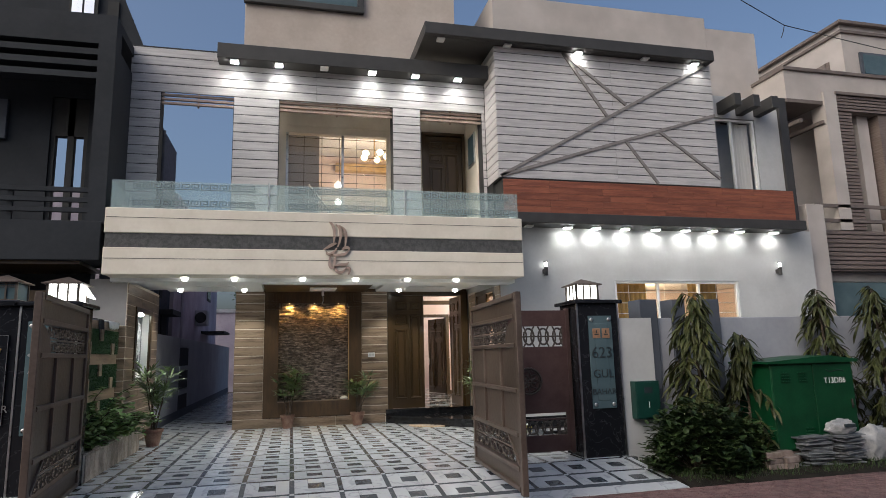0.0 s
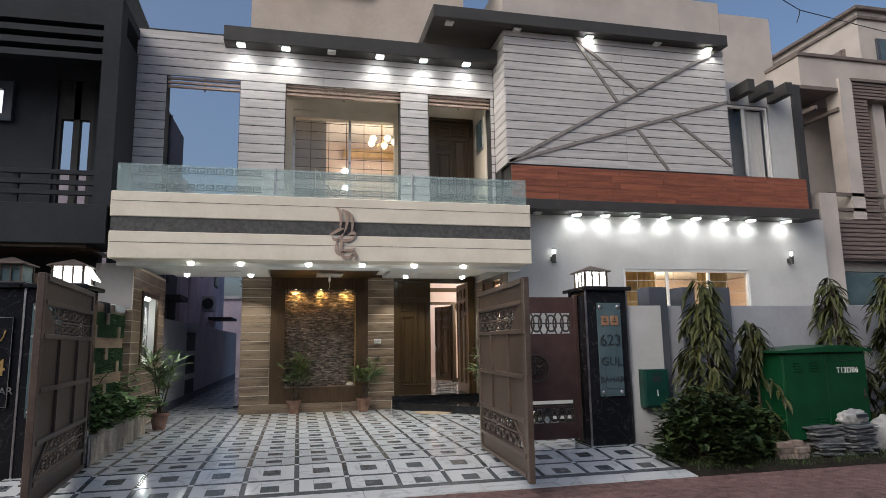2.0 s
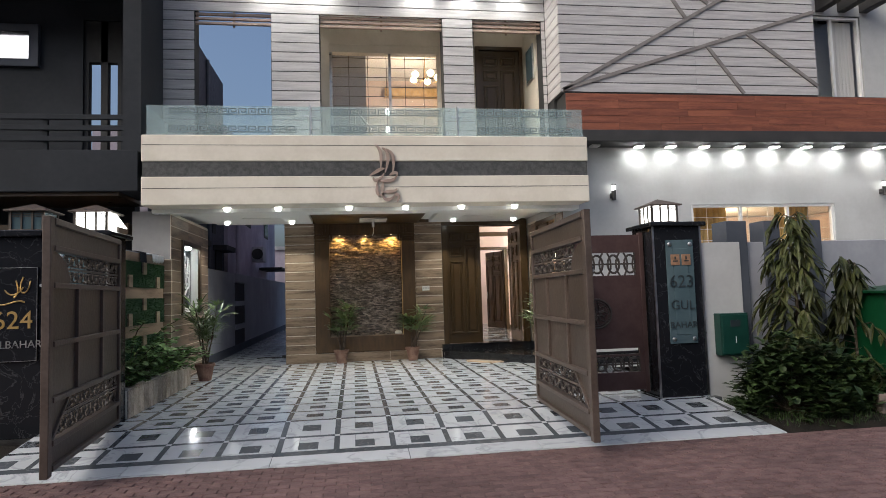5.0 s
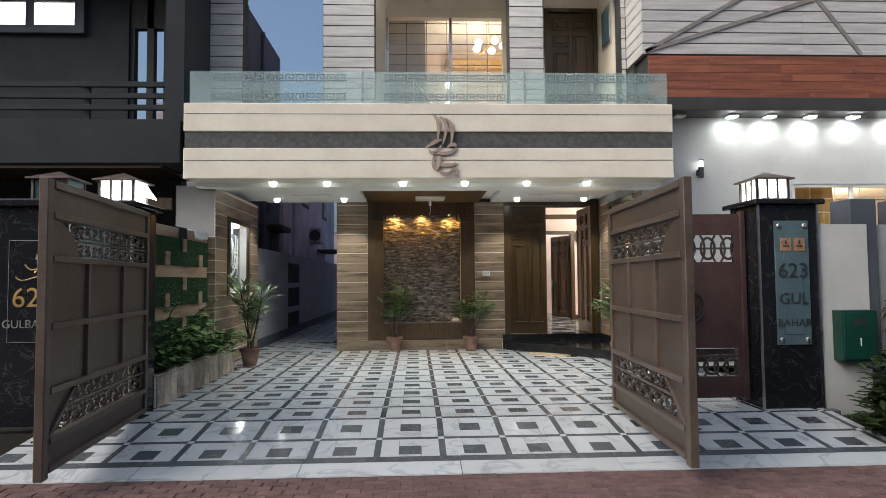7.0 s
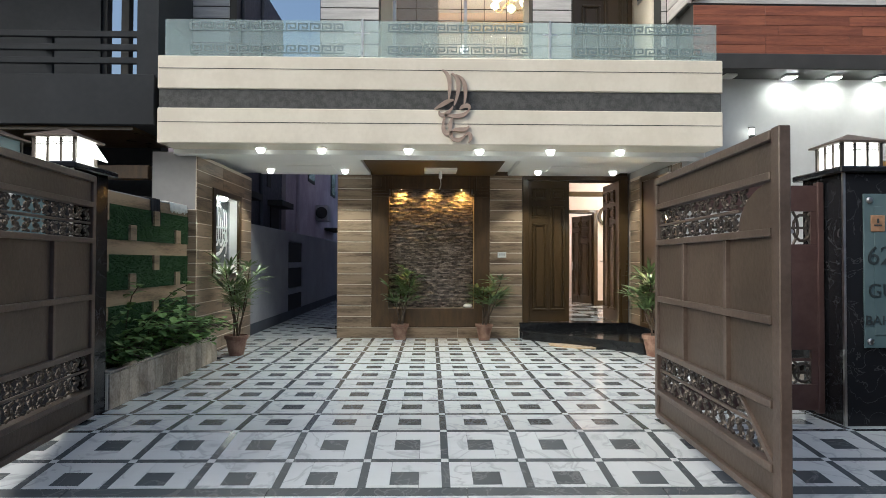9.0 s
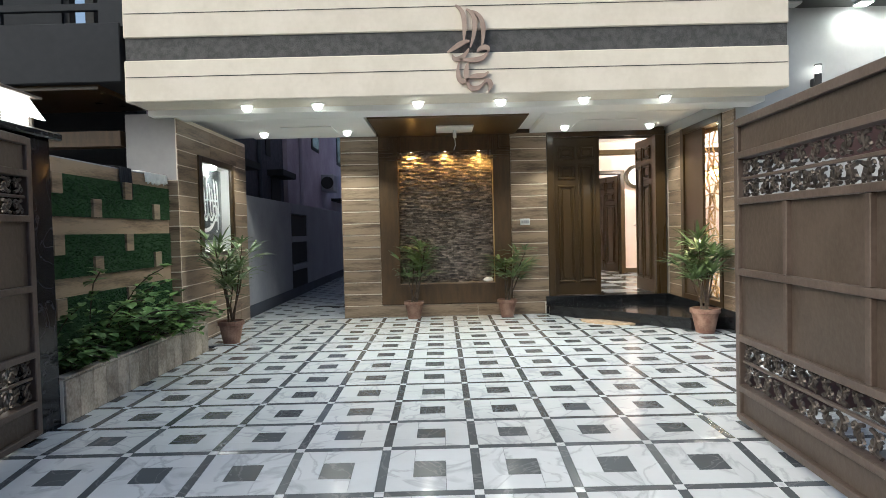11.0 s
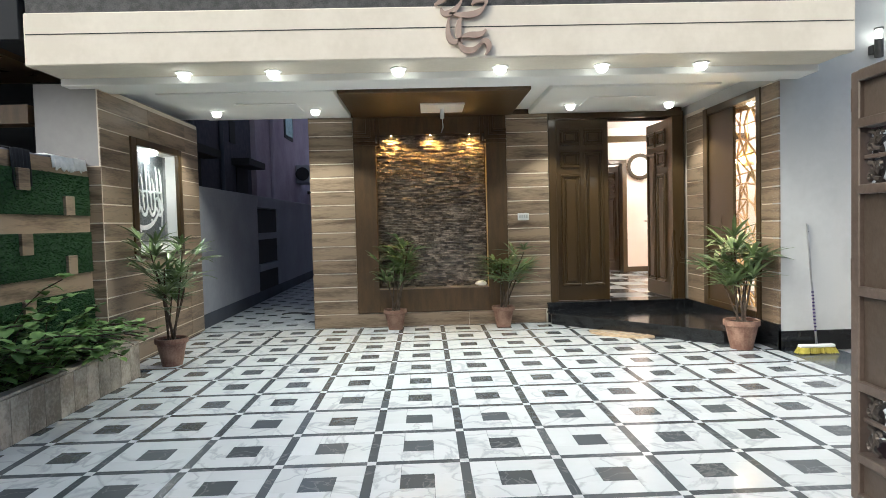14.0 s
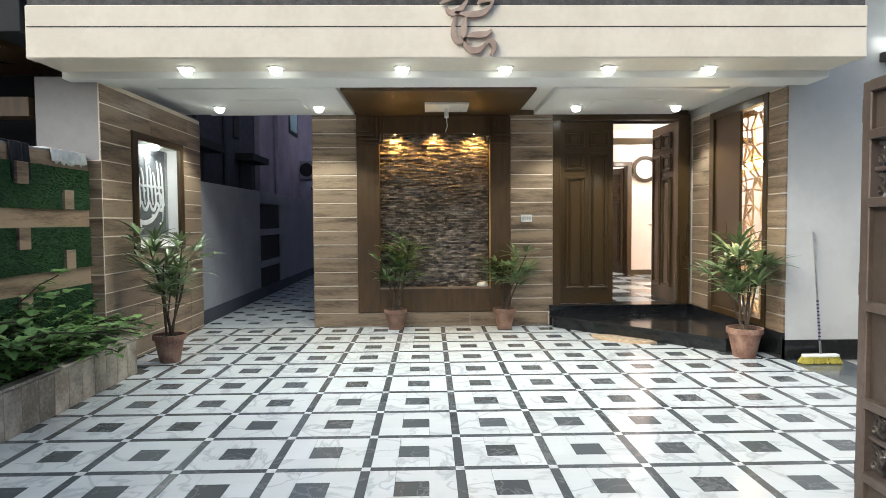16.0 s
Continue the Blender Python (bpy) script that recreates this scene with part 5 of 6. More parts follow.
fp = thing("fixed_gate", "plum brown fixed gate with cutout bands and rosette", "gate", (2.68, 9.0, 0))
W = 1.58
for b in ((0, W, -0.02, 0.02, 0.08, 0.33), (0, W, -0.02, 0.02, 0.66, 1.68), (0, W, -0.02, 0.02, 2.0, 2.25), (0, 0.05, -0.02, 0.02, 0.33, 0.66), (0, 0.05, -0.02, 0.02, 1.68, 2.0), (W - 0.12, W, -0.02, 0.02, 0.33, 0.66), (W - 0.12, W, -0.02, 0.02, 1.68, 2.0)):
    bpart("sheet", M_GATE2, fp, b, bevel=0.004)
bpart("stile", M_GATE2, fp, (W - 0.06, W, -0.04, 0.04, 0.05, 2.28), bevel=0.006)
bpart("rail", M_GATE2, fp, (0.05, W - 0.12, -0.012, 0.012, 0.55, 0.58))
for z0, z1 in ((1.68, 2.0), (0.33, 0.55)):
    for k in range(6):
        c = 0.16 + 0.245 * k
        bm = bmesh.new()
        h, zc = (z1 - z0), (z0 + z1) / 2
        tube(bm, [(c + 0.085 * math.cos(a), 0, zc + h * 0.4 * math.sin(a)) for a in [math.pi * i / 7 for i in range(15)]], 0.017, 5)
        for sx in (-1, 1):
            tube(bm, bez((c + sx * 0.09, 0, zc + h * 0.5), (c + sx * 0.02, 0, zc + h * 0.2), (c + sx * 0.02, 0, zc - h * 0.2), (c + sx * 0.09, 0, zc - h * 0.5), 6), 0.014, 5)
        box(bm, c - 0.12, c + 0.12, -0.006, 0.006, zc - 0.012, zc + 0.012)
        part("ornament", bm, M_IRON, fp, "wrought ring ornament")
bm = bmesh.new()
RC, RZ = 0.86, 1.15
for rad, thick in ((0.2, 0.018), (0.165, 0.008)):
    tube(bm, [(RC + rad * math.cos(a), -0.028, RZ + rad * math.sin(a)) for a in [2 * math.pi * i / 24 for i in range(25)]], thick, 5)
for k in range(8):
    a = 2 * math.pi * k / 8
    petal = [(0.03, 0.0), (0.09, 0.34), (0.155, 0.0), (0.09, -0.34), (0.03, 0.0)]
    tube(bm, [(RC + q * math.cos(a + o), -0.03, RZ + q * math.sin(a + o)) for q, o in petal], 0.014, 5)
tube(bm, [(RC + 0.03 * math.cos(a), -0.03, RZ + 0.03 * math.sin(a)) for a in [2 * math.pi * i / 10 for i in range(11)]], 0.014, 5)
part("rosette", bm, M_IRON, fp, "round iron rosette")

# ---- green wall, planter, plants ----
gw = thing("turf_wall", "artificial grass wall panel with wood tile strips", "green wall")
GX = -3.26
bpart("backing", M_PLANK, gw, (GX, GX + 0.02, 9.36, 12.58, 0.2, 2.3), label="wood grain backing")
random.seed(12)
for z0, z1 in ((0.35, 0.965), (1.15, 1.57), (1.745, 2.155)):
    y = 9.4
    while y < 12.2:
        w = min(3.15, 12.575 - y)
        bm = bmesh.new()
        box(bm, GX + 0.02, GX + 0.045, y, y + w, z0, z1)
        part("turf", bm, M_GRASS, gw, "green artificial turf")
        bm = bmesh.new()
        vs, fs = [], []
        for k in range(int(w * (z1 - z0) * 2600)):
            p = Vector((GX + 0.044, random.uniform(y, y + w), random.uniform(z0, z1)))
            d = Vector((random.uniform(0.012, 0.028), random.uniform(-0.012, 0.012), random.uniform(-0.018, 0.006)))
            s = Vector((0, random.uniform(-0.004, 0.004), 0.004))
            i = len(vs)
            vs += [p - s, p + s, p + d]
            fs.append((i, i + 1, i + 2))
        me = bpy.data.meshes.new("turf_blades")
        me.from_pydata(vs, [], fs)
        me.materials.append(M_GRASS)
        ob = new("turf_blades", me)
        ob.parent = gw
        tagged(ob, kind="stuff")
        y += w + 0.02
for z, up in ((1.745, 1), (2.155, -1), (1.15, 1), (1.57, -1), (0.965, -1)):
    for y in ((9.35, 10.685, 12.05) if up > 0 else (10.01, 11.345)):
        b = (GX + 0.02, GX + 0.075, y, y + 0.16, z, z + 0.19) if up > 0 else (GX + 0.02, GX + 0.075, y, y + 0.16, z - 0.195, z)
        bpart("wood_tab", M_PLANK, gw, b, bevel=0.003)

pl = thing("planter", "low stone tiled planter bed along the wall", "planter")
bpart("kerb", M_JOINT, pl, (-2.83, -2.77, 9.36, 12.5, 0.0, 0.36))
bpart("end_kerb", M_JOINT, pl, (-3.2, -2.83, 12.45, 12.5, 0.0, 0.36))
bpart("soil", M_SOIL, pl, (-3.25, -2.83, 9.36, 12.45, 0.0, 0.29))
pieces("stone_tile", pl, M_PLANTER, [(-2.77, -2.75, 9.37 + 0.21 * k, 9.575 + 0.21 * k, 0.0, 0.355) for k in range(15)] + [(-2.85, -2.75, 9.36 + 0.3 * k, 9.655 + 0.3 * k, 0.362, 0.385) for k in range(10)] + [(-3.0, -2.75, 12.5, 12.52, 0.0, 0.36), (-3.22, -3.005, 12.5, 12.52, 0.0, 0.36), (-3.22, -2.75, 12.4, 12.52, 0.362, 0.385)])


def leaf(bm, base, d, length, width, droop, segs=3, fold=0.15):
    """One leaf blade: a tapered folded strip that bends down along its length."""
    d = Vector(d).normalized()
    side = d.cross(Vector((0, 0, 1)))
    if side.length < 0.05:
        side = Vector((1, 0, 0))
    side.normalize()
    p = Vector(base)
    rows = []
    for i in range(segs + 1):
        t = i / segs
        w = width * (math.sin(math.pi * min(0.98, 0.12 + 0.86 * t)) ** 0.8)
        up = side.cross(d)
        rows.append((bm.verts.new(p - side * w / 2 + up * w * fold), bm.verts.new(p), bm.verts.new(p + side * w / 2 + up * w * fold)))
        p = p + d * length / segs
        d = (d + Vector((0, 0, -droop / segs))).normalized()
    for a, b in zip(rows, rows[1:]):
        bm.faces.new([a[0], a[1], b[1], b[0]])
        bm.faces.new([a[1], a[2], b[2], b[1]])


def pot(parent, r, h):
    bm = bmesh.new()
    lathe(bm, [(r * 0.62, 0), (r * 0.9, h * 0.8), (r * 0.92, h * 0.8), (r * 1.02, h * 0.82), (r * 1.02, h), (r * 0.9, h), (r * 0.88, h * 0.86)], 20)
    p = part("pot", bm, M_TERRA, parent, "worn terracotta pot")
    bm = bmesh.new()
    lathe(bm, [(r * 0.86, h * 0.84), (r * 0.86, h * 0.9)], 16)
    part("soil", bm, M_SOIL, p)


def potted_palm(x, y, seed, height, spread, r, h, stems, length, width, label):
    """A lady palm: cane stems with fans of long narrow leaves."""
    rnd = random.Random(seed)
    t = thing("potted_palm", label, "potted plant", (x, y, 0), group="potted palms")
    pot(t, r, h)
    for s in range(stems):
        a = rnd.uniform(0, 6.28)
        lean = rnd.uniform(0.05, 0.3) * spread
        top = Vector((math.cos(a) * lean, math.sin(a) * lean, h + (height - h) * rnd.uniform(0.45, 0.95)))
        base = Vector((rnd.uniform(-0.05, 0.05), rnd.uniform(-0.05, 0.05), h * 0.85))
        mid = base.lerp(top, 0.5) + Vector((rnd.uniform(-0.03, 0.03), rnd.uniform(-0.03, 0.03), 0))
        bm = bmesh.new()
        tube(bm, [base, mid, top], 0.013, 6, 0.008)
        part("stem", bm, M_BARK, t)
        bm = bmesh.new()
        for f in range(rnd.randint(4, 6)):
            q = base.lerp(top, rnd.uniform(0.55, 1.0)) if f else top
            fa = rnd.uniform(0, 6.28)
            fd = Vector((math.cos(fa), math.sin(fa), rnd.uniform(0.3, 1.3))).normalized()
            e = q + fd * rnd.uniform(0.08, 0.2)
            tube(bm, [q, e], 0.005, 4)
            n = rnd.randint(6, 8)
            for k in range(n):
                ang = (k / (n - 1) - 0.5) * 2.6
                side = fd.cross(Vector((0, 0, 1))).normalized()
                d = fd * math.cos(ang) + side * math.sin(ang) + Vector((0, 0, rnd.uniform(-0.1, 0.2)))
                leaf(bm, e, d, length * rnd.uniform(0.7, 1.1), width * rnd.uniform(0.8, 1.2), rnd.uniform(0.3, 0.8))
        part("fronds", bm, M_LEAF, t, "long narrow green leaves")
    return t


potted_palm(-2.62, 13.05, 21, 1.4, 1.25, 0.18, 0.32, 9, 0.3, 0.042, "lady palm in a worn terracotta pot by the side wall")
potted_palm(-0.12, 15.08, 22, 1.5, 1.0, 0.17, 0.3, 7, 0.26, 0.046, "lady palm in a terracotta pot before the stone niche")
potted_palm(1.5, 15.08, 23, 1.2, 1.2, 0.17, 0.3, 6, 0.32, 0.044, "small lady palm in a terracotta pot before the niche")
rp = potted_palm(4.06, 12.98, 31, 1.3, 1.1, 0.2, 0.34, 7, 0.36, 0.056, "tall lady palm in a terracotta pot by the entrance step")
bm = bmesh.new()
lathe(bm, [(0.015, 0.0), (0.04, 0.03), (0.03, 0.07), (0.01, 0.09)], 8, (0.02, -0.12, 0.95))
part("flower", bm, surf("red_flower", (0.5, 0.03, 0.02), (0.6, 0.06, 0.03), 9, 0.6), rp, "small red flower")


def creeper(x0, x1, y0, y1, z, seed, n, label, mat, size, hgt, name="creeper_plant"):
    rnd = random.Random(seed)
    cx, cy = (x0 + x1) / 2, (y0 + y1) / 2
    t = thing(name, label, "plant", (cx, cy, z))
    bm, bs = bmesh.new(), bmesh.new()
    for s in range(n):
        p = Vector((rnd.uniform(x0, x1) - cx, rnd.uniform(y0, y1) - cy, 0))
        d = Vector((rnd.uniform(-0.2, 0.5), rnd.uniform(-0.4, 0.4), 1)).normalized()
        L = hgt * rnd.uniform(0.4, 1.0)
        pts = [p.copy()]
        for k in range(6):
            p = p + d * L / 6
            d = (d + Vector((rnd.uniform(-0.06, 0.26), rnd.uniform(-0.22, 0.22), -0.27))).normalized()
            pts.append(p.copy())
            for q in range(4):
                fa = rnd.uniform(0, 6.28)
                leaf(bm, p + Vector((rnd.uniform(-0.03, 0.03),) * 3), (math.cos(fa), math.sin(fa), rnd.uniform(-0.3, 0.7)), size * rnd.uniform(0.6, 1.2), size * rnd.uniform(0.5, 0.8), rnd.uniform(0.2, 0.9), 3, 0.12)
        tube(bs, pts, 0.006, 4)
    tagged(part("stem", bs, M_BARK, t), kind="stuff")
    part("leaves", bm, mat, t, "many broad green leaves")


creeper(-3.1, -2.86, 9.5, 10.4, 0.29, 41, 15, "bushy green creeper spilling over the planter", M_LEAF2, 0.12, 0.8)
creeper(-3.1, -2.86, 10.3, 11.3, 0.29, 42, 22, "tall leafy creeper growing in the planter", M_LEAF2, 0.13, 1.15)
creeper(-3.1, -2.88, 11.3, 12.05, 0.29, 43, 18, "light green creeper trailing over the stone kerb", M_LEAF2, 0.12, 0.85)


def shrub(x, y, z, rx, ry, rz, seed, n, label):
    """A dense bush: stems from the ground and many small leaves in uneven clumps."""
    rnd = random.Random(seed)
    t = thing("shrub", label, "shrub", (x, y, z))
    bm, bs = bmesh.new(), bmesh.new()
    for c in range(n):
        u, v = rnd.uniform(0, 6.28), rnd.uniform(0.0, 1.0)
        rr = rnd.uniform(0.55, 1.0)
        p = Vector((math.cos(u) * rx * rr * math.sqrt(1 - v * v * 0.9), math.sin(u) * ry * rr * math.sqrt(1 - v * v * 0.9), rz * (0.08 + v * rr * 0.92)))
        if c % 5 == 0:
            tube(bs, [(p.x * 0.1, p.y * 0.1, 0), (p.x * 0.5, p.y * 0.5, p.z * 0.6), p], 0.009, 4, 0.004)
        for k in range(9):
            fa = rnd.uniform(0, 6.28)
            q = p + Vector((rnd.gauss(0, 0.06), rnd.gauss(0, 0.06), rnd.gauss(0, 0.06)))
            leaf(bm, q, (math.cos(fa) + p.x, math.sin(fa) + p.y, rnd.uniform(-0.2, 0.8)), rnd.uniform(0.09, 0.15), rnd.uniform(0.065, 0.1), 0.4, 2, 0.15)
    tagged(part("stem", bs, M_BARK, t), kind="stuff")
    part("leaves", bm, M_LEAF3, t, "dense dark green leaves")


shrub(5.55, 7.75, -0.09, 0.75, 0.5, 0.95, 51, 250, "round dark green shrub in front of the boundary wall")
shrub(6.3, 7.85, -0.09, 0.5, 0.4, 0.6, 52, 160, "low dark green shrub at the tree's foot")


def droop_tree(x, y, z, h, r, seed, tiers, label):
    """A young weeping tree: thin trunk, down-swept twigs with long hanging leaves."""
    rnd = random.Random(seed)
    t = thing("weeping_tree", label, "tree", (x, y, z), group="weeping trees")
    bm = bmesh.new()
    tube(bm, [(0, 0, 0), (0.03, 0, h * 0.5), (-0.02, 0.02, h)], 0.035, 8, 0.01)
    part("trunk", bm, M_BARK, t)
    bl, bs = bmesh.new(), bmesh.new()
    for k in range(tiers):
        f = (k + rnd.random()) / tiers
        zz = h * (0.12 + 0.88 * f)
        reach = r * (1.0 - 0.72 * f) * rnd.uniform(0.35, 1.25)
        a = rnd.uniform(0, 6.28)
        o = Vector((math.cos(a), math.sin(a), 0))
        p0 = Vector((0, 0, zz))
        pts = [p0, p0 + o * reach * 0.55 + Vector((0, 0, 0.08)), p0 + o * reach + Vector((0, 0, -0.18))]
        tube(bs, pts, 0.008, 4, 0.004)
        for q in range(13):
            u = 0.25 + 0.75 * q / 12
            c = pts[0].lerp(pts[1], u * 2) if u < 0.5 else pts[1].lerp(pts[2], u * 2 - 1)
            fa = a + rnd.uniform(-1.3, 1.3)
            leaf(bl, c, (math.cos(fa) * 0.7, math.sin(fa) * 0.7, rnd.uniform(-1.2, -0.1)), rnd.uniform(0.2, 0.31), rnd.uniform(0.042, 0.068), 1.0, 3, 0.2)
    tagged(part("twig", bs, M_BARK, t), kind="stuff")
    part("crown", bl, M_LEAF4, t, "hanging narrow leaves")


rnd = random.Random(57)
vs, fs = [], []
for k in range(5200):
    x, y = rnd.uniform(5.0, 9.5), rnd.uniform(7.2, 8.6)
    z = -0.09 if y > 7.36 else -0.172 + (y - 7.11) * 0.328
    a, h = rnd.uniform(0, 6.28), rnd.uniform(0.03, 0.1)
    d = Vector((math.cos(a), math.sin(a), 0))
    i = len(vs)
    vs += [Vector((x, y, z - 0.004)) - d * 0.006, Vector((x, y, z - 0.004)) + d * 0.006, Vector((x + rnd.uniform(-0.04, 0.04), y + rnd.uniform(-0.04, 0.04), z + h))]
    fs.append((i, i + 1, i + 2))
me = bpy.data.meshes.new("grass")
me.from_pydata(vs, [], fs)
me.materials.append(M_LEAF3)
tagged(new("grass", me), "dark green grass on the planting strip", "grass", "", "stuff")
droop_tree(5.98, 8.2, -0.09, 2.5, 0.66, 61, 58, "slender weeping tree against the boundary wall")
droop_tree(6.78, 8.15, -0.09, 1.85, 0.66, 62, 44, "shorter weeping tree beside the boundary wall")
droop_tree(8.72, 8.55, -0.09, 2.6, 0.6, 63, 42, "weeping tree behind the green cabinet")
droop_tree(9.6, 8.3, -0.09, 2.6, 0.65, 64, 50, "tall weeping tree at the wall's far end")

# ---- street side things ----
cab = thing("utility_cabinet", "green steel distribution cabinet with sloped lid", "utility cabinet", (7.53, 8.0, -0.09))
bm = bmesh.new()
box(bm, -0.73, 0.73, -0.36, 0.36, 0.18, 1.43, 0.008)
part("body", bm, M_GREENBOX, cab)
bm = bmesh.new()
prism(bm, [(-0.82, 1.43), (0.8, 1.43), (0.8, 1.47), (0.28, 1.535), (-0.82, 1.46)], -0.43, 0.43, 'y')
part("lid", bm, M_GREENBOX, cab, "overhanging pitched lid")
bpart("plinth", M_BRICK, cab, (-0.7, 0.7, -0.33, 0.33, -0.02, 0.18))
for x0, x1 in ((-0.72, -0.004), (0.004, 0.72)):
    d = bpart("door", M_GREENBOX, cab, (x0, x1, -0.378, -0.36, 0.2, 1.41), bevel=0.006)
    if x0 < -0.5:
        for u, z in ((-0.5, 1.16), (-0.2, 1.16), (-0.16, 0.36)):
            for k in range(4):
                bpart("louvre", M_GREENBOX, d, (u - 0.08, u + 0.08, -0.396, -0.378, z + 0.04 * k, z + 0.016 + 0.04 * k), bevel=0.004)
    else:
        bm = bmesh.new()
        box(bm, 0.63, 0.66, -0.4, -0.378, 0.75, 0.88, 0.005)
        tube(bm, [(0.645, -0.4, 0.8), (0.645, -0.42, 0.8), (0.6, -0.42, 0.8)], 0.008, 5)
        part("latch", bm, M_IRON, d, "dark latch")
text_mesh("number", "T13DB6", 0.115, M_WHITE, cab, pose(0.38, -0.38, 1.16, 90), 0.002)
bm = bmesh.new()
tube(bm, [(0.24 + x, -0.384, z) for x, _, z in bez((0, 0, 1.32), (0.1, 0, 1.25), (0.2, 0, 1.36), (0.32, 0, 1.29))], 0.006, 4)
part("scribble", bm, M_PLATE_TEXT, cab)

mb = thing("meter_box", "dark green steel meter box on the wall", "meter box", (5.33, 8.72, 0.54))
bpart("body", M_METER, mb, (-0.21, 0.21, -0.16, 0.0, 0, 0.57), bevel=0.008)
bpart("door", M_METER, mb, (-0.19, 0.19, -0.172, -0.16, 0.02, 0.55), bevel=0.004)
bpart("window", M_PLATE_TEXT, mb, (-0.07, 0.07, -0.177, -0.172, 0.39, 0.48))
bpart("key_mark", M_WHITE, mb, (-0.006, 0.006, -0.176, -0.172, 0.17, 0.26))

random.seed(71)
for k, (x, y, zr) in enumerate([(6.52, 7.42, 0), (6.52, 7.42, 1), (6.5, 7.42, 2), (6.76, 7.4, 0), (6.77, 7.4, 1), (6.6, 7.58, 0), (6.62, 7.58, 1), (6.88, 7.55, 0), (6.9, 7.55, 1), (6.75, 7.5, 2)]):
    b = thing("brick", "grey cement coated loose brick in a small pile", "brick", (x, y, -0.093 + 0.077 * zr), random.uniform(-9, 9), group="loose bricks")
    bpart("brick_body", M_BRICK, b, (-0.115, 0.115, -0.055, 0.055, 0, 0.075), bevel=0.007)
for k in range(44):
    n, row = k % 22, k // 22
    s = thing("slate_sheet", "thin grey slate sheet stacked aslant", "slate", (7.3 + 0.5 * row + random.uniform(-0.04, 0.04), 7.5 + random.uniform(-0.05, 0.05) - 0.04 * row, -0.093 + 0.0185 * n), random.uniform(-24, 24), group="stacked slates")
    q = random.uniform(0.15, 0.28)
    bpart("sheet", M_SLATE, s, (-q, q * random.uniform(0.8, 1.1), -0.11, 0.1, 0.0, 0.0165), bevel=0.002)
for x, y, sz in ((7.75, 7.45, 0.2), (8.35, 7.5, 0.26)):
    sk = thing("cement_sack", "crumpled white woven sack on the slate pile", "sack", (x, y, 0.318 if x < 8 else -0.09))
    bm = bmesh.new()
    bmesh.ops.create_icosphere(bm, subdivisions=4, radius=1)
    for v in bm.verts:
        q = noise.noise(v.co * 2.2) * 0.28 + noise.noise(v.co * 5) * 0.12
        v.co = Vector((v.co.x * sz * 1.25 * (1 + q), v.co.y * sz * 0.4 * (1 + q), max(0.0, v.co.z * sz * (1 if x > 8 else 0.6) * (1 + q) + sz * (0.9 if x > 8 else 0.45))))
    part("sack_body", bm, M_SACK, sk, smooth=True)
    if x < 8:
        bpart("print_bar", M_PLATE_TEXT, sk, (-0.02, 0.17, -0.098, -0.08, 0.1, 0.145))

# porch loose things
br = thing("broom", "long handled floor brush leaning on the wall", "broom", (4.72, 12.6, 0.0))
bm = bmesh.new()
box(bm, -0.2, 0.2, -0.035, 0.035, 0.065, 0.1, 0.01)
part("head", bm, M_WHITE, br)
bm = bmesh.new()
random.seed(5)
for k in range(260):
    x, y = random.uniform(-0.2, 0.2), random.uniform(-0.035, 0.035)
    tube(bm, [(x, y, 0.07), (x * 1.15, y * 1.8, 0.0)], 0.004, 3)
tagged(part("bristles", bm, M_BROOM, br, "splayed yellow bristles"), kind="stuff")
bm = bmesh.new()
tube(bm, [(0, 0, 0.09), (0.02, 0.2, 1.45)], 0.012, 8)
part("handle", bm, M_STEEL, br, "pale striped handle")
for k in range(12):
    u = 0.12 + 0.03 * k
    bm = bmesh.new()
    tube(bm, [(0.02 * u, 0.19 * u, 0.09 + 1.29 * u), (0.02 * (u + 0.012), 0.19 * (u + 0.012), 0.09 + 1.29 * (u + 0.012))], 0.0135, 8)
    part("stripe", bm, M_PURPLE, br)

mt = thing("door_mat", "jute leaf shaped door mat on the tiles", "mat", (2.95, 14.08, 0.0), -42)
bm = bmesh.new()
prism(bm, [(0.45 * math.cos(a) * (1 + 0.08 * math.sin(5 * a)), 0.2 * math.sin(a)) for a in [2 * math.pi * k / 28 for k in range(28)]], 0.0, 0.018)
part("mat_body", bm, M_MAT, mt)
for k in range(7):
    bm = bmesh.new()
    tube(bm, [(-0.34 + 0.1 * k, -0.11, 0.02), (-0.26 + 0.1 * k, 0.12, 0.02)], 0.008, 4)
    part("rib", bm, M_PLANTER, mt)

def cloth(name, label, y0, y1, drop, mat, seed):
    """A cloth laid over the top of the side wall, with wavy hanging edge."""
    rnd = random.Random(seed)
    t = thing(name, label, "cloth", (0, 0, 0))
    bm = bmesh.new()
    rows = []
    n = 26
    for i in range(n + 1):
        y = y0 + (y1 - y0) * i / n
        wv = 0.012 * math.sin(i * 1.3) + rnd.uniform(-0.006, 0.006)
        dz = drop * rnd.uniform(0.75, 1.1)
        rows.append([bm.verts.new(c) for c in ((-3.5, y, 2.335 + abs(wv)), (-3.3, y, 2.335 + abs(wv)), (-3.225 + wv, y, 2.328), (-3.215 + wv, y, 2.32 - dz * 0.5), (-3.21 + wv, y, 2.32 - dz))])
    for a, b in zip(rows, rows[1:]):
        for k in range(4):
            bm.faces.new([a[k], b[k], b[k + 1], a[k + 1]])
    o = part("fabric", bm, mat, t, smooth=True)
    m = o.modifiers.new("thickness", 'SOLIDIFY')
    m.thickness = 0.008


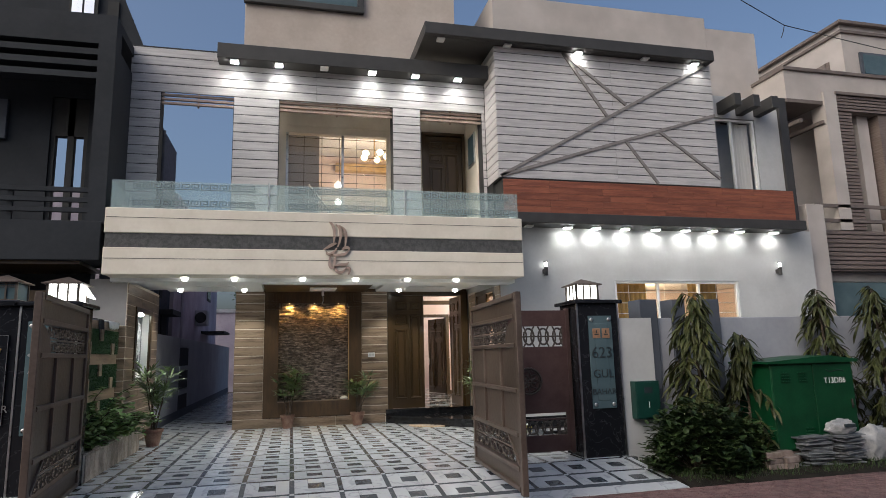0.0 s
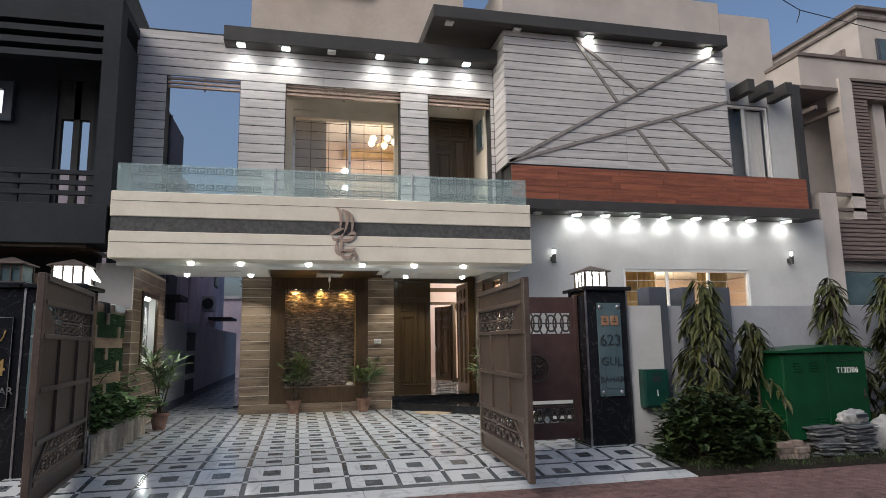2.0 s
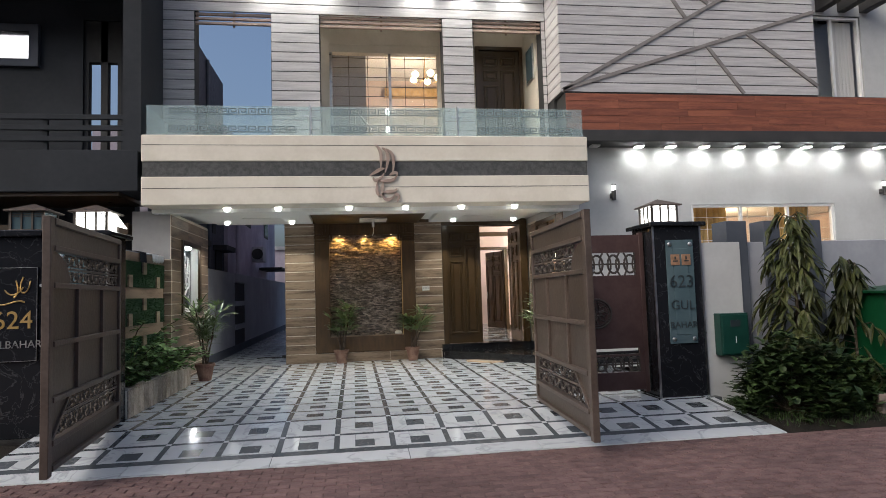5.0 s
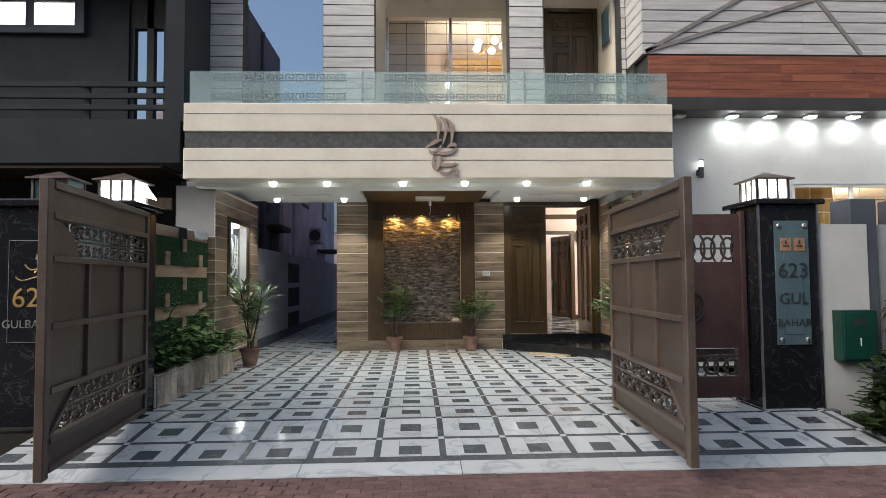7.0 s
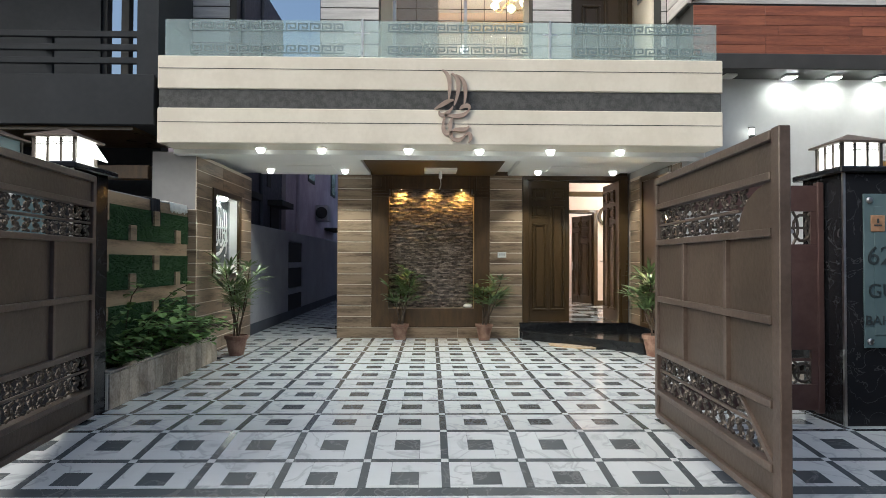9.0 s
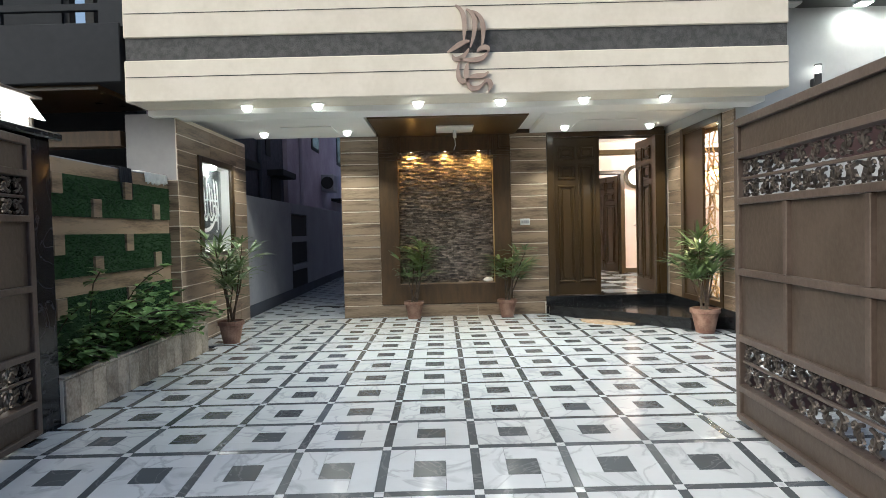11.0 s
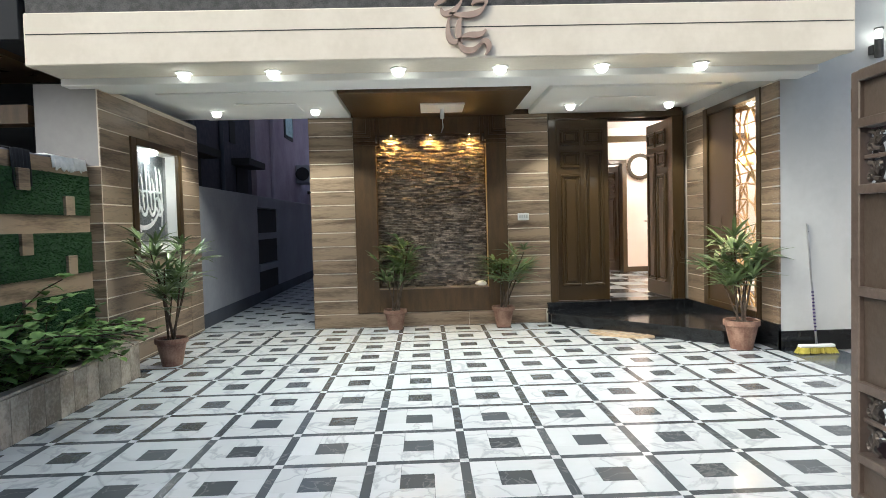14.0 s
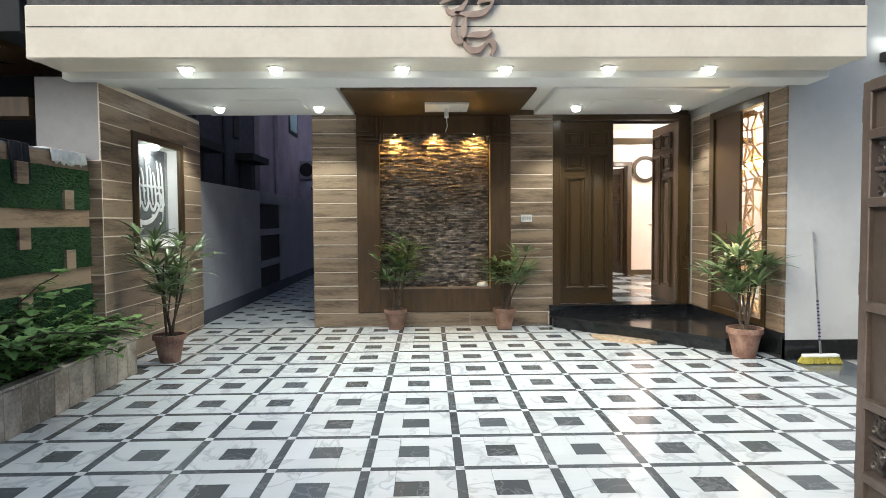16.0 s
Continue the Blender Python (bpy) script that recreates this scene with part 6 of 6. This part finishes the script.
cloth("towel", "white fringed towel over the wall top", 11.9, 12.5, 0.13, M_CLOTH, 81)
cloth("cloth_strip", "black cloth hanging over the wall top", 11.3, 11.56, 0.32, M_BLACKCLOTH, 82)
pn = thing("white_stone", "small white ornament on the niche ledge", "ornament", (1.2, BY + 0.02, 0.59))
bm = bmesh.new()
bmesh.ops.create_icosphere(bm, subdivisions=3, radius=1)
for v in bm.verts:
    v.co = Vector((v.co.x * 0.09, v.co.y * 0.035, max(0, v.co.z * 0.045 * (1 + 0.5 * noise.noise(v.co * 3)) + 0.035)))
part("body", bm, M_WHITE, pn, smooth=True)
debris = thing("cable_coil", "dark cable lying on the alley floor", "cable", (-1.75, 17.0, 0.0))
bm = bmesh.new()
tube(bm, bez((-0.5, 0, 0.012), (-0.2, 0.4, 0.012), (0.1, -0.4, 0.012), (0.35, 0.1, 0.012), 12), 0.012, 5)
part("cable", bm, M_CABLE, debris)
plug = bpart("bracket", M_CABLE, debris, (0.1, 0.3, 0.0, 0.06, 0.0, 0.06), bevel=0.006)
wire = thing("overhead_cable", "thin black cable crossing the sky", "cable")
bm = bmesh.new()
tube(bm, [(19.7, 14.99, 11.11), (16.2, 13.9, 10.68), (13.07, 13.0, 10.36), (10.85, 12.0, 10.27), (9.5, 11.5, 10.4)], 0.013, 5)
tube(bm, [(13.07, 13.0, 10.36), (13.03, 13.0, 10.2), (12.93, 13.0, 9.98)], 0.012, 5)
part("cable", bm, M_CABLE, wire)

# ---- neighbouring houses ----
nl = thing("neighbour_house_dark", "dark charcoal house with balcony and railings", "house")
NY = 11.92
bpart("wall", M_NDARK, nl, (-14, -3.42, NY, 12.3, 7.6, 8.2))
bpart("wall", M_NDARK, nl, (-3.72, -3.42, NY, 13.2, 4.1, 7.6))
bpart("wall", M_NDARK, nl, (-14, -5.6, 13.0, 13.3, 4.1, 8.2))
bpart("wall", M_NDARK, nl, (-5.6, -4.8, 13.0, 13.3, 4.1, 8.2))
bpart("wall", M_NDARK, nl, (-4.8, -4.12, 13.0, 13.3, 6.9, 8.2))
bpart("wall", M_NDARK, nl, (-4.12, -3.72, 13.0, 13.3, 4.1, 8.2))
bpart("roof", M_NDARK, nl, (-14, -3.42, 12.3, 15.8, 8.0, 8.2))
bm = bmesh.new()
prism(bm, [(-14, 8.2), (-3.28, 8.2), (-3.3, 8.4), (-3.72, 9.42), (-4.1, 10.4), (-4.1, 12.5), (-14, 12.5)], 13.4, 13.65, 'y')
part("upper_wall", bm, M_NDARK, nl, "dark upper storey with sloping stair edge")
uwl = bpart("upper_window", M_PANEL_GAP, nl, (-4.76, -4.2, 13.32, 13.4, 8.72, 10.2), label="tall dark framed window")
for x0, x1 in ((-4.7, -4.5), (-4.46, -4.27)):
    bpart("pane", M_MIRROR, uwl, (x0, x1, 13.305, 13.32, 8.78, 10.14))
bpart("small_window", M_PANEL_GAP, nl, (-4.02, -3.8, 13.36, 13.4, 8.65, 9.3))
bpart("balcony_slab", M_NDARK, nl, (-14, -3.46, NY - 0.02, 13.0, 3.42, 4.14), bevel=0.01)
bpart("wall", M_NDARK, nl, (-14, -4.0, 13.4, 13.7, -0.2, 3.42))
bpart("soffit", M_DARKWOOD, nl, (-14, -3.8, 12.0, 13.4, 3.36, 3.42), label="dark brown porch soffit")
bpart("porch_beam", M_NICHE, nl, (-14, -3.85, 12.6, 12.85, 2.75, 2.95), label="brown beam under the balcony")
for k in range(3):
    bpart("balcony_rail", M_NDARK, nl, (-14, -3.5, NY + 0.02, NY + 0.08, 4.3 + 0.19 * k, 4.39 + 0.19 * k), bevel=0.008)
for x in (-3.52, -5.0, -6.6, -8.2):
    bpart("rail_post", M_NDARK, nl, (x - 0.04, x + 0.04, NY + 0.08, NY + 0.14, 4.14, 4.8))
for k in range(3):
    bpart("canopy_bar", M_NDARK, nl, (-14, -3.72, NY + 0.02, NY + 0.3, 6.9 + 0.24 * k, 7.02 + 0.24 * k))
# no lamp inside: mirror panes are bright only by reflecting the sky
wn1 = bpart("window", M_BLUEGREY, nl, (-7.4, -5.55, 12.9, 13.0, 5.95, 6.75), label="dark framed window with sky reflecting mirror panes")
for x0, x1 in ((-7.25, -6.55), (-6.4, -5.7)):
    bpart("pane", M_MIRROR, wn1, (x0, x1, 12.88, 12.9, 6.08, 6.6))
bpart("door_frame", M_PANEL_GAP, nl, (-4.8, -4.72, 13.05, 13.2, 4.14, 6.9), (-4.2, -4.12, 13.05, 13.2, 4.14, 6.9), (-4.5, -4.38, 13.05, 13.2, 4.14, 6.9), (-4.72, -4.2, 13.05, 13.2, 6.1, 6.9))
nl2 = thing("neighbour_block", "dark stained house side above the alley wall", "house")
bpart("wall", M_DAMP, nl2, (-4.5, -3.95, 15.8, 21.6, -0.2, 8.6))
for y in (16.6, 17.5, 19.2):
    bm = bmesh.new()
    tube(bm, [(-3.9, y, 0), (-3.9, y, 8.5)], 0.05, 8)
    part("drain_pipe", bm, M_BLUEGREY, nl2)
bpart("window_hood", M_PANEL_GAP, nl2, (-3.95, -3.55, 20.0, 21.4, 3.0, 3.15), label="small concrete window hood")
bpart("window", M_PANEL_GAP, nl2, (-3.955, -3.93, 20.3, 21.2, 2.3, 3.0))
bpart("vent", M_PANEL_GAP, nl2, (-3.955, -3.93, 19.9, 20.3, 3.5, 4.0))
bpart("window_hood", M_PANEL_GAP, nl2, (-3.95, -3.6, 16.0, 18.2, 2.95, 3.1))
bpart("window", M_PANEL_GAP, nl2, (-3.955, -3.93, 16.2, 18.0, 2.2, 2.95))
lv = thing("lavender_house", "pale lavender house down the alley with windows", "house")
bpart("wall", M_LAV, lv, (-8, -3.85, 21.7, 34, -0.2, 7.2))
for y in (25.0, 30.0):
    w = bpart("window", M_PANEL_GAP, lv, (-3.86, -3.82, y, y + 1.2, 4.3, 6.2), label="dark framed window")
    bpart("pane", M_PLATE, w, (-3.82, -3.81, y + 0.1, y + 1.1, 4.4, 6.1))
bm = bmesh.new()
tube(bm, [(-3.8, 23.2, 0), (-3.8, 23.2, 7.1)], 0.06, 8)
part("drain_pipe", bm, M_LAV, lv)
ac = bpart("air_conditioner", M_GREY, lv, (-3.84, -3.4, 26.5, 27.4, 3.0, 3.6), bevel=0.02, label="outdoor air conditioner on a bracket")
bm = bmesh.new()
lathe(bm, [(0.22, 0), (0.22, 0.02)], 16)
o = part("fan_grille", bm, M_PANEL_GAP, ac)
o.matrix_basis = pose(-3.62, 26.49, 3.3, 90)
bpart("shed_roof", M_PANEL_GAP, lv, (-3.85, -2.9, 28.5, 31, 2.75, 2.85), label="dark lean-to roof")
end = thing("alley_end_house", "grey house closing the far alley", "house")
bpart("wall", M_LAV, end, (-6, 2, 38, 40, -0.2, 4.3))
bpart("parapet", M_GREY, end, (-6.1, 2.1, 37.9, 38.1, 4.3, 4.5))
bpart("window", M_PANEL_GAP, end, (-3.0, -2.0, 37.95, 38.0, 2.4, 3.6))
nr = thing("neighbour_house_beige", "grey beige house with louvres and roof parapets", "house")
bpart("wall", M_NBEIGE, nr, (13.45, 24, 14.6, 24, -0.2, 9.3))
bpart("parapet", M_NBEIGE, nr, (13.14, 24, 13.3, 14.6, 8.35, 9.19))
bpart("parapet_trim", M_NTRIM, nr, (13.1, 24, 13.24, 14.6, 9.19, 9.29), bevel=0.01)
bpart("soffit_trim", M_NTRIM, nr, (13.1, 14.32, 13.27, 14.6, 8.24, 8.35), bevel=0.008)
bpart("upper_storey", M_NBEIGE, nr, (17.25, 24, 15.05, 24, 9.3, 11.95))
bpart("roof_trim", M_NTRIM, nr, (17.1, 24, 14.9, 24, 11.95, 12.06), bevel=0.01)
bpart("roof_trim", M_NTRIM, nr, (17.18, 24, 14.98, 24, 11.66, 11.76), bevel=0.008)
uw = bpart("upper_window", M_BLUEGREY, nr, (17.85, 20.2, 14.98, 15.05, 10.2, 11.02), label="blue grey window")
bpart("pane", M_PLATE, uw, (17.95, 20.1, 14.965, 14.98, 10.28, 10.94))
sw1 = bpart("side_window", M_LOUVRE, nr, (17.2, 17.25, 15.6, 17.2, 9.75, 10.9))
for k in range(4):
    bpart("glazing_bar", M_NTRIM, sw1, (17.17, 17.2, 15.7 + 0.42 * k, 15.76 + 0.42 * k, 9.75, 10.9))
bpart("pillar", M_NBEIGE, nr, (14.32, 14.735, 13.22, 13.7, 4.66, 8.62))
bpart("louvre_pillar_core", M_NTRIM, nr, (14.74, 15.24, 13.3, 13.7, 4.66, 8.08))
bpart("louvre_head_core", M_NTRIM, nr, (14.74, 24, 13.28, 13.7, 8.08, 8.56))
bpart("head_trim", M_NTRIM, nr, (14.7, 24, 13.18, 13.7, 8.56, 8.64))
for k in range(35):
    bpart("louvre", M_LOUVRE, nr, (14.742, 15.235, 13.255, 13.3, 4.68 + 0.097 * k, 4.755 + 0.097 * k), bevel=0.005)
for k in range(5):
    bpart("louvre", M_LOUVRE, nr, (14.742, 24, 13.235, 13.28, 8.09 + 0.094 * k, 8.16 + 0.094 * k), bevel=0.005)
bpart("pillar", M_NBEIGE, nr, (15.66, 16.04, 13.5, 13.9, 4.66, 8.08))
bpart("louvre_pillar", M_LOUVRE, nr, (16.2, 16.8, 13.3, 13.7, 4.66, 8.08), label="brown louvre clad pillar")
bpart("spandrel", M_NTRIM, nr, (13.6, 24, 13.3, 13.6, 3.55, 4.655))
for k in range(9):
    bpart("louvre", M_LOUVRE, nr, (13.602, 24, 13.25, 13.3, 3.6 + 0.118 * k, 3.69 + 0.118 * k), bevel=0.006)
bpart("balcony_pier", M_NBEIGE, nr, (13.05, 13.598, 13.0, 13.6, -0.2, 5.28), bevel=0.01)
bpart("balcony_floor", M_NBEIGE, nr, (13.62, 24, 13.6, 14.6, 3.3, 3.5))
for z in (4.87, 5.28):
    bpart("balcony_rail", M_NTRIM, nr, (13.6, 24, 13.22, 13.3, z, z + 0.09))
for k in range(2):
    bpart("pergola_bar", M_NTRIM, nr, (13.5 + 0.75 * k, 13.6 + 0.75 * k, 13.3, 14.6, 7.7, 7.8))
bpart("glass_rail", M_PLATE, nr, (13.7, 24, 13.4, 13.42, 2.3, 3.25), label="blue grey glass panel")
gd = bpart("balcony_door", M_PANEL_GAP, nr, (16.75, 17.75, 14.52, 14.6, 4.7, 7.5), label="blue glazed balcony door")
bpart("pane", M_MIRROR, gd, (16.85, 17.65, 14.505, 14.52, 4.8, 6.95))
bpart("window", M_PANEL_GAP, nr, (15.3, 15.9, 14.55, 14.6, 6.6, 7.3))

# street side behind the walker: plain houses that close the place
for x0, x1, h in ((-26, -9, 8.5), (-8.5, 7, 7.5), (7.6, 26, 9)):
    hs = thing("house_opposite", "plain grey house front across the street", "house", group="houses opposite")
    bpart("wall", M_NBEIGE, hs, (x0, x1, -24, -14, -0.2, h))
    bpart("roof", M_NTRIM, hs, (x0 - 0.1, x1 + 0.1, -24.1, -13.9, h, h + 0.2))

# far tree over the alley end
ft = thing("far_tree", "dark leafy tree behind the alley", "tree", (-1.2, 42, -0.2))
bm = bmesh.new()
tube(bm, [(0, 0, 0), (0.1, 0, 3.2), (-0.2, 0.2, 5.5)], 0.22, 8, 0.08)
tube(bm, [(0.1, 0, 3.2), (1.2, 0.3, 5.6)], 0.1, 6, 0.04)
tube(bm, [(0.1, 0, 3.0), (-1.3, -0.3, 5.4)], 0.1, 6, 0.04)
part("trunk", bm, M_BARK, ft)
bm = bmesh.new()
rnd = random.Random(91)
for c in range(160):
    p = Vector((rnd.gauss(0, 1.0), rnd.gauss(0, 1.0), 5.6 + rnd.gauss(0, 0.9)))
    for k in range(10):
        leaf(bm, p + Vector((rnd.gauss(0, 0.2), rnd.gauss(0, 0.2), rnd.gauss(0, 0.2))), (rnd.uniform(-1, 1), rnd.uniform(-1, 1), rnd.uniform(-0.5, 0.5)), 0.28, 0.14, 0.5, 2)
part("crown", bm, M_LEAF3, ft)

# ---- cladding pieces ----
left_tiles, right_tiles, back_tiles = [], [], []
PT, G = 0.2045, 0.014
for z0, z1 in plank_rows(-0.17, 3.13, PT, G):
    z0 = max(z0, 0.0)
    spans = [(12.6, 13.275), (14.785, 15.5)] if 1.24 < (z0 + z1) / 2 < 2.68 else [(12.6, 13.8), (13.805, 15.0), (15.005, 15.5)]
    for a, b in spans:
        left_tiles.append((-3.113, -3.1, a, b, z0, z1))
    if z1 < 2.28:
        left_tiles.append((-3.29, -3.1, 12.578, 12.589, z0, z1))
for z0, z1 in plank_rows(0.21, 3.2, 0.2095, G):
    back_tiles += [(-1.37, -0.705, BY, BY + 0.02, z0, z1), (1.635, 2.275, BY, BY + 0.02, z0, z1)]
for a, b in ((-1.37, -0.2), (-0.195, 1.0), (1.005, 2.2)):
    back_tiles.append((a, b, BY - 0.005, BY + 0.018, 0.0, 0.2))
for z0, z1 in plank_rows(0.3, 3.1, 0.2, G):
    right_tiles += [(RX + 0.0, RX + 0.02, 12.815, 13.195, z0, z1), (RX + 0.0, RX + 0.02, 14.755, BY - 0.01, z0, z1)]
pieces("wood_tile", clad_left, M_PLANK, left_tiles)
pieces("wood_tile", clad_back, M_PLANK, back_tiles)
pieces("wood_tile", clad_right, M_PLANK, right_tiles)

boards = []
for z0, z1 in plank_rows(4.276, 8.29, 0.2, 0.018):
    if z1 > 7.42:
        boards += [(-3.46, 0.4, UY, UY + 0.02, z0, z1), (0.402, 4.36, UY, UY + 0.02, z0, z1)]
    else:
        boards += [(-3.46, -2.85, UY, UY + 0.02, z0, z1), (-1.36, -0.41, UY, UY + 0.02, z0, z1), (2.14, 2.78, UY, UY + 0.02, z0, z1), (4.285, 4.36, UY, UY + 0.02, z0, z1)]
pieces("board", wall_screen, M_PANEL, boards, 0.003)
boards = []
for z0, z1 in plank_rows(5.468, 8.6, 0.2, 0.018):
    boards += [(4.38, 7.3, PY, PY + 0.02, z0, z1), (7.302, 10.08, PY, PY + 0.02, z0, z1), (4.37, 4.388, PY + 0.02, UY, z0, z1)]
pieces("board", panel_boards, M_PANEL, boards, 0.003)
boards = []
random.seed(15)
for r, (z0, z1) in enumerate(plank_rows(4.665, 5.42, 0.151, 0.004)):
    cuts = [4.45]
    while cuts[-1] < 11.2:
        cuts.append(cuts[-1] + random.choice((0.9, 1.1, 1.3, 1.5)))
    cuts[-1] = 12.1
    for a, b in zip(cuts, cuts[1:]):
        boards.append((a, b - 0.003, PY - 0.05, PY - 0.031, z0, z1))
pieces("wood_board", wood_band, M_REDWOOD, boards)

# ---- floor tiles ----
def tile_set():
    """Tile pieces of the porch: (kind, box, ramp?)."""
    out = []
    lw, dk = 0.06, 0.21
    for i in range(-7, 8):
        for j in range(-1, 13):
            x, y = X0 + P * i, Y0 + P * j      # lower left crossing of the cell
            xm = x + P
            lo, hi = (-3.1 if y > 12.3 else (-2.75 if y > 8.9 else -3.5)), (4.4 if y > 8.9 else 4.96)
            if xm <= lo or x >= hi:
                continue
            clip = lambda a, b, c, d: (max(a, lo), min(b, hi), max(c, 7.52), min(d, BY + 0.0)) 
            h = lw / 2
            def add(kind, a, b, c, d):
                a, b, c, d = clip(a, b, c, d)
                if b - a > 0.01 and d - c > 0.01:
                    out.append((kind, a, b, c, d))
            add("white_square", x - h, x + h, y - h, y + h)
            add("dark_strip", x + h, xm - h, y - h, y + h)
            add("dark_strip", x - h, x + h, y + h, y + P - h)
            cx, cy, q, e = x + P / 2, y + P / 2, dk / 2, P / 2 - h
            add("dark_square", cx - q, cx + q, cy - q, cy + q)
            add("marble_tile", cx - e, cx + q, cy - e, cy - q)
            add("marble_tile", cx + q, cx + e, cy - e, cy + q)
            add("marble_tile", cx - q, cx + e, cy + q, cy + e)
            add("marble_tile", cx - e, cx - q, cy - q, cy + e)
    for a in range(6):
        out.append(("edge_strip", -3.5 + 1.41 * a, -3.5 + 1.41 * a + 1.405, 7.4, 7.515))
        out.append(("edge_slab", -3.5 + 1.41 * a, -3.5 + 1.41 * a + 1.405, 7.12, 7.395))
    return out


mats = {"white_square": M_WHITE_TILE, "marble_tile": M_WHITE_TILE, "edge_slab": M_WHITE_TILE, "dark_strip": M_DARK_TILE, "dark_square": M_DARK_TILE, "edge_strip": M_DARK_TILE}
count, rest, shared = {}, {}, {}
tiles = tile_set()
tiles.sort(key=lambda t: abs((t[3] + t[4]) / 2 - 9.6) + 0.5 * abs((t[1] + t[2]) / 2 - 0.6))
for kind, a, b, c, d in tiles:
    ramp = c < 8.57
    count[kind] = count.get(kind, 0) + 1
    if count[kind] > 290:
        rest.setdefault(kind, []).append((a, b, c, d))
        continue
    z0, z1 = floor_z(c), floor_z(d)
    key = (kind, round(b - a, 3), round(d - c, 3), round(z1 - z0, 4))
    if key not in shared:
        bm = bmesh.new()
        g = 0.0012
        vs = box(bm, g, b - a - g, g, d - c - g, -0.012, 0.0)
        for v in vs:
            v.co.z += (z1 - z0) * v.co.y / (d - c)
        shared[key] = finish(bm, kind, mats[kind])
    ob = new(kind, shared[key])
    ob.location = (a, c, z0)
    ob.parent = porch_floor
for kind, items in rest.items():
    bm = bmesh.new()
    for a, b, c, d in items:
        z0, z1 = floor_z(c), floor_z(d)
        vs = box(bm, a + 0.0012, b - 0.0012, c + 0.0012, d - 0.0012, -0.012, 0.0)
        for v in vs:
            v.co.z += z0 if v.co.y < (c + d) / 2 else z1
    tagged(part(kind + "s", bm, mats[kind], porch_floor), kind="stuff")
# ramp bed under the front tiles
bm = bmesh.new()
prism(bm, [(7.12, -0.4), (7.12, floor_z(7.12) - 0.013), (8.6, -0.013), (8.6, -0.4)], -3.5, 4.965, 'x')
tagged(part("ramp", bm, M_DARK_TILE, None), "dark bed of the entrance ramp", "ramp", "", "structure")
# alley floor: white slabs with rows of small dark squares
bm, bd = bmesh.new(), bmesh.new()
for i in range(6):
    for j in range(58):
        x, y = -3.14 + 0.3 * i, 15.6 + 0.3 * j
        if x + 0.3 > -1.36:
            w = -1.37 - x
        else:
            w = 0.3
        if (i + j) % 2 == 0:
            box(bd, x + 0.05, x + min(w, 0.22), y + 0.09, y + 0.21, -0.012, 0.003)
        box(bm, x + 0.001, x + w - 0.001, y + 0.001, y + 0.299, -0.012, 0.0)
box(bm, -3.1, -1.375, BY + 0.001, 15.599, -0.012, 0.0)
tagged(part("alley_slabs", bm, M_WHITE_TILE, porch_floor), kind="stuff")
tagged(part("alley_squares", bd, M_DARK_TILE, porch_floor), kind="stuff")

# street pavers in running bond along x
near, far = [], []
for r in range(150):
    y = 7.115 - 0.104 * (r + 1)
    for k in range(-80, 80):
        x = 0.206 * k + (0.103 if r % 2 else 0)
        if y > -1.0 and -7 < x < 11:
            (near if (y > 5.6 and -0.9 < x < 2.0) else far).append((x, y))
bm = bmesh.new()
box(bm, 0.002, 0.203, 0.002, 0.101, -0.03, 0.0, 0.005)
pm = finish(bm, "paver", M_PAVER)
random.seed(77)
for x, y in near[:290]:
    ob = new("paver", pm)
    ob.location = (x, y, STREET + random.uniform(-0.003, 0.003))
    ob.rotation_euler = (random.uniform(-0.008, 0.008), random.uniform(-0.008, 0.008), random.uniform(-0.01, 0.01))
    ob.parent = road
verts, faces = [], []
for x, y in far + near[290:]:
    i, z = len(verts), STREET + random.uniform(-0.003, 0.003)
    a, b, c, d, e = x + 0.002, x + 0.203, y + 0.002, y + 0.101, 0.006
    verts += [(a, c, z - 0.02), (b, c, z - 0.02), (b, d, z - 0.02), (a, d, z - 0.02), (a + e, c + e, z), (b - e, c + e, z), (b - e, d - e, z), (a + e, d - e, z)]
    faces += [(i + 4, i + 5, i + 6, i + 7), (i, i + 1, i + 5, i + 4), (i + 1, i + 2, i + 6, i + 5), (i + 2, i + 3, i + 7, i + 6), (i + 3, i, i + 4, i + 7)]
me = bpy.data.meshes.new("pavers")
me.from_pydata(verts, [], faces)
me.materials.append(M_PAVER)
ob = new("pavers", me)
ob.parent = road
tagged(ob, kind="stuff")
